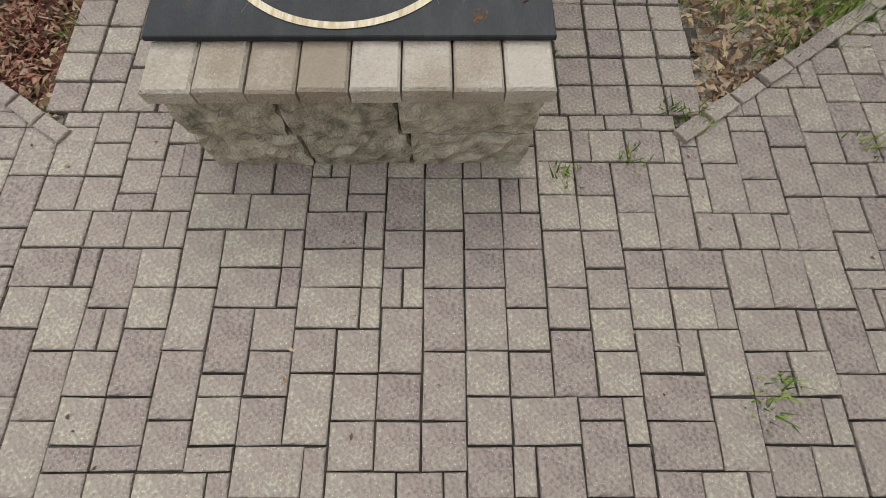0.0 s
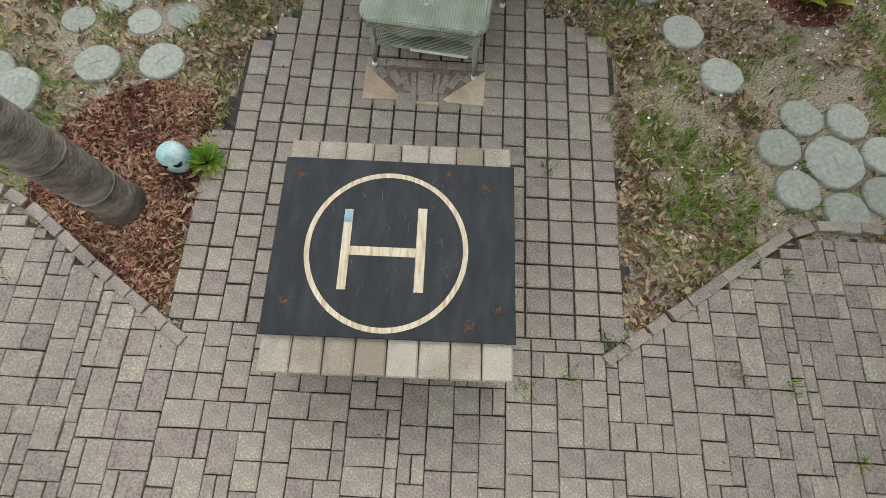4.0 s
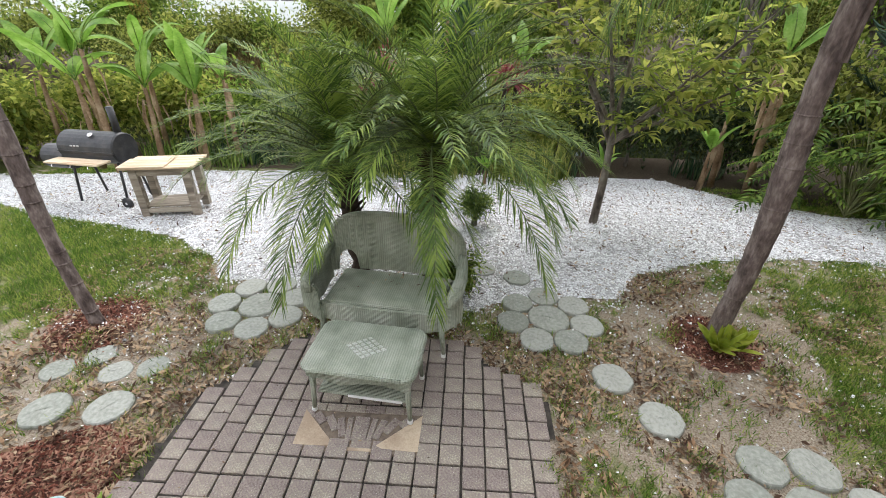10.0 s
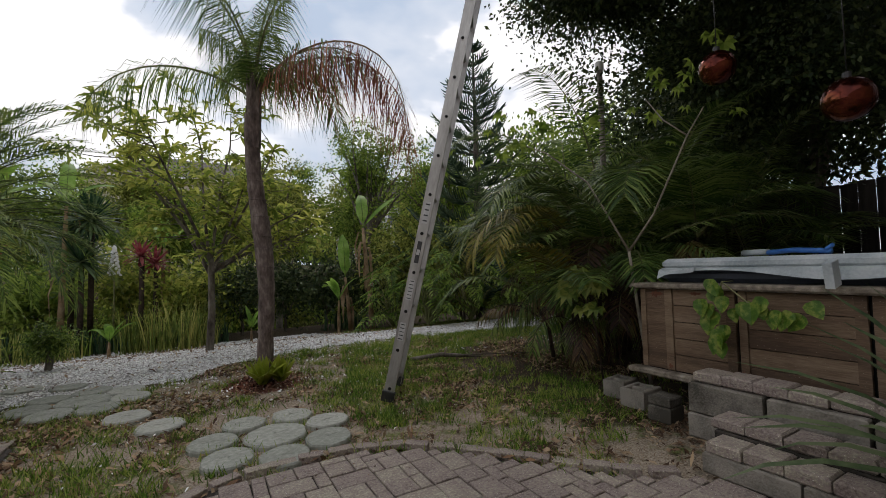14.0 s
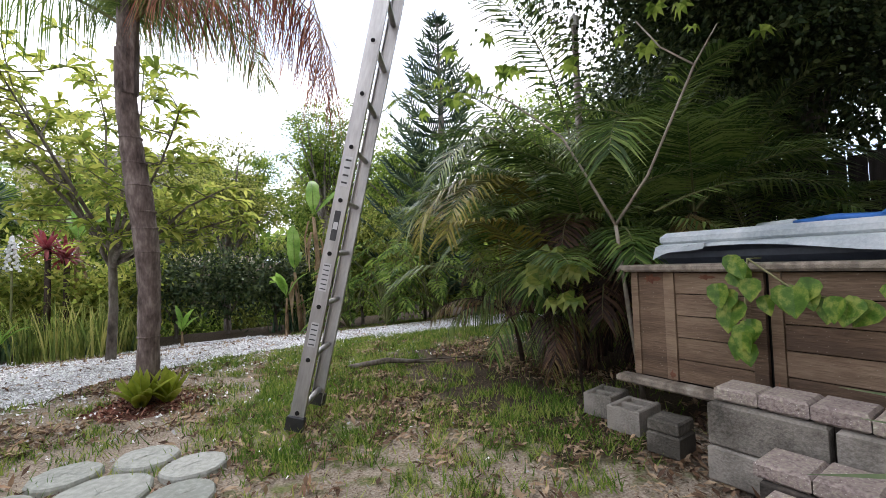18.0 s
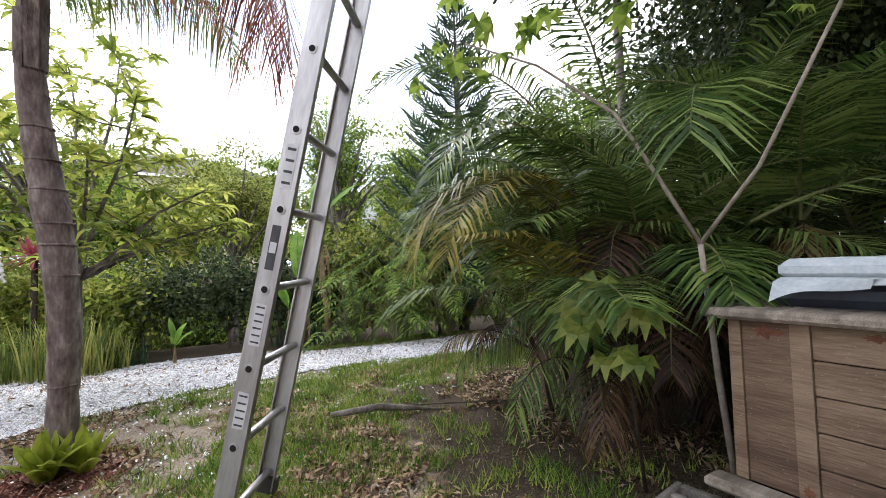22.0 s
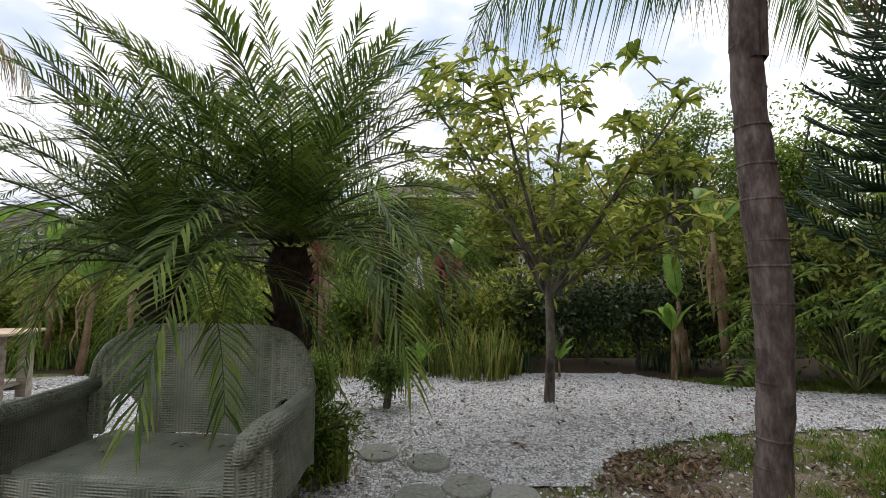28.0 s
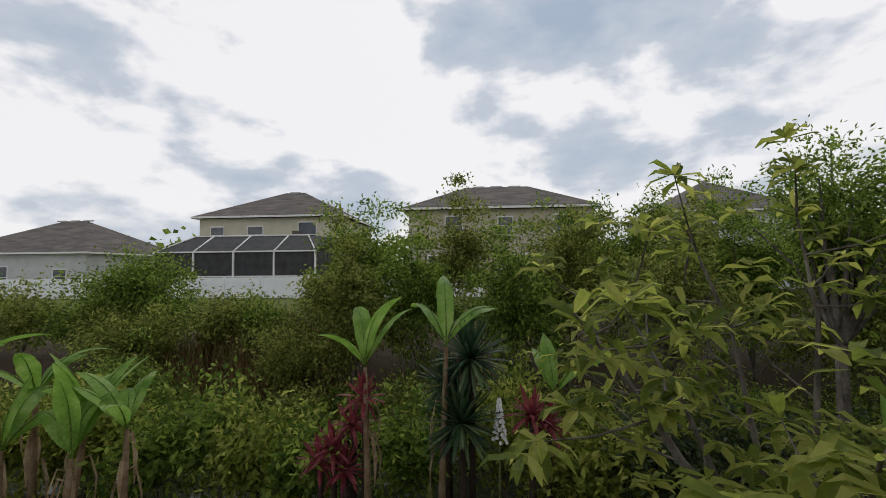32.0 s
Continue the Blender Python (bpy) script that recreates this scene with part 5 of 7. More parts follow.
def pygmy_palm(x, y, h, lean, az, n, L, seed):
    rng = random.Random(seed)
    t = thing("pygmy_date_palm", (x, y, land(x, y) + 0.02), "dark green pygmy date palm with a fibrous trunk behind the loveseat", "palm tree", group="pygmy date palms")
    tip = (lean * math.cos(radians(az)), lean * math.sin(radians(az)), h)
    g = Geo()
    pts = [(tip[0] * u * u, tip[1] * u * u, h * u) for u in [i / 10 for i in range(11)]]
    g.tube(pts, [0.075 + 0.02 * math.sin(i * 2.3) + 0.012 * (i % 2) + (0.035 if i > 7 else 0) for i in range(11)], 10)
    trunk = part("trunk", g, M_DARKTRUNK, t)
    for i in range(46):
        a, u = i * 2.4, 0.35 + 0.65 * i / 46
        p = Vector((tip[0] * u * u, tip[1] * u * u, h * u))
        d = Vector((math.cos(a), math.sin(a), 0.9))
        part("leaf_base", Geo().tube([p + d * 0.06, p + d * 0.15], [0.018, 0.006], 4), M_DARKTRUNK, trunk)
    fr = []
    for i in range(n):
        a = i * 137.5 + rng.uniform(-14, 14)
        u = (i + 0.5) / n
        south = -math.sin(radians(a))
        if u < 0.3:
            a = 270 + rng.uniform(-95, 95)
        fr.append((a, 82 - 76 * u ** 0.9 + rng.uniform(-6, 6), L * rng.uniform(0.9, 1.1) * (0.98 + 0.18 * u), 44 + 44 * u + rng.uniform(-10, 14) - 6 * south))
    crown_of(t, (tip[0], tip[1], h + 0.03), fr, M_PYGMY, rng, leaf=0.31, count=58, sag=0.6, width=0.0048, rise=0.35, plume=0.12, stem=M_PYGMYRIB, r0=0.009, bow=1.5, stalk=0.06, sweep=56)


pygmy_palm(-0.3, 3.02, 1.2, 0.08, 180, 54, 1.3, 1)
pygmy_palm(0.42, 3.02, 1.38, 0.05, 290, 74, 1.4, 2)


def queen_palm(x, y, top, h, seed, label, live, dead=(), gold=(), r=0.085, mat=None):
    rng = random.Random(seed)
    z0 = land(x, y)
    t = thing("queen_palm", (x, y, z0), label, "palm tree", group="queen palms")
    g = Geo()
    n = 34
    pts, rad = [], []
    for i in range(n):
        u = i / (n - 1)
        pts.append((top[0] * u + 0.03 * math.sin(u * 7 + seed), top[1] * u, -0.03 + h * u))
        rr = r * (1.12 - 0.12 * u + 0.22 * math.exp(-((u - 0.55) / 0.18) ** 2)) * (1.15 if i == 0 else 1)
        rad.append(rr * (1.045 if i % 4 == 0 else 1.0) + rng.uniform(-.0035, .0035))
    g.tube(pts, rad, 14)
    trunk = part("trunk", g, mat or M_TRUNK_RED, t)
    for i in range(13):
        u = 0.06 + 0.07 * i + rng.uniform(-.02, .02)
        p = Vector((top[0] * u + 0.03 * math.sin(u * 7 + seed), top[1] * u, h * u))
        rr = r * (1.12 - 0.12 * u + 0.22 * math.exp(-((u - 0.55) / 0.18) ** 2))
        part("leaf_scar", Geo().tube([p + Vector((0, 0, -0.006)), p + Vector((0, 0, 0.006))], rr * 1.06, 14), mat or M_TRUNK_RED, trunk)
    for i in range(6):
        a = i * 1.1
        p = Vector((top[0], top[1], h))
        d = Vector((math.cos(a), math.sin(a), 0))
        g = Geo().ribbon([p - Vector((0, 0, 0.35)) + d * r * 0.9, p + d * r * 1.0, p + d * 0.07 + Vector((0, 0, 0.35))], [0.05, 0.055, 0.015], d.cross(Vector((0, 0, 1))), fold=0.4)
        part("boot", g, M_TRUNK_RED, trunk, "split brown leaf boot")
    b = (top[0], top[1], h + 0.12)
    crown_of(t, b, live, M_QUEEN, rng, leaf=0.4, count=104, sag=2.1, width=0.0046, rise=0.0, plume=0.65, stem=M_STEM, r0=0.015)
    if dead:
        crown_of(t, b, dead, M_DEADFROND, rng, "red-brown dead frond hanging down", leaf=0.48, count=92, sag=2.6, width=0.004, rise=-0.15, plume=0.45, stem=M_DRY, r0=0.013, bow=1.05)
    if gold:
        crown_of(t, b, gold, M_GOLDFROND, rng, "yellowing drooping frond", leaf=0.45, count=85, sag=1.7, width=0.0055, rise=-0.1, plume=0.3, stem=M_GOLDFROND, r0=0.013)


queen_palm(2.93, 2.38, (-0.13, -0.16), 2.56, 5, "young queen palm with a bulging brown trunk and a dead frond",
           [(204, 88, 2.15, 122), (214, 86, 1.6, 100), (10, 88, 1.55, 26), (40, 85, 1.35, 34), (168, 34, 1.6, 108), (95, 78, 1.1, 100), (285, 82, 1.2, 85), (60, 86, 1.2, 60), (140, 84, 1.0, 70), (20, 72, 1.2, 105), (-38, 58, 1.5, 115), (30, 60, 1.7, 118)],
           dead=[(-44, 52, 2.35, 150), (-38, 46, 2.2, 140)], r=0.064)
queen_palm(-2.46, 2.2, (-0.4, 0.3), 2.66, 9, "slim queen palm on the lawn with one yellowing frond",
           [(180, 60, 1.4, 100), (100, 80, 1.4, 60), (250, 70, 1.3, 85), (30, 76, 1.3, 75), (140, 50, 1.3, 110), (330, 80, 1.3, 60), (205, 40, 1.2, 120), (60, 84, 1.2, 50), (215, 82, 1.3, 55), (290, 62, 1.1, 95)],
           gold=[(46, 46, 1.9, 118), (38, 40, 1.5, 115)], r=0.05)
queen_palm(-1.66, 0.29, (-0.05, 0.12), 5.2, 13, "tall smooth grey queen palm rising out of bark mulch",
           [(i * 45 + 10, 55 + 20 * (i % 2), 2.6, 95) for i in range(8)], r=0.11, mat=M_TRUNK)


def banana(x, y, h, leaves, seed, dry=2, label="banana plant with broad torn green leaves", size=1.0, group="banana plants"):
    rng = random.Random(seed)
    t = thing("banana_plant", (x, y, land(x, y) + 0.01), label, "banana plant", group=group)
    lean = rng.uniform(-0.12, 0.12)
    tip = Vector((lean * h, rng.uniform(-.08, .08) * h, h))
    part("stem", Geo().tube([tip * u for u in (0.0, 0.3, 0.6, 0.85, 1.0)], [0.06 * size, 0.05 * size, 0.042 * size, 0.035 * size, 0.025 * size], 8), M_DRY, t, "dry papery stem")
    for i in range(leaves):
        az = rng.uniform(0, 360) if i else rng.uniform(60, 120)
        e0 = rng.uniform(52, 88)
        L = size * rng.uniform(0.85, 1.25)
        dro = rng.uniform(30, 115)
        p = tip.copy()
        pts = []
        for k in range(12):
            e = radians(e0 - dro * (k / 11) ** 1.4)
            pts.append(p.copy())
            p = p + Vector((math.cos(radians(az)) * math.cos(e), math.sin(radians(az)) * math.cos(e), math.sin(e))) * L / 11
        side = Vector((-math.sin(radians(az)), math.cos(radians(az)), rng.uniform(-.5, .5)))
        w = [0.012, 0.02, 0.085, 0.125, 0.148, 0.158, 0.16, 0.155, 0.14, 0.112, 0.066, 0.006]
        g = Geo().ribbon(pts, [q * size * rng.uniform(.66, .82) for q in w], side, fold=rng.uniform(0.15, 0.5))
        g.smooth = True
        lf = part("leaf", g, M_BANANA, t)
        part("midrib", Geo().tube([q + Vector((0, 0, 0.004)) for q in pts], [0.012 * size * (1 - 0.08 * k) for k in range(12)], 5, cap=False), M_VINE, lf)
    for i in range(dry):
        az = radians(rng.uniform(0, 360))
        u = rng.uniform(0.5, 0.95)
        b = tip * u
        o = Vector((math.cos(az), math.sin(az), 0))
        L = rng.uniform(0.4, 0.8) * size
        g = Geo().ribbon([b, b + o * 0.12 + Vector((0, 0, 0.05)), b + o * 0.2 - Vector((0, 0, L * 0.4)), b + o * 0.17 - Vector((0, 0, L))], [0.012, 0.025 * size, 0.035 * size, 0.008], Vector((-o.y, o.x, 0.2)), fold=0.5)
        part("dry_leaf", g, M_DRY, t, "hanging dry brown leaf")


for i, (x, y, h, n) in enumerate(((-7.4, 7.4, 1.7, 5), (-6.7, 7.8, 1.9, 5), (-5.2, 7.2, 1.5, 5), (-4.6, 7.5, 1.6, 6), (-4.25, 7.1, 1.4, 5), (-3.8, 7.5, 1.6, 5), (-5.6, 8.0, 1.9, 4), (-6.2, 6.9, 1.6, 4))):
    banana(x, y, h, n, 20 + i, 4, size=1.0)
banana(-5.75, 6.75, 2.1, 4, 40, 3, "tall banana plant with an upright fresh leaf", size=1.15)
banana(5.3, 7.15, 1.2, 3, 31, 3)
banana(5.6, 6.6, 2.2, 2, 32, 6, "tall banana plant with dry hanging leaves", size=1.1)
banana(4.95, 6.9, 0.7, 4, 33, 1, size=0.7)
banana(3.27, 7.15, 0.25, 4, 34, 0, "small young banana plant at the gravel's edge", size=0.45)
banana(1.09, 6.78, 0.25, 5, 35, 0, "small young banana plant at the gravel's edge", size=0.5)
banana(-0.68, 7.75, 2.35, 4, 36, 3, "banana plant on the pond bank with an upright leaf", size=1.0)
banana(0.2, 8.05, 2.65, 3, 37, 6, "half-withered banana plant on the pond bank")
banana(1.7, 8.3, 1.9, 3, 38, 1, size=0.9)


def rosette(name, x, y, z, n, L, w, mat, label, category, seed, e=(5, 80), droop=(20, 60), fold=0.4, seg=6, trunk=0.0, group=""):
    rng = random.Random(seed)
    t = thing(name, (x, y, z), label, category, group=group)
    single = n <= 60
    g = Geo()
    for i in range(n):
        if single:
            g = Geo()
        az = radians(i * 137.5 + rng.uniform(-12, 12))
        u = i / max(1, n - 1)
        e0 = e[1] + (e[0] - e[1]) * u + rng.uniform(-7, 7)
        dr = droop[0] + (droop[1] - droop[0]) * u
        p = Vector((0, 0, trunk))
        pts = []
        LL = L * rng.uniform(0.8, 1.1)
        for k in range(seg):
            a = radians(e0 - dr * (k / (seg - 1)))
            pts.append(p.copy())
            p = p + Vector((math.cos(az) * math.cos(a), math.sin(az) * math.cos(a), math.sin(a))) * LL / (seg - 1)
        ws = [w * (0.55 + 0.9 * math.sin(math.pi * min(0.98, 0.15 + 0.83 * k / (seg - 1)))) * 0.7 if k < seg - 1 else w * 0.05 for k in range(seg)]
        g.ribbon(pts, ws, Vector((-math.sin(az), math.cos(az), 0)), fold=fold)
        if single:
            part("leaf", g, mat, t)
    if not single:
        tagged(part("leaf_tuft", g, mat, t), kind="stuff")
    if trunk:
        part("stem", Geo().tube([(0, 0, 0), (0.02, 0.01, trunk)], [0.05, 0.04], 8), M_DARKTRUNK, t)
    return t


rosette("bromeliad", 2.86, 2.22, 0.0, 16, 0.27, 0.044, M_BROM, "yellow-green bromeliad at the palm's foot", "bromeliad", 1, (48, 88), (5, 55), group="bromeliads")
rosette("bromeliad", 3.02, 2.24, 0.0, 13, 0.25, 0.042, M_BROM, "yellow-green bromeliad at the palm's foot", "bromeliad", 2, (48, 88), (5, 55), group="bromeliads")
rosette("spiky_plant", 4.62, -1.82, 0.0, 60, 0.92, 0.027, M_SPIKY, "large sword-leaved plant beside the steps", "plant", 3, (25, 86), (40, 95), trunk=0.12)
rosette("spiky_plant", 4.85, -2.3, 0.0, 60, 0.95, 0.027, M_SPIKY, "large sword-leaved plant beside the steps", "plant", 4, (25, 86), (40, 95), trunk=0.15)
for i, (x, y, z, s) in enumerate(((0.5, 7.95, 1.3, .62), (0.62, 8.1, 2.1, .6), (0.3, 8.3, 1.7, .5))):
    rosette("yucca", x, y, land(x, y), 120, s, 0.026, M_YUCCA, "dark green yucca head on the pond bank", "yucca", 50 + i, (-40, 85), (5, 30), trunk=z + 0.35, group="yuccas")
for i, (x, y, z) in enumerate(((-0.8, 7.95, 1.6), (-1.2, 7.9, 0.95), (-0.98, 8.05, 1.2), (1.4, 8.0, 1.4), (1.62, 8.1, 1.25), (-1.4, 7.95, 0.75), (-1.02, 7.85, 0.7))):
    rosette("cordyline", x, y, land(x, y), 28, 0.4, 0.03, M_CORDY, "red-leaved cordyline on the pond bank", "cordyline", 60 + i, (-25, 80), (10, 60), trunk=z + 0.35, group="cordylines")
# white flower spike
t = thing("flower_spike", (0.97, 8.0, land(0.97, 8.0) - 0.35), "white bell flower spike of a yucca", "flower")
part("stalk", Geo().tube([(0, 0, 0), (0.02, 0, 1.6), (0.02, 0, 2.35)], [0.02, 0.016, 0.008], 6), M_STEM, t)
g = Geo()
rr = random.Random(3)
for i in range(46):
    u = i / 45
    a = i * 2.4
    c = (0.02 + math.cos(a) * 0.085 * (1.1 - u), math.sin(a) * 0.085 * (1.1 - u), 1.75 + 0.55 * u)
    g.lathe([(0.006, 0.02), (0.02, 0.008), (0.026, -0.02), (0.01, -0.03)], 6, c)
part("blossoms", g, M_WHITE, t, "white bell blossoms")


def reeds(name, x, y, r, n, h, mat, label, seed, w=0.008, category="reeds"):
    rng = random.Random(seed)
    g = Geo()
    for i in range(n):
        a, q = rng.uniform(0, 6.28), r * math.sqrt(rng.random())
        b = Vector((q * math.cos(a), q * math.sin(a) * 0.6, land(x, y + q * math.sin(a) * 0.6) - land(x, y)))
        hh = h * rng.uniform(0.6, 1.1)
        d = Vector((rng.gauss(0, .14), rng.gauss(0, .14), 1))
        g.ribbon([b, b + d * hh * 0.5, b + d * hh + Vector((d.x, d.y, -0.1)) * hh * 0.25], [w, w * 0.9, w * 0.15], Vector((rng.gauss(0, 1), rng.gauss(0, 1), 0)).normalized())
    ob = new(name, g.mesh(name, mat))
    ob.location = (x, y, land(x, y))
    tagged(ob, label, category)


for i, (x, y, r, h) in enumerate(((2.0, 6.9, 0.45, 0.95), (1.5, 7.2, 0.4, 0.8), (2.4, 7.3, 0.3, 0.7), (0.2, 7.1, 0.5, 0.6), (-0.8, 7.2, 0.5, 0.6))):
    reeds("reed_clump", x, y, r, 110, h, M_REED, "clump of pale yellow-green sword reeds", 70 + i, 0.012)
for i in range(14):
    reeds("dry_reeds", -9.5 + i * 0.4 + (i % 3) * .3, 13.4 + (i * 7 % 5) * 0.8, 0.9, 240, 1.5, M_DRYREED, "stand of dry brown reeds across the pond", 90 + i, 0.02)
for i in range(16):
    x = -5.5 + i * 0.72
    if 2.9 < x < 4.9:
        continue
    reeds("ground_fern", x, 7.75 + 0.25 * math.sin(i * 2.1), 0.5, 120, 0.45, M_YUCCA if i % 2 else M_PYGMY, "low dark fern beyond the gravel", 130 + i, 0.014, "fern")
# low ferns and shrubs
reeds("fern", 0.68, 2.95, 0.16, 60, 0.35, M_REED, "small fern behind the loveseat", 5, 0.014, "fern")
def leafy_tree(name, x, y, trunk, centre, radii, clumps, per, size, mat, label, seed, r=0.07, spread=0.25, category="tree", bark=M_BARK, shell=0.35, width=0.45, droop=0.4, group="", limbs=10):
    rng = np.random.default_rng(seed)
    t = thing(name, (x, y, land(x, y)), label, category, group=group)
    c = np.array(centre)
    pts, cs, outs = clump_points(rng, c, radii, clumps, per, spread, shell)
    keep = pts[:, 2] > 0.05
    me = quads_mesh("crown", leaf_quads(rng, pts[keep], size, droop, width, outs[keep]), mat)
    if trunk:
        fork = Vector((c[0] * 0.35, c[1] * 0.35, trunk))
        tr = part("trunk", Geo().tube([(0, 0, -0.05), (0.02, 0.01, trunk * 0.5), fork], [r * 1.15, r, r * 0.85], 10), bark, t)
        idx = rng.choice(len(cs), min(limbs, len(cs)), replace=False)
        for i in idx:
            e = Vector(cs[i])
            m = fork.lerp(e, 0.5) + Vector((rng.normal() * .08, rng.normal() * .08, 0.12 * radii[2]))
            part("limb", Geo().tube([fork, m, e], [r * 0.6, r * 0.35, r * 0.1], 6, cap=False), bark, tr)
    part("crown", me, mat, t)
    return t



def loquat_tree(x, y, seed):
    """Leaders, side branches and twigs, each twig ending in a whorl of long leaves."""
    rng = random.Random(seed)
    t = thing("loquat_tree", (x, y, land(x, y)), "small open broad-leaved tree standing in white gravel", "tree")
    fork = Vector((0.02, 0.02, 1.3))
    tr = part("trunk", Geo().tube([(0, 0, -0.05), (0.03, 0.0, 0.6), fork], [0.055, 0.047, 0.042], 10), M_BARK, t)
    g = Geo()

    def whorl(c, d, n, size):
        for i in range(n):
            az = i * 2.4 + rng.uniform(-.4, .4)
            v = (d * rng.uniform(0.1, 0.9) + Vector((math.cos(az), math.sin(az), rng.uniform(-0.55, 0.35)))).normalized()
            L = size * rng.uniform(0.7, 1.15)
            sd = v.cross(Vector((rng.gauss(0, .3), rng.gauss(0, .3), 1))).normalized()
            b = c - d * rng.uniform(0, 0.1)
            e = v * L
            g.ribbon([b, b + e * 0.35, b + e * 0.72, b + e - Vector((0, 0, L * 0.22))], [0.004, L * 0.13, L * 0.15, 0.003], sd, fold=0.3)

    for i in range(11):
        az = i * 2.4 + rng.uniform(-.2, .2)
        el = radians(14 + 62 * ((i * 7) % 11) / 10)
        d = Vector((math.cos(az) * math.cos(el), math.sin(az) * math.cos(el), math.sin(el)))
        L = rng.uniform(1.35, 1.75) + 0.9 * math.sin(el) ** 2
        p0 = fork - Vector((0, 0, 0.3 * rng.random()))
        pts = [p0, p0 + d * L * 0.35 + Vector((0, 0, 0.08)), p0 + d * L * 0.7 + Vector((rng.gauss(0, .06), rng.gauss(0, .06), 0.16)), p0 + d * L + Vector((0, 0, 0.2))]
        limb = part("limb", Geo().tube(pts, [0.026, 0.02, 0.013, 0.006], 6, cap=False), M_BARK, tr)
        whorl(pts[-1], d, 12, 0.19)
        for k in range(9):
            u = 0.22 + 0.78 * (k + rng.random()) / 9
            q = min(2.999, u * 3)
            b = pts[int(q)].lerp(pts[int(q) + 1], q - int(q))
            a2 = rng.uniform(0, 6.28)
            d2 = (d * 0.5 + Vector((math.cos(a2), math.sin(a2), rng.uniform(-0.6, 0.7)))).normalized()
            l2 = rng.uniform(0.3, 0.75)
            e = b + d2 * l2
            if e.z < 0.5 or (e.z < 1.0 and math.hypot(e.x, e.y) < 0.3):
                continue
            part("twig", Geo().tube([b, b.lerp(e, 0.5) + Vector((0, 0, -0.03)), e], [0.008, 0.006, 0.003], 4, cap=False), M_BARK, limb)
            whorl(e, d2, 12, 0.18)
            for j in range(2):
                f = b.lerp(e, rng.uniform(0.25, 0.9)) + Vector((rng.gauss(0, .14), rng.gauss(0, .14), rng.gauss(0.04, .12)))
                whorl(f, d2, 8, 0.16)
    part("crown", g, M_LOQUAT, t)


loquat_tree(2.49, 4.77, 4)

rosette("leafy_weed", -1.21, 0.6, 0.0, 40, 0.14, 0.02, M_GRASS, "small leafy green weed beside the ornament", "weed", 8, (10, 80), (10, 40))


# ---- areca clump, forked shrub and things on the shady side ----
def areca(x, y, stems, spread, high, reach, seed, label, gold=0.12):
    """Ringed stems leaning out; bold feather fronds with spaced blades above, yellow ones below, dead ones hanging to the ground."""
    rng = random.Random(seed)
    t = thing("areca_palm", (x, y, 0), label, "palm tree", group="areca palms")
    for i in range(stems):
        a, q = i * 2.4 + rng.uniform(-.3, .3), spread * math.sqrt((i + 0.5) / stems)
        bx, by = q * math.cos(a), q * math.sin(a)
        hh = rng.uniform(0.35, 1.0) * high * (1.15 - 0.5 * q / spread)
        tx, ty = bx * 1.35, by * 1.35
        part("stem", Geo().tube([(bx, by, 0), (bx * 1.1, by * 1.1, hh * 0.6), (tx, ty, hh)], [0.024, 0.022, 0.017], 7), M_DARKTRUNK, t)
        for k in range(4):
            az = math.degrees(a) + (k - 1.5) * 62 + rng.uniform(-20, 20)
            e0 = 82 - 13 * k + rng.uniform(-6, 6)
            mt, lb = (M_ARECA_GOLD, "yellow-tinged frond") if rng.random() < gold and hh < 1.1 else (M_ARECA, "")
            long, fall = rng.uniform(*reach), rng.uniform(65, 120)
            if 170 < az % 360 < 300:
                long, fall = long * 0.6, min(fall, 75)
            one_frond(t, (tx, ty, hh), az, e0, long, fall, mt, M_STEM, rng, lb, leaf=0.46, count=54, rise=0.3, sag=0.8, width=0.0074, r0=0.011, stalk=0.16)
        for k in range(2 + i % 2):
            az = math.degrees(a) + rng.uniform(-80, 80)
            lo = max(0.45, hh * rng.uniform(0.45, 0.9))
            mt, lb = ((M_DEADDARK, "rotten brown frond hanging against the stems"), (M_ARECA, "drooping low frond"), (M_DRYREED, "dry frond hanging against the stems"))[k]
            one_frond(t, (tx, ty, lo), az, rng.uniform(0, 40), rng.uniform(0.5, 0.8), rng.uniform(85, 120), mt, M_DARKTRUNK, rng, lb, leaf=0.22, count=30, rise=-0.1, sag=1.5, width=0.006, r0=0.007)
    return t


def feather(t, at, az, e0, L, droop, mat, seed, label, leaf=0.45, count=26):
    """One more frond of a palm, from a point in the garden."""
    base = Vector(at) - t.matrix_world.translation
    one_frond(t, base, az, e0, L, droop, mat, M_STEM, random.Random(seed), label, leaf=leaf, count=round(count * 1.3), rise=0.2, sag=0.75, width=0.0076, r0=0.01, stalk=0.1)


areca(6.15, 1.2, 14, 0.55, 1.7, (1.35, 1.95), 17, "thick clump of areca palm with yellow and dead lower fronds", 0.2)
front = areca(6.5, 0.5, 9, 0.35, 2.2, (1.4, 2.0), 18, "areca palm crowding the tub's corner", 0.0)
feather(front, (5.85, 0.36, 1.78), 210, 28, 0.8, 105, M_ARECA, 31, "fan-like frond bowing forward", 0.5, 34)
feather(front, (5.75, 0.12, 1.22), -36, 26, 1.25, 50, M_ARECA, 32, "frond arching over the tub cover", 0.44, 36)
feather(front, (5.7, 0.35, 1.12), 222, 8, 0.6, 70, M_ARECA, 33, "yellow-tinged frond", 0.36, 30)
feather(front, (6.0, 1.25, 1.5), 190, 48, 1.7, 105, M_ARECA, 34, "arching green frond", 0.45, 46)
feather(front, (5.9, 1.35, 1.3), 195, 40, 1.6, 110, M_ARECA_GOLD, 35, "yellow-tinged frond", 0.42, 46)
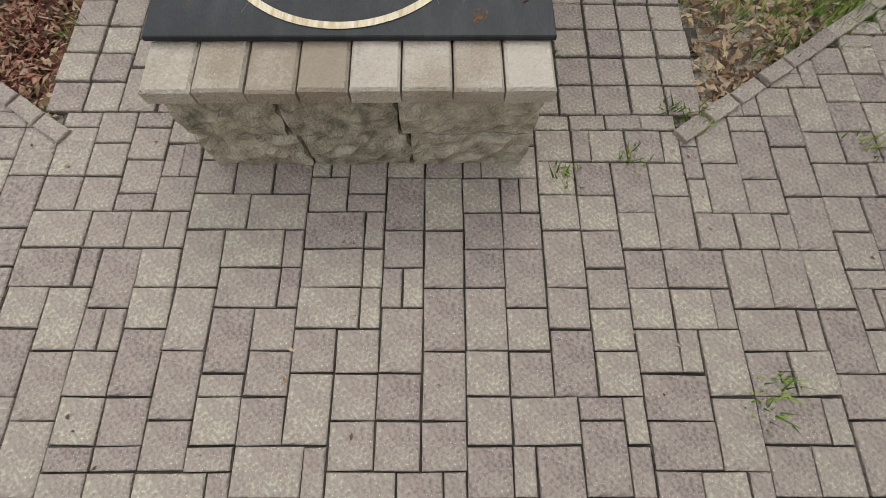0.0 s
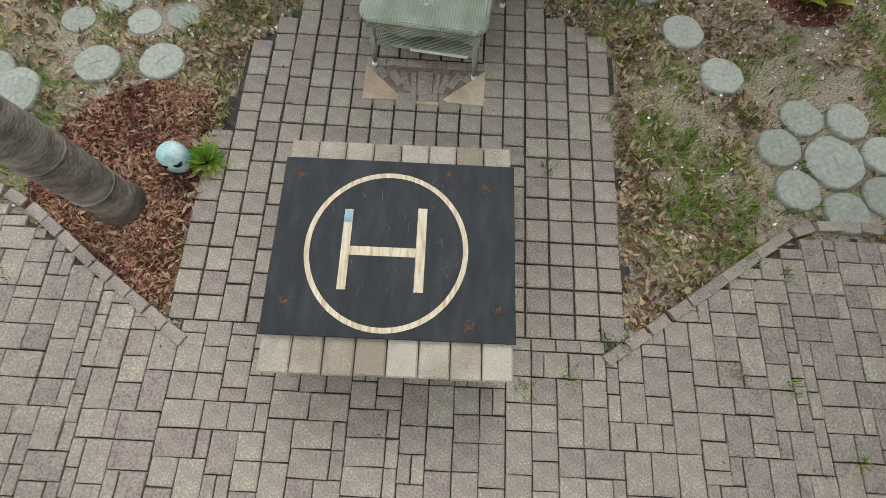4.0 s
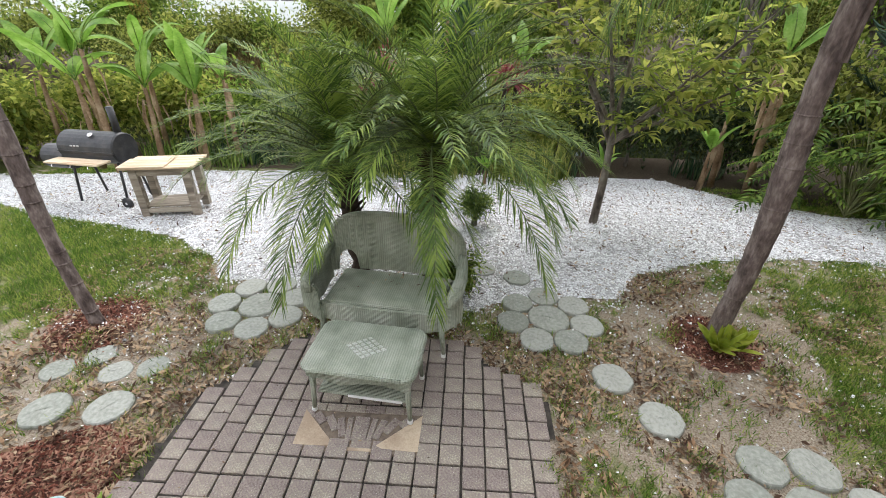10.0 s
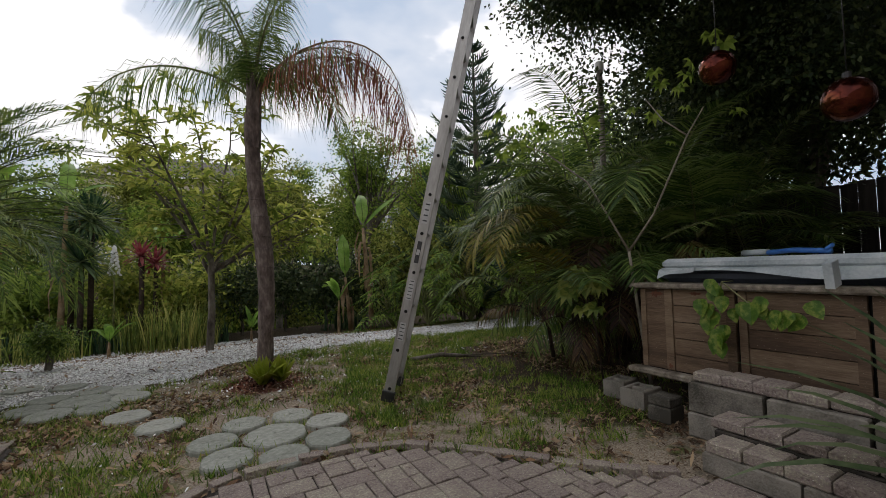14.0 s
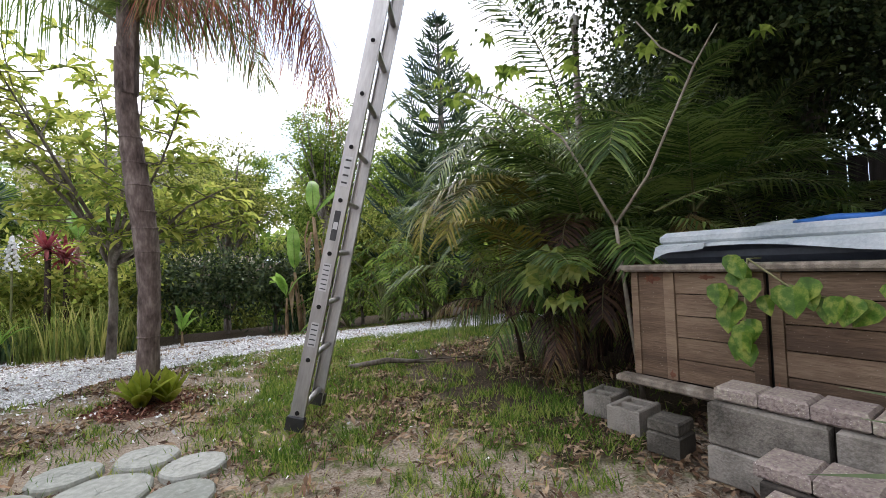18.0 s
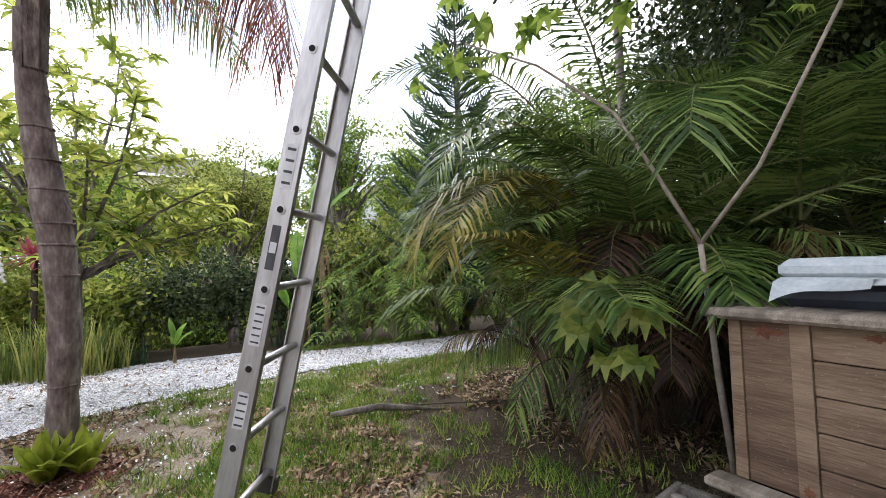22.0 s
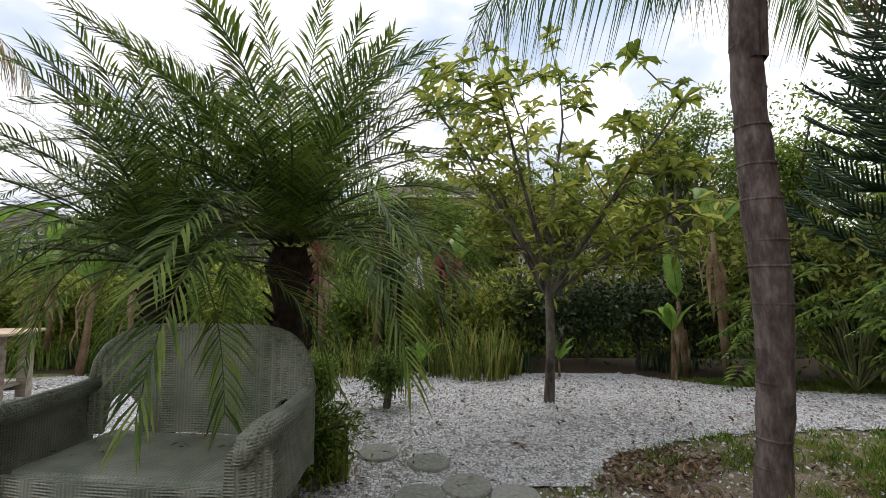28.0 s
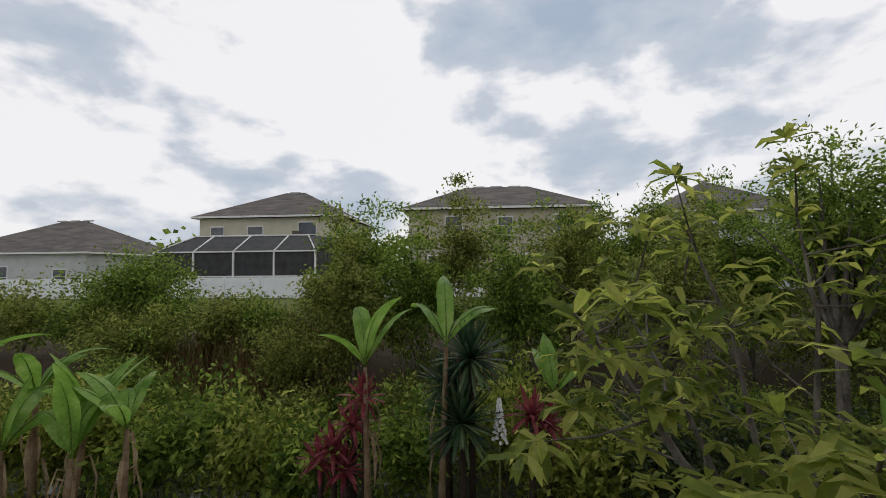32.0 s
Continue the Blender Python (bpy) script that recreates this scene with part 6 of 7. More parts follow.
feather(front, (6.0, 1.45, 1.9), 175, 55, 1.8, 100, M_ARECA, 36, "arching green frond", 0.45, 46)
feather(front, (6.2, 1.15, 2.1), 195, 62, 1.9, 95, M_ARECA, 37, "arching green frond", 0.45, 46)
feather(front, (5.75, 1.1, 1.35), 165, 42, 1.5, 125, M_ARECA_GOLD, 38, "yellow drooping frond", 0.42, 46)
feather(front, (5.8, 0.95, 0.95), 200, 30, 0.9, 120, M_ARECA, 40, "low drooping frond", 0.34, 40)
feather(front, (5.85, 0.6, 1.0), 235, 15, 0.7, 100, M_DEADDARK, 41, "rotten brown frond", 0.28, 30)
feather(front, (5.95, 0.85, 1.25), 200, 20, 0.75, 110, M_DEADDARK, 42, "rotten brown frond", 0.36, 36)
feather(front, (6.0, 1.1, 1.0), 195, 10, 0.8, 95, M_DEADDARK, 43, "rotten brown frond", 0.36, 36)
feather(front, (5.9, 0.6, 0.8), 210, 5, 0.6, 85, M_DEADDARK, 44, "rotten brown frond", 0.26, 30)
areca(7.75, 0.25, 5, 0.4, 2.2, (1.3, 1.8), 19, "tall areca palm in shade behind the tub", 0.0)

# forked pale shrub with large lobed leaves
t = thing("forked_shrub", (5.56, 0.14, 0), "bare forked pale-barked shrub with a few lobed leaves", "shrub")
fk = Vector((5.286, 0.1, 1.12)) - Vector((5.56, 0.14, 0))
lt = Vector((5.12, 0.34, 1.7)) - Vector((5.56, 0.14, 0))
rt = Vector((5.3, -0.39, 1.91)) - Vector((5.56, 0.14, 0))
tr = part("stem", Geo().tube([(0, 0, -0.02), fk * 0.5 + Vector((0.02, 0.02, 0)), fk], [0.016, 0.014, 0.011], 8), M_TWIG, t)
part("limb", Geo().tube([fk, fk.lerp(lt, 0.5) + Vector((-0.01, 0, 0.02)), lt, lt + (lt - fk) * 0.5 + Vector((-0.1, 0.15, 0)), lt + (lt - fk) * 0.7 + Vector((-0.3, 0.35, 0.05))], [0.0095, 0.009, 0.008, 0.006, 0.004], 6), M_TWIG, tr)
part("limb", Geo().tube([fk, fk.lerp(rt, 0.4) + Vector((0, -0.02, -0.05)), rt], [0.009, 0.0075, 0.006], 6), M_TWIG, tr)
part("limb", Geo().tube([rt, rt + Vector((0.04, -0.1, 0.18))], [0.006, 0.004], 5), M_TWIG, tr)
part("limb", Geo().tube([rt, rt + Vector((-0.02, 0.16, 0.16)), rt + Vector((-0.04, 0.28, 0.36))], [0.006, 0.005, 0.004], 5), M_TWIG, tr)


def lobed_leaf(g, c, d, up, size, lobes=7):
    """A palmate leaf with pointed lobes."""
    c, d, up = Vector(c), Vector(d).normalized(), Vector(up)
    s = d.cross(up).normalized()
    up = s.cross(d)
    for i in range(lobes):
        a = radians(-110 + 220 * i / (lobes - 1))
        v = d * math.cos(a) + s * math.sin(a)
        w = (d * -math.sin(a) + s * math.cos(a)) * size * 0.17
        L = size * (1.0 - 0.35 * abs(a) / 2)
        g.add([tuple(c), tuple(c + v * L * 0.5 + w + up * 0.02), tuple(c + v * L - up * size * 0.15), tuple(c + v * L * 0.5 - w + up * 0.02)], [(0, 1, 2, 3)])


rl = random.Random(6)
for i in range(17):
    g = Geo()
    c = lt + (lt - fk) * 0.7 + Vector((-0.3 + rl.gauss(0, .25), 0.35 + rl.gauss(0, .25), 0.1 + rl.gauss(0, .14)))
    lobed_leaf(g, c, (rl.gauss(0, 1), rl.gauss(0, 1), -0.5), (rl.gauss(0, .3), rl.gauss(0, .3), 1), rl.uniform(.08, .14))
    part("leaf", g, M_BUSH, t)
for i in range(14):
    g = Geo()
    c = rt + Vector((rl.gauss(0, .15), rl.gauss(0.1, .2), 0.35 + rl.gauss(0, .15)))
    lobed_leaf(g, c, (rl.gauss(0, 1), rl.gauss(0, 1), -0.5), (0, 0, 1), rl.uniform(.06, .11))
    part("leaf", g, M_BUSH, t)
t = thing("castor_plant", (5.32, 0.42, 0), "young castor plant with large star-shaped leaves", "plant")
part("stem", Geo().tube([(0, 0, 0), (-0.1, -0.03, 0.45), (-0.28, -0.08, 0.8)], [0.009, 0.008, 0.006], 6), M_DARKTRUNK, t)
for i in range(9):
    g = Geo()
    c = Vector((-0.34 + rl.gauss(0, .06), rl.gauss(-0.1, .13), 0.84 + rl.gauss(0, .11)))
    lobed_leaf(g, c, (-0.7 + rl.gauss(0, .4), rl.gauss(0, .6), -0.7), (-0.6, -0.3, 0.7), rl.uniform(.11, .17), 8)
    lf = part("leaf", g, M_CASTOR, t)
    part("petiole", Geo().tube([(-0.22, -0.06, 0.66), Vector((-0.22, -0.06, 0.7)).lerp(c, 0.6) + Vector((0, 0, 0.03)), c], [0.005, 0.004, 0.003], 5), M_DARKTRUNK, lf)

# pothos vine on the tub
t = thing("pothos_vine", (5.27, -0.62, 0.895), "trailing pothos vine with variegated heart leaves on the tub's edge", "vine")
g = Geo()
g.tube([(0.05, 0, 0), (-0.09, 0.0, 0.0), (-0.1, 0.02, -0.25), (-0.07, 0.03, -0.48)], 0.005, 5)
g.tube([(-0.09, 0, 0), (-0.11, -0.15, -0.12), (-0.08, -0.35, -0.2)], 0.005, 5)
part("vine_stem", g, M_STEM, t)
rv = random.Random(9)
for i in range(26):
    if i < 16:
        c = Vector((-0.11 + rv.gauss(0, .02), rv.gauss(0.03, .06), 0.02 - 0.42 * i / 16))
    else:
        c = Vector((-0.11 + rv.gauss(0, .02), -0.1 - 0.34 * (i - 15) / 10, -0.08 - 0.1 * rv.random()))
    s = rv.uniform(0.045, 0.066)
    d = Vector((-0.15, rv.gauss(0, .35), -1)).normalized()
    sd = Vector((rv.gauss(0, .2), 1, 0))
    g = Geo().ribbon([c, c + d * s * 0.25, c + d * s * 0.9, c + d * s * 1.5, c + d * s * 2.0], [s * 0.35, s * 0.75, s * 0.8, s * 0.45, 0.002], sd, fold=0.25)
    part("leaf", g, M_VINE, t)

# hanging glass balls and wind chime
LIMB = 2.75
for x, y, z, r in ((5.0, -0.75, 2.17, 0.1), (5.01, -1.31, 1.78, 0.105)):
    t = thing("hanging_ball", (x, y, z), "copper-red mirrored glass ball hanging from the oak", "ornament", group="hanging glass balls")
    g = Geo().lathe([(r * math.cos(a) + 1e-4, r * math.sin(a)) for a in [math.pi * (i / 16 - 0.5) for i in range(17)]], 24)
    g.smooth = True
    part("ball", g, M_COPPER, t)
    part("cap", Geo().lathe([(0.018, 0), (0.018, 0.03), (0.008, 0.035)], 10, (0, 0, r - 0.006)), M_BLACK, t)
    part("cord", Geo().tube([(0, 0, r + 0.025), (0, 0, LIMB - z)], 0.003, 5), M_BLACK, t)
t = thing("wind_chime", (5.1, -1.52, 2.15), "silver tube wind chime hanging from the oak limb", "wind chime")
part("plate", Geo().lathe([(0.06, 0), (0.06, 0.012)], 16), M_OLDWOOD, t)
part("cord", Geo().tube([(0, 0, 0.01), (0, 0, LIMB - 2.15)], 0.003, 5), M_BLACK, t)
for i in range(5):
    a = i * 1.257
    L = 0.48 + 0.06 * i
    part("tube", Geo().tube([(0.045 * math.cos(a), 0.045 * math.sin(a), -0.06), (0.05 * math.cos(a), 0.05 * math.sin(a), -L)], 0.009, 8), M_STEEL, t)
    part("thread", Geo().tube([(0.045 * math.cos(a), 0.045 * math.sin(a), 0), (0.045 * math.cos(a), 0.045 * math.sin(a), -0.06)], 0.0015, 4), M_BLACK, t)
t = thing("roof_pipe", (6.8, 1.5, 0.0), "white capped pole among the palms", "pole")
part("pole", Geo().tube([(0, 0, 0), (0, 0, 3.5)], 0.035, 10), M_TRUNK, t)
part("cap", Geo().lathe([(0.055, 0), (0.055, 0.1), (0.03, 0.12)], 12, (0, 0, 3.5)), M_WHITE, t)
# broken branch on the lawn and brick edging
t = thing("fallen_branch", (4.7, 2.1, 0.0), "dry fallen branch on the lawn", "branch", turn=-25)
part("stick", Geo().tube([(-0.35, 0, 0.02), (0, 0.03, 0.05), (0.45, -0.02, 0.02)], [0.02, 0.028, 0.008], 6), M_BARK, t)
part("stick", Geo().tube([(0, 0.03, 0.04), (0.3, 0.12, 0.02), (1.3, 0.1, 0.012)], [0.012, 0.008, 0.004], 5), M_BARK, t)
t = thing("brick_planter", (8.6, 4.6, land(8.6, 4.6)), "low red brick planter at the end of the gravel", "planter", turn=10)
for k in range(4):
    for i in range(5):
        part("brick", Geo().box((-0.55 + i * 0.22 + (k % 2) * 0.05, -0.05, k * 0.075), (-0.345 + i * 0.22 + (k % 2) * 0.05, 0.05, k * 0.075 + 0.068), bevel=0.004), M_BRICKRED, t)

# ---- oak ----
t = thing("oak_tree", (7.6, -2.6, 0), "large dark live oak with a spreading limb over the tub", "tree")
tr = part("trunk", Geo().tube([(0, 0, -0.1), (-0.1, 0.1, 1.2), (-0.35, 0.3, 2.3), (-0.5, 0.5, 3.4)], [0.3, 0.24, 0.21, 0.16], 12), M_BARK, t)
part("limb", Geo().tube([(-0.3, 0.25, 2.1), (-1.4, 0.6, 2.5), (-2.2, 1.0, 2.75), (-2.8, 1.9, 3.2), (-3.1, 2.9, 3.9)], [0.18, 0.14, 0.12, 0.085, 0.05], 10), M_BARK, tr)
part("limb", Geo().tube([(-0.45, 0.45, 3.2), (-1.2, 1.6, 3.9), (-1.8, 3.0, 4.4)], [0.14, 0.1, 0.05], 9), M_BARK, tr)
part("limb", Geo().tube([(-0.45, 0.45, 3.2), (-0.4, -1.0, 4.0), (-0.6, -2.2, 4.5)], [0.13, 0.1, 0.05], 9), M_BARK, tr)
part("limb", Geo().tube([(-1.5, 0.6, 2.55), (-1.5, 0.1, 2.62), (-1.75, -0.3, 2.5)], [0.03, 0.022, 0.012], 6), M_TWIG, tr)
nrng = np.random.default_rng(77)
allp, allo = [], []
# the last three clumps, above the view, are added to shade lawn and areca
for c, rad, cl in (((-1.6, 1.4, 4.3), (2.0, 2.4, 1.1), 150), ((0.3, 2.9, 3.5), (1.9, 1.7, 1.5), 210), ((0.2, -0.8, 4.2), (2.2, 2.0, 1.4), 90), ((-2.5, 2.5, 4.5), (1.1, 1.2, 0.7), 60), ((1.2, 1.2, 2.9), (1.2, 2.4, 1.1), 110), ((-2.2, -1.0, 4.0), (1.6, 1.5, 0.9), 110), ((-3.0, 0.8, 4.0), (1.2, 1.4, 0.8), 110), ((0.5, 0.2, 3.2), (1.6, 1.8, 0.9), 90), ((-1.0, 3.9, 4.6), (1.5, 1.3, 0.9), 190), ((-0.7, 3.1, 5.7), (2.3, 2.3, 0.8), 200), ((-3.4, 3.5, 5.3), (1.4, 1.4, 0.6), 70), ((-2.2, 4.4, 5.5), (1.5, 1.3, 0.6), 70)):
    p, cs, o = clump_points(nrng, c, rad, cl, 215, 0.24, 0.15)
    allp.append(p)
    allo.append(o)
P, O = np.concatenate(allp), np.concatenate(allo)
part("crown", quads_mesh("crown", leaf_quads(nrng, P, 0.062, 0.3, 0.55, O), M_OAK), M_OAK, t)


# ---- hedge and woods ----
def shrub(x, y, h, w, mat, seed, label, per=60, size=0.13, clumps=60, name="shrub", trunk=0.0, group="bank shrubs", width=0.45, spread=0.25):
    leafy_tree(name, x, y, trunk or 0.3, (0, 0, h * 0.55), (w, w * 0.8, h * 0.5), clumps, per, size, mat, label, seed, 0.035, spread, "shrub", shell=0.2, group=group, limbs=6, width=width)


# right end of the gravel: philodendron, shrubs
def philodendron(x, y, s, seed):
    rng = random.Random(seed)
    t = thing("philodendron", (x, y, land(x, y)), "glossy philodendron with deeply cut leaves", "plant", group="philodendrons")
    for i in range(34):
        g = Geo()
        a = rng.uniform(0, 6.28)
        h = rng.uniform(0.35, 1.35) * s
        r = rng.uniform(0.15, 0.8) * s
        c = Vector((r * math.cos(a), r * math.sin(a), h))
        stalk = Geo().tube([(0, 0, 0.05), (c.x * 0.5, c.y * 0.5, h * 0.75), tuple(c)], [0.012, 0.01, 0.006], 4, cap=False)
        d = Vector((math.cos(a), math.sin(a), -0.5)).normalized()
        sd = Vector((-math.sin(a), math.cos(a), 0))
        L = rng.uniform(0.3, 0.5) * s
        for k in range(7):
            u = k / 6
            for q in (-1, 1):
                b = c + d * L * u
                v = (sd * q + d * (0.3 + u)).normalized()
                ll = L * 0.42 * (1 - 0.5 * u)
                g.add([tuple(b), tuple(b + v * ll * .6 + d * 0.03), tuple(b + v * ll - Vector((0, 0, .04))), tuple(b + v * ll * .6 - d * 0.03)], [(0, 1, 2, 3)])
        lf = part("leaf", g, M_PHILO, t)
        part("stalk", stalk, M_STEM, lf)


for i, (x, y, s) in enumerate(((6.3, 5.4, 1.0), (7.0, 4.9, 1.1), (5.9, 6.2, 1.0), (7.9, 4.8, 1.0), (6.7, 5.9, 1.25))):
    philodendron(x, y, s, 200 + i)
for i, (x, y, h, w) in enumerate(((7.4, 5.9, 2.2, 0.9), (8.5, 5.4, 2.4, 1.0), (9.3, 4.6, 2.2, 1.0), (6.6, 7.2, 2.6, 1.0), (8.2, 7.0, 3.0, 1.2), (9.8, 6.4, 3.0, 1.3), (8.6, 2.6, 2.4, 0.9), (8.0, 3.2, 1.5, .6), (10.4, 3.6, 2.8, 1.2), (7.7, 1.7, 2.0, 0.8))):
    shrub(x, y, h, w, M_BUSH if i % 3 else M_BUSH_OLIVE, 300 + i, "dense dark green hedge shrub beyond the lawn", 70, 0.12, 70, group="hedge shrubs")
for i, (x, y, h, w) in enumerate(((0.86, 4.48, 0.62, 0.26), (0.2, 4.46, 0.55, 0.26), (0.64, 2.86, 0.5, 0.2))):
    shrub(x, y, h, w, M_BUSH if i else M_PYGMY, 320 + i, "low feathery green shrub in the white gravel", 70, 0.055, 40, group="low shrubs", width=0.22, spread=0.07)
# left side thicket
for i, (x, y, h, w) in enumerate(((-8.6, 6.0, 1.3, 0.9), (-8.2, 7.4, 1.6, 1.0), (-9.6, 6.8, 2.0, 1.2), (-7.2, 8.6, 1.8, 1.2), (-10.5, 5.6, 2.0, 1.3), (-5.8, 9.0, 1.8, 1.1), (-9.5, 4.4, 1.6, 1.0))):
    shrub(x, y, h, w, M_LOQUAT if i % 2 else M_BUSH, 330 + i, "leafy green thicket beside the lawn", 60, 0.14, 60, group="thicket shrubs")
# near pond bank, low growth
for i, (x, y, h, w) in enumerate(((-2.6, 8.6, 1.8, 0.9), (-1.8, 8.5, 1.5, 0.7), (2.7, 8.7, 1.7, 0.8), (-3.4, 8.9, 2.0, 0.9), (2.1, 8.3, 1.5, 0.6), (-0.3, 8.8, 1.7, 0.7), (1.1, 9.0, 2.2, 0.8), (-4.3, 8.7, 1.7, 0.9))):
    shrub(x, y, h, w, M_LOQUAT if i % 2 == 0 else M_BUSH, 350 + i, "leafy shrub on the near pond bank", 50, 0.13, 45)
# far bank bushes, in three rows that hide the bank down to the water
rb = random.Random(33)
for i in range(30):
    x = -24 + i * 1.45 + rb.uniform(-.3, .3)
    shrub(x, 12.9 + rb.uniform(-0.3, 0.4), rb.uniform(1.4, 2.3), rb.uniform(1.1, 1.5), M_BUSH if i % 2 else M_BUSH_OLIVE, 380 + i, "low tangled growth at the far water's edge", 62, 0.13, 60, group="water's edge growth", spread=0.28)
for i in range(30):
    x = -36 + i * 2.2 + rb.uniform(-.5, .5)
    if -9.4 < x < -4.2 or -17 < x < -11:
        continue
    y = 14.6 + rb.uniform(-0.5, 0.9)
    h = rb.uniform(5.2, 6.3) if x > -5 else rb.uniform(2.8, 3.6)
    shrub(x, y, h, rb.uniform(1.5, 2.0), M_BUSH if i % 3 else M_BUSH_OLIVE, 420 + i, "tall willowy bush on the far pond bank", 110, 0.12, 150, group="far bank bushes", spread=0.2)
for i in range(14):
    x = -34 + i * 4.3 + rb.uniform(-.7, .7)
    if -14.5 < x < -6.6 or -21.5 < x < -15:
        continue
    y = 18.5 + rb.uniform(-1.0, 1.6)
    h = rb.uniform(5.4, 6.2) if x > -5 else rb.uniform(2.6, 3.2)
    shrub(x, y, h, rb.uniform(1.9, 2.6), M_BUSH if i % 2 else M_BUSH_OLIVE, 460 + i, "tall willowy bush on the far pond bank", 95, 0.15, 110, group="far bank bushes", spread=0.27)
for i in range(12):
    x = -24 + i * 1.8 + rb.uniform(-.4, .4)
    shrub(x, 16.2 + rb.uniform(-.6, .6), rb.uniform(2.1, 2.7), 1.5, M_BUSH_OLIVE if i % 2 else M_BUSH, 520 + i, "low brush below the white fence", 60, 0.14, 60, group="far bank bushes", spread=0.3)
shrub(-11.6, 16.6, 3.7, 2.0, M_BUSH, 470, "round dark bush before the white fence", 130, 0.13, 150, group="far bank bushes", spread=0.3)
# dark trees beyond the board fence
for i, (x, y, h) in enumerate(((9.6, -3.9, 6.0), (10.2, -1.6, 7.6), (9.8, 0.4, 7.4), (10.0, 2.0, 5.2), (8.4, -5.0, 5.4))):
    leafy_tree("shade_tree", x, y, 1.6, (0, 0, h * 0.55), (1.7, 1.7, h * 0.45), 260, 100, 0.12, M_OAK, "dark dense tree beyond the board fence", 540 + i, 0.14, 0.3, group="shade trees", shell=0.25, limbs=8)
# brush in the dark oak leaf colour, which puts the hollow's shade into it
for i, (x, y) in enumerate(((3.2, 8.35), (4.1, 8.3), (5.0, 8.15), (5.9, 7.9))):
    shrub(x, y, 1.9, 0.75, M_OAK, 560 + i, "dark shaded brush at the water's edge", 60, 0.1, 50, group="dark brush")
# taller trees to the right
leafy_tree("pond_tree", 6.7, 9.9, 3.2, (0.1, 0, 5.3), (1.5, 1.2, 2.1), 130, 90, 0.085, M_BUSH, "open-crowned tree above the hedge", 500, 0.1, 0.17, group="pond trees", limbs=34)
leafy_tree("pond_tree", 4.4, 11.0, 2.6, (0, 0, 4.2), (1.4, 1.2, 1.8), 100, 90, 0.09, M_BUSH_OLIVE, "open-crowned tree above the hedge", 501, 0.09, 0.18, group="pond trees", limbs=28)
leafy_tree("pond_tree", 9.5, 10.0, 3.2, (0, 0, 5.0), (2.0, 1.8, 2.0), 130, 90, 0.11, M_BUSH, "dense tree above the hedge", 502, 0.12, 0.24, group="pond trees", limbs=26)
leafy_tree("pond_tree", 12.5, 9.0, 3.0, (0, 0, 4.6), (2.2, 2.0, 2.4), 120, 50, 0.17, M_BUSH, "dense tree above the hedge", 503, 0.13, 0.3, group="pond trees")
leafy_tree("pond_tree", 11.5, 5.5, 2.6, (0, 0, 3.9), (1.9, 2.0, 2.2), 110, 50, 0.15, M_BUSH, "dense tree above the hedge", 504, 0.12, 0.3, group="pond trees")

shrub(-4.7, 14.0, 3.0, 1.15, M_BUSH_OLIVE, 811, "bushy shrub in front of the white fence", clumps=90, size=0.1, per=90)
shrub(-7.9, 12.2, 3.0, 1.35, M_BUSH, 812, "round dark bush beside the white fence", clumps=110, size=0.1, per=90)
# norfolk pine
t = thing("norfolk_pine", (8.1, 6.15, land(8.1, 6.15)), "tiered norfolk island pine with flat branches", "tree")
H = 6.7
part("trunk", Geo().tube([(0, 0, 0), (0.03, 0, H * 0.6), (0.0, 0, H)], [0.11, 0.07, 0.012], 8), M_BARK, t)
rp = random.Random(41)
tier = 0.7
while tier < H - 0.12:
    u = tier / H
    L = 1.95 * (1 - u) ** 0.75 + 0.12
    off = rp.uniform(0, 72)
    for i in range(5):
        a = radians(off + 72 * i + rp.uniform(-10, 10))
        d = Vector((math.cos(a), math.sin(a), 0))
        LL = L * rp.uniform(0.8, 1.12)
        tilt = 0.16 + 0.4 * u
        pts = [Vector((0, 0, tier)) + d * LL * q + Vector((0, 0, LL * (tilt * q - 0.16 * math.sin(math.pi * q) + 0.12 * q ** 3))) for q in (0, 0.25, 0.5, 0.75, 1.0)]
        br = part("branch", Geo().tube(pts, [0.016, 0.013, 0.01, 0.007, 0.004], 5, cap=False), M_BARK, t)
        gn = Geo().tube(pts[1:], [0.02, 0.02, 0.02, 0.01], 5, cap=False)
        sd = Vector((-d.y, d.x, 0))
        nk = max(5, int(LL / 0.075))
        for k in range(nk):
            q = 0.18 + 0.8 * k / nk
            j = min(3, int(q * 4))
            b = pts[j].lerp(pts[j + 1], q * 4 - j)
            for sg in (-1, 1):
                w = (LL * 0.3 * (1.15 - q) + 0.1) * rp.uniform(0.7, 1.2)
                e = b + (sd * sg * 0.8 + d * 0.65) * w + Vector((0, 0, w * 0.55))
                gn.tube([b, b.lerp(e, 0.5) - Vector((0, 0, w * 0.14)), e], [0.012, 0.019, 0.008], 4, cap=False)
        part("needle_spray", gn, M_PINE, br)
    tier += 0.46 * (1 - 0.3 * u)


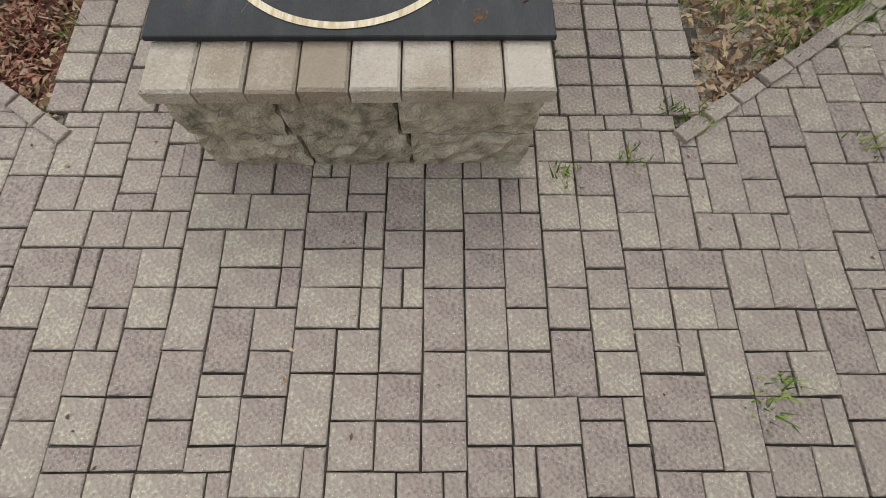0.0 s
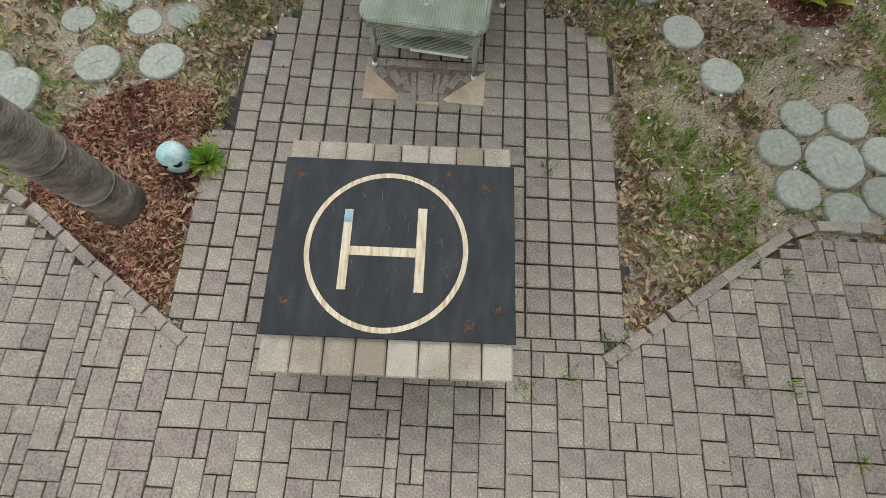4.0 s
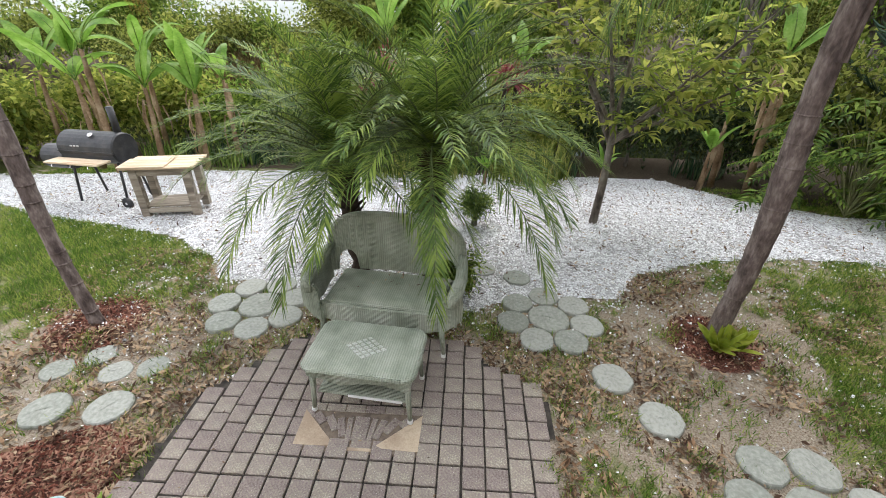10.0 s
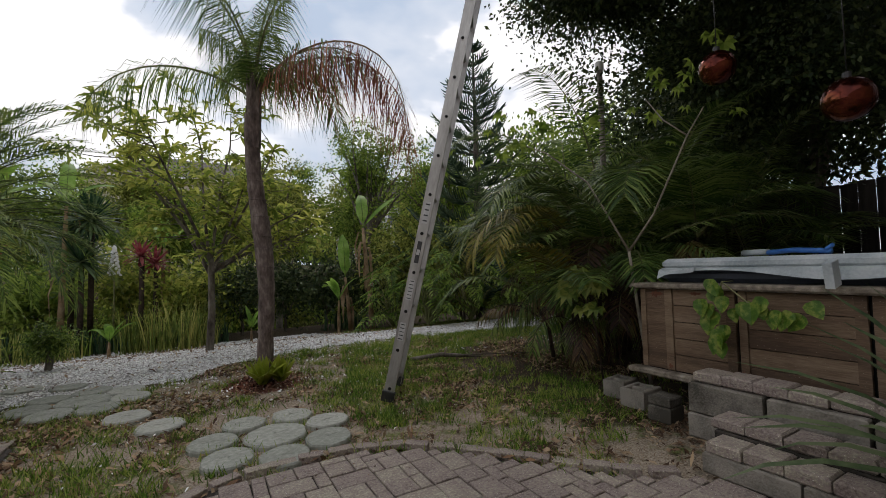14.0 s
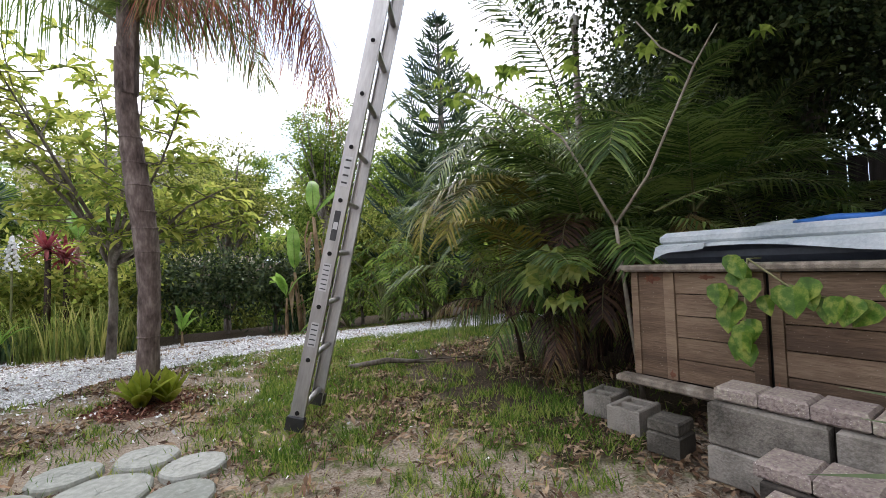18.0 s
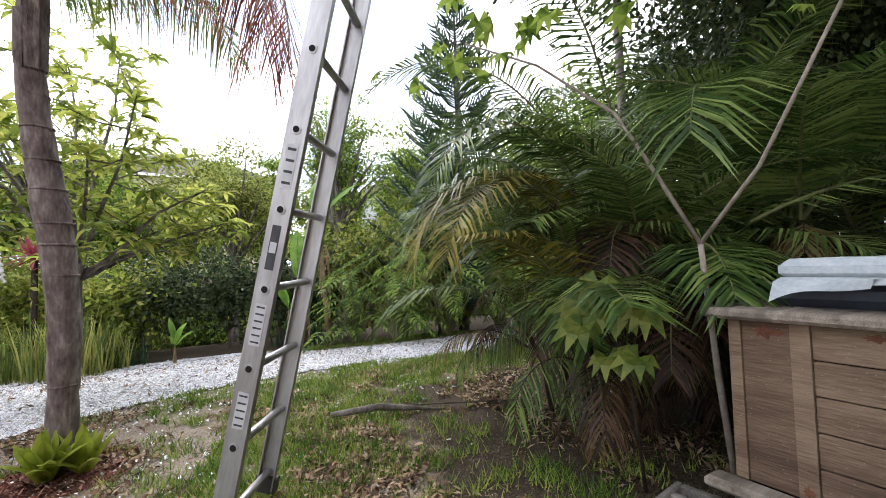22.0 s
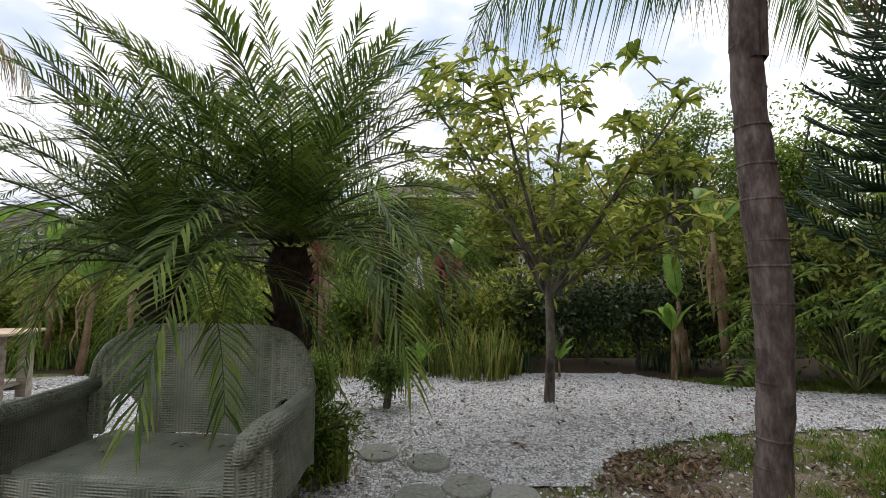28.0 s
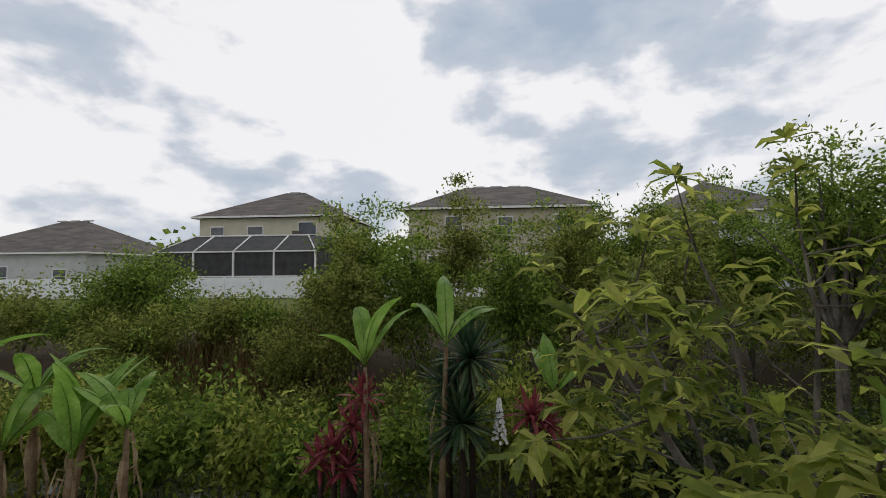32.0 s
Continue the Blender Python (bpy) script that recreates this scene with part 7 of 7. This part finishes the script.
# ---- houses across the pond ----
def hip_roof(x0, x1, y0, y1, z, rise, over=0.45):
    x0, x1, y0, y1 = x0 - over, x1 + over, y0 - over, y1 + over
    w, d = x1 - x0, y1 - y0
    r = min(w, d) / 2
    if w >= d:
        a, b = (x0 + r, (y0 + y1) / 2), (x1 - r, (y0 + y1) / 2)
    else:
        a, b = ((x0 + x1) / 2, y0 + r), ((x0 + x1) / 2, y1 - r)
    g = Geo()
    g.add([(x0, y0, z), (x1, y0, z), (x1, y1, z), (x0, y1, z), (*a, z + rise), (*b, z + rise)],
          [(0, 1, 5, 4), (1, 2, 5), (2, 3, 4, 5), (3, 0, 4)] if w >= d else [(0, 1, 4), (1, 2, 5, 4), (2, 3, 5), (3, 0, 4, 5)])
    g.add([(x0, y0, z), (x1, y0, z), (x1, y1, z), (x0, y1, z)], [(3, 2, 1, 0)])
    return g


def window(parent, x, y, z, w, h, mull=True):
    wd = part("window", Geo().box((x - w / 2 - 0.08, y - 0.06, z - 0.08), (x + w / 2 + 0.08, y - 0.02, z + h + 0.08)), M_TRIM, parent)
    hh = h / 2 if mull else h
    for k in range(2 if mull else 1):
        part("pane", Geo().box((x - w / 2, y - 0.075, z + k * hh + 0.03), (x + w / 2, y - 0.065, z + (k + 1) * hh - 0.03), bevel=0.001), M_PANE, wd)
    part("sill", Geo().box((x - w / 2 - 0.12, y - 0.13, z - 0.14), (x + w / 2 + 0.12, y - 0.062, z - 0.085)), M_TRIM, wd)


def house(x, y, w, d, eave, rise, mat, windows, label, lanai=None, vents=3, turn=0.0):
    t = thing("house", (x, y, land(x, y)), label, "house", turn, "houses across the pond")
    part("wall", Geo().box((-w / 2, 0, -0.5), (w / 2, d, eave), bevel=0.01), mat, t)
    part("roof", hip_roof(-w / 2, w / 2, 0, d, eave + 0.16, rise), M_SHINGLE, t)
    g = Geo()
    o = 0.47
    for lo, hi in (((-w / 2 - o, -o - 0.03, eave), (w / 2 + o, -o, eave + 0.158)), ((-w / 2 - o, d + o, eave), (w / 2 + o, d + o + 0.03, eave + 0.158)),
                   ((-w / 2 - o - 0.03, -o, eave), (-w / 2 - o, d + o, eave + 0.158)), ((w / 2 + o, -o, eave), (w / 2 + o + 0.03, d + o, eave + 0.158))):
        g.box(lo, hi, bevel=0.005)
    g.box((-w / 2 - o, -o, eave + 0.05), (w / 2 + o, -0.001, eave + 0.08), bevel=0.005)
    part("fascia", g, M_TRIM, t, "white fascia and soffit")
    for wx, wz, ww, wh in windows:
        window(t, wx, 0, wz, ww, wh)
    for i in range(vents):
        vx = (i - (vents - 1) / 2) * 1.5
        part("roof_vent", Geo().box((vx - 0.5, d / 2 - 0.12, eave + rise + 0.1), (vx + 0.5, d / 2 + 0.12, eave + rise + 0.22)), M_STUCCO_GREY, t)
    return t


house(-16.95, 37.0, 12.5, 10.6, 6.45, 2.95, M_STUCCO, ((-4.6, 4.3, 1.1, 1.4), (-1.2, 4.3, 1.3, 1.4), (3.4, 3.9, 1.5, 2.1), (-4.0, 1.0, 1.6, 1.6), (3.6, 0.9, 1.8, 1.8)), "two-storey cream stucco house with a hip roof", vents=1)
house(2.5, 33.5, 13.6, 8.4, 6.3, 2.3, M_STUCCO_TAN, ((-3.4, 4.4, 1.2, 1.4), (0.4, 4.4, 1.0, 1.3), (4.6, 4.4, 1.3, 1.4), (-4.2, 0.9, 2.2, 2.0), (1.2, 0.9, 2.4, 2.0)), "two-storey tan stucco house with a hip roof")
house(23.2, 40.0, 11.0, 11.0, 6.6, 3.6, M_STUCCO_GREY, ((-2.4, 4.2, 1.2, 1.4), (2.2, 4.2, 1.2, 1.4), (0, 1, 2, 1.8)), "two-storey pale stucco house partly behind trees", vents=1)
house(-41.5, 37.5, 14.5, 12.0, 3.6, 3.6, M_STUCCO_GREY, ((-4.9, 0.9, 0.8, 1.4), (-2.0, 0.5, 3.2, 2.0), (4.8, 0.9, 1.2, 1.3)), "single-storey pale house with a brown hip roof", vents=3)
house(-60.5, 38.0, 14.5, 12.0, 3.4, 3.6, M_STUCCO_TAN, ((-2.0, 0.9, 2.2, 1.4), (3.5, 0.9, 1.2, 1.3)), "single-storey house with a brown hip roof", vents=1)

# pool cage in front of the cream house
t = thing("pool_cage", (-16.8, 31.5, land(-18, 31.5)), "dark screened pool cage with white framing", "pool cage")
W2, D2, HE, HR = 6.1, 5.4, 3.3, 4.6
part("screen", Geo().box((-W2, 0.05, 0.0), (W2, D2, HE - 0.05), bevel=0.01), M_SCREEN, t, "dark insect screen")
g = Geo()
g.add([(-W2, 0.05, HE), (W2, 0.05, HE), (W2 - 1.5, 2.4, HR), (-W2 + 1.5, 2.4, HR), (W2, D2, HR), (-W2, D2, HR)], [(0, 1, 2, 3), (3, 2, 4, 5), (1, 4, 2), (0, 3, 5)])
part("roof_screen", g, M_SCREEN, t)
for i in range(5):
    x = -W2 + 2 * W2 * i / 4
    part("post", Geo().box((x - 0.06, -0.06, 0), (x + 0.06, 0.045, HE)), M_TRIM, t)
    xr = max(-W2 + 1.5, min(W2 - 1.5, x))
    part("rafter", Geo().tube([(x, 0.0, HE + 0.03), (xr, 2.4, HR + 0.04)], 0.06, 6), M_TRIM, t)
for z in (1.5, HE):
    part("beam", Geo().box((-W2, -0.07, z - 0.05), (W2, 0.04, z + 0.05)), M_TRIM, t)
part("beam", Geo().tube([(-W2 + 1.5, 2.4, HR + 0.04), (W2 - 1.5, 2.4, HR + 0.04)], 0.06, 6), M_TRIM, t)
part("chimney_vent", Geo().box((2.8, 3.5, HR), (3.4, 4.0, HR + 0.5)), M_SHINGLE, t)

# vinyl fence
t = thing("vinyl_fence", (0, 30.0, land(0, 30)), "white vinyl privacy fence behind the houses' lots", "fence", kind="structure")
pm = Geo().box((0, -0.02, 0.05), (2.4, 0.02, 1.45), bevel=0.01).mesh("panel", M_VINYL)
qm = Geo().box((-0.065, -0.065, 0), (0.065, 0.065, 1.55), bevel=0.01).mesh("post", M_VINYL)
for i in range(19):
    x = -47.0 + i * 2.54
    for mesh_, dx, nm in ((pm, 0.07, "panel"), (qm, 0.0, "post")):
        b = new(nm, mesh_)
        b.parent = t
        b.matrix_local = pose(x + dx, 0, 0)
# far woods
wr = np.random.default_rng(600)
P = []
for i in range(130):
    x = wr.uniform(-150, 150)
    y = wr.uniform(52, 75)
    h = wr.uniform(4, 7.5)
    c = (x, y, land(x, y) + h * 0.5)
    p, cs, o = clump_points(wr, c, (3.5, 2.5, h * 0.5), 14, 16, 1.0, 0.3)
    P.append(p)
P = np.concatenate(P)
tagged(new("far_woods", quads_mesh("far_woods", leaf_quads(wr, P, 1.1, 0.2, 0.7), M_BUSH)), "distant trees behind the houses", "woods", kind="stuff")


# ---- unseen wall added behind the patio: closes the garden, cuts light from the south ----
g = Geo().box((-9.0, -5.65, -0.1), (9.5, -5.4, 4.6))
tagged(new("wall_south", g.mesh("wall_south", M_STUCCO_TAN)), "plain tan wall, unseen, added behind the patio to block sky light", "wall", kind="structure")


# ---- grass, litter, mulch ----
rng = np.random.default_rng(11)


def scatter(n, x0, x1, y0, y1, test):
    out = []
    k = 0
    while len(out) < n and k < n * 30:
        k += 1
        x, y = rng.uniform(x0, x1), rng.uniform(y0, y1)
        if test(x, y):
            out.append((x, y, land(x, y)))
    return np.array(out)


def on_soil(x, y):
    if any(math.hypot(x - a, y - b) < r + 0.01 for a, b, r in STONES):
        return False
    return not (inside(PATH_POLY, x, y) or inside(FIELD_POLY, x, y) or inside(GRAVEL_POLY, x, y))


def grassy(x, y):
    if not on_soil(x, y):
        return False
    t, b = soil_map(x, y)
    v = t + 0.35 * noise.noise((x * 5, y * 5, 6)) + 0.3 * noise.noise((x * 13, y * 13, 1))
    return b < 0.3 and rng.random() < 0.03 + smooth(0.42, 0.72, v)


def blades(pts, h, w, mat, name, label):
    n = len(pts)
    a = rng.uniform(0, 6.283, n)
    s = np.stack([np.cos(a), np.sin(a), np.zeros(n)], 1) * w
    lean = rng.normal(size=(n, 3)) * 0.45
    lean[:, 2] = 1
    H = (h * rng.uniform(0.4, 1.3, n))[:, None]
    tip = pts + lean * H
    tris = np.stack([pts - s, pts + s, tip], 1)
    return tagged(new(name, quads_mesh(name, tris, mat, 3)), label, "grass", kind="stuff")


tuft = scatter(420, -3.4, 4.2, -0.6, 2.6, lambda x, y: on_soil(x, y) and not inside(MULCH_POLY, x, y) and noise.noise((x * 1.6, y * 1.6, 4)) > -0.05)
tp = np.repeat(tuft, 30, axis=0) + rng.normal(size=(len(tuft) * 30, 3)) * np.array((0.045, 0.045, 0))
blades(tp, 0.05, 0.0035, M_GRASS, "grass", "sparse grass tufts on the sandy beds")
blades(scatter(100000, -7, 8, -0.4, 7.0, grassy), 0.06, 0.004, M_GRASS, "grass", "patchy lawn grass")
# weeds in the joints
wp = []
for x, y in ((1.28, -0.38), (1.2, -0.33), (1.0, -0.55), (1.35, -1.35), (1.28, -1.42), (1.45, -1.75), (1.5, -1.78), (1.6, -1.72), (1.2, -1.8), (1.9, -0.5), (2.2, -0.55), (2.3, 0.1), (2.5, -0.9), (2.1, -1.5), (-1.28, 0.62), (-2.2, -0.2), (1.3, 1.1), (0.9, 0.7), (0.75, -0.62)):
    for i in range(26):
        wp.append((x + rng.normal() * 0.03, y + rng.normal() * 0.03, 0.0))
blades(np.array(wp), 0.055, 0.004, M_GRASS, "weeds", "small weeds growing in the paver joints")


def flat_bits(pts, size, width, mat, name, label, lift=0.012, tilt=0.35):
    n = len(pts)
    a = rng.uniform(0, 6.283, n)
    d = np.stack([np.cos(a), np.sin(a), rng.normal(size=n) * tilt], 1)
    s = np.stack([-np.sin(a), np.cos(a), rng.normal(size=n) * tilt], 1)
    L = (size * rng.uniform(0.5, 1.4, n))[:, None]
    p = pts + np.array((0, 0, lift))
    q = np.stack([p - d * L * .5, p + s * L * width * .5 + np.array((0, 0, 0.004)), p + d * L * .5, p - s * L * width * .5 + np.array((0, 0, 0.004))], 1)
    return tagged(new(name, quads_mesh(name, q, mat)), label, "leaf litter", kind="stuff")


def littered(x, y):
    if not on_soil(x, y):
        return False
    drift = max(math.exp(-abs(x - 1.42) / 0.12), math.exp(-abs(x + 1.28) / 0.15)) if y < 1.9 else 0.0
    v = noise.noise((x * 1.3, y * 1.3, 7)) + 0.6 * noise.noise((x * 5, y * 5, 2)) + drift * 0.6
    return v > 0.12 + rng.uniform(-.35, .35)


flat_bits(scatter(17000, -3.4, 7.0, -0.9, 3.5, littered), 0.055, 0.34, M_LITTER, "fallen_leaves", "dry brown fallen leaves")
flat_bits(scatter(2600, 2.4, 6.5, -0.9, 3.4, littered), 0.04, 0.4, M_LITTER, "fallen_leaves", "dry leaves in the lawn grass", 0.02, 0.6)
flat_bits(scatter(260, 1.36, 1.68, -0.3, 1.9, on_soil), 0.055, 0.32, M_LITTER_ORANGE, "fallen_leaves", "drift of orange-brown leaves along the path", 0.022, 0.5)
flat_bits(scatter(1300, -3.3, 6.2, -0.9, 3.2, littered), 0.06, 0.3, M_LITTER_ORANGE, "fallen_leaves", "orange-brown lance-shaped fallen leaves", 0.022, 0.45)
flat_bits(scatter(1700, -3.2, 4.4, -0.3, 3.2, lambda x, y: on_soil(x, y) and rng.random() < 0.15 + 0.85 * smooth(0.3, 2.6, y)), 0.02, 0.8, M_STONE, "gravel_chips", "white gravel chips strayed onto the soil", 0.012, 0.5)
flat_bits(scatter(16000, -3.2, 5.2, -0.9, 3.2, on_soil), 0.02, 0.22, M_LITTER, "plant_litter", "fine twigs and leaf crumbs on the soil", 0.008, 0.3)
flat_bits(scatter(650, -2.7, -1.3, -0.45, 1.35, lambda x, y: inside(MULCH_POLY, x, y)), 0.05, 0.25, M_LITTER, "fallen_leaves", "dry leaves and straw over the mulch", 0.02, 0.5)
flat_bits(scatter(9000, -2.7, -1.3, -0.45, 1.35, lambda x, y: inside(MULCH_POLY, x, y)), 0.045, 0.3, M_MULCH, "bark_mulch", "red-brown bark mulch", 0.012, 0.5)
flat_bits(scatter(1900, -3.5, 3.6, 1.7, 3.2, lambda x, y: min(math.hypot(x + 2.45, y - 2.2) * 1.3, math.hypot(x - 2.9, y - 2.35) * 1.6) < 0.5 + rng.normal() * .1), 0.04, 0.3, M_MULCH, "bark_mulch", "red-brown bark mulch round the palms", 0.012, 0.5)
flat_bits(scatter(1500, -4.6, -3.4, 1.5, 2.5, lambda x, y: math.hypot(x + 4.0, y - 2.0) < 0.5 + rng.normal() * .07), 0.04, 0.3, M_MULCH, "bark_mulch", "red-brown bark mulch on the lawn", 0.012, 0.5)
flat_bits(scatter(4200, -6, 8, 2.8, 7, lambda x, y: inside(GRAVEL_POLY, x, y)), 0.045, 0.35, M_LITTER, "fallen_leaves", "dry leaves on the white gravel", 0.045)
flat_bits(np.array([(0.13 + rng.normal() * .22, 2.42 + rng.normal() * .08, 0.395) for i in range(22)]), 0.04, 0.3, M_LITTER, "fallen_leaves", "dead leaves on the loveseat's seat", 0.012)
flat_bits(scatter(260, -1.4, 3.4, -3, 2.2, lambda x, y: inside(PATH_POLY, x, y) or inside(FIELD_POLY, x, y)), 0.022, 0.4, M_LITTER, "fallen_leaves", "small leaf scraps on the pavers", 0.022)

# ---- paving ----
sheet("patio_bed", PATH_POLY, 0.006, M_SAND, "dark sand between the pavers", "paving bed")
sheet("patio_bed", FIELD_POLY, 0.0065, M_SAND, "dark sand between the pavers", "paving bed")
pr = random.Random(21)
paver_meshes = {}


def paver_mesh(w, h):
    k = (round(w, 3), round(h, 3))
    if k not in paver_meshes:
        g = Geo()
        b = 0.0035
        x, y = w / 2 - 0.0031, h / 2 - 0.0031
        for z, q in ((-0.045, 0), (-b, 0), (0, b)):
            g.v += [(-x + q, -y + q, z), (x - q, -y + q, z), (x - q, y - q, z), (-x + q, y - q, z)]
        for r in range(2):
            for i in range(4):
                j = (i + 1) % 4
                g.f.append((r * 4 + i, r * 4 + j, r * 4 + 4 + j, r * 4 + 4 + i))
        g.f.append((8, 9, 10, 11))
        paver_meshes[k] = g.mesh("paver", M_PAVER)
    return paver_meshes[k]


def lay(pieces, parent, near, limit, rest_name, rest_label):
    """Pieces as objects of their own, those past the limit joined into one."""
    pieces = sorted(pieces, key=lambda p: (p[0] - near[0]) ** 2 + (p[1] - near[1]) ** 2)
    rest = Geo()
    for i, (x, y, w, h, a) in enumerate(pieces):
        m = pose(x + pr.uniform(-.002, .002), y + pr.uniform(-.002, .002), 0.002 + pr.uniform(-0.003, 0.003), pr.uniform(-1, 1), pr.uniform(-1, 1), a + pr.uniform(-1.3, 1.3))
        if i < limit:
            ob = new("paver", paver_mesh(w, h))
            ob.parent = parent
            ob.matrix_local = m
        else:
            me = paver_mesh(w, h)
            rest.add([tuple(m @ v.co) for v in me.vertices], [tuple(p.vertices) for p in me.polygons])
    if rest.v:
        tagged(part(rest_name, rest, M_PAVER_JOINED, parent, rest_label), kind="stuff")


# straight courses of squares on the path
walkway = thing("pavement_path", (0, 0, 0), "path of square tan concrete pavers in straight columns", "pavement", kind="structure")
pieces = []
U = 0.1415
for i in range(20):
    x = -1.37 + i * U + U / 2
    y = -0.36
    while y < 2.45:
        h = U if pr.random() < 0.9 or -0.45 < x < 0.55 else U * 1.5
        cx, cy = x * (1 + 0.01 * y), y + h / 2
        motif = -0.3 < cx < 0.48 and 1.13 < cy < 1.43
        if inside(PATH_POLY, cx, cy) and not motif and not (abs(cx - 0.03) < 0.5 and abs(cy + 0.03) < 0.5):
            pieces.append((cx, cy, U * 0.965, h - U * 0.03, 0))
        y += h
lay(pieces, walkway, (0.2, 0.5), 300, "pavers", "more path pavers")
# stone motif under the table
part("motif_bed", Geo().box((-0.33, 1.1, -0.03), (0.505, 1.47, -0.006)), M_MOTIF, walkway, "brown sand bed of the stone motif")


def slab_of(pts):
    g = Geo()
    n = len(pts)
    g.v = [(x, y, -0.02) for x, y in pts] + [(x, y, 0.004) for x, y in pts]
    g.f = [tuple(range(n, 2 * n))] + [(i, (i + 1) % n, n + (i + 1) % n, n + i) for i in range(n)]
    part("flagstone", g, M_FLAG, walkway, "smooth sandstone piece")


slab_of([(-0.313, 1.4), (-0.313, 1.132), (-0.04, 1.136)])
slab_of([(0.49, 1.4), (0.197, 1.14), (0.484, 1.126)])
part("flagstone", Geo().box((-0.03, 1.112, -0.02), (0.19, 1.134, 0.004), bevel=0.003), M_FLAG, walkway)
for x, y, w, h, a in ((0.092, 1.28, 0.1, 0.18, 0), (0.016, 1.275, 0.036, 0.17, 5), (0.168, 1.275, 0.036, 0.17, -5), (-0.036, 1.28, 0.048, 0.15, 16), (0.22, 1.28, 0.048, 0.15, -16), (-0.105, 1.31, 0.055, 0.13, 34), (0.29, 1.31, 0.055, 0.13, -34), (-0.2, 1.345, 0.055, 0.1, 44), (0.385, 1.345, 0.055, 0.1, -44)):
    part("flagstone", Geo().box((-w / 2, -h / 2, -0.02), (w / 2, h / 2, 0.003), m=pose(x, y, 0, 0, 0, a), bevel=0.004), M_PAVER, walkway, "tan paver strip of the fan")
for i in range(6):
    x = -0.312 + i * 0.136
    part("flagstone", Geo().box((x, 1.405, -0.02), (x + 0.13, 1.465, 0.002), bevel=0.004), M_PAVER, walkway)

# mixed sizes on the open patio
patio = thing("pavement_patio", (0, 0, 0), "patio of mixed-size tan and mauve concrete pavers", "pavement", kind="structure")
C = 0.0684
NX, NY = 160, 98
used = np.zeros((NX, NY), dtype=bool)
pieces = []
OX, OY = -6.4, -0.36 - 80 * C
for j in range(NY):
    for i in range(NX):
        if used[i, j]:
            continue
        opts = [(2, 2)] * 6 + [(3, 2)] * 4 + [(2, 3)] * 4 + [(2, 1)] * 1 + [(1, 2)] * 1
        pr.shuffle(opts)
        for w, h in opts + [(2, 1), (1, 2), (1, 1)]:
            if i + w <= NX and j + h <= NY and not used[i:i + w, j:j + h].any():
                x, y = OX + (i + w / 2) * C, OY + (j + h / 2) * C
                corner = [(x + sx * (w / 2 - 0.45) * C, y + sy * (h / 2 - 0.45) * C) for sx in (-1, 1) for sy in (-1, 1)]
                fits = all(inside(FIELD_POLY, *q) for q in corner)
                if fits or (w, h) == (1, 1):
                    used[i:i + w, j:j + h] = True
                    if fits and y > -5.35:
                        pieces.append((x, y, w * C, h * C, 0))
                    break
lay(pieces, patio, (0.4, -1.0), 300, "pavers", "more patio pavers")
# edging bricks
edge = thing("pavement_edging", (0, 0, 0), "row of narrow edging pavers along the beds", "edging", kind="structure")
for line in ([(-1.1, -0.48), (-1.7, -0.08), (-2.17, 0.25), (-2.36, 0.34), (-2.72, 0.36), (-3.4, 0.4)], [(1.18, -0.47), (1.7, -0.11), (2.36, 0.35), (2.55, 0.41), (2.8, 0.42), (3.12, 0.38), (3.38, 0.27), (3.62, 0.06), (3.86, -0.22), (4.04, -0.47), (4.24, -0.67), (4.4, -0.8)]):
    for (ax, ay), (bx, by) in zip(line, line[1:]):
        L = math.hypot(bx - ax, by - ay)
        n = max(1, round(L / 0.142))
        ang = math.degrees(math.atan2(by - ay, bx - ax))
        for i in range(n):
            u = (i + 0.5) / n
            ob = new("edging_paver", paver_mesh(0.14, 0.07))
            ob.parent = edge
            ob.matrix_local = pose(ax + (bx - ax) * u, ay + (by - ay) * u, 0.015 + pr.uniform(-.004, .006), pr.uniform(-2, 2), pr.uniform(-2, 2), ang + pr.uniform(-3, 3))
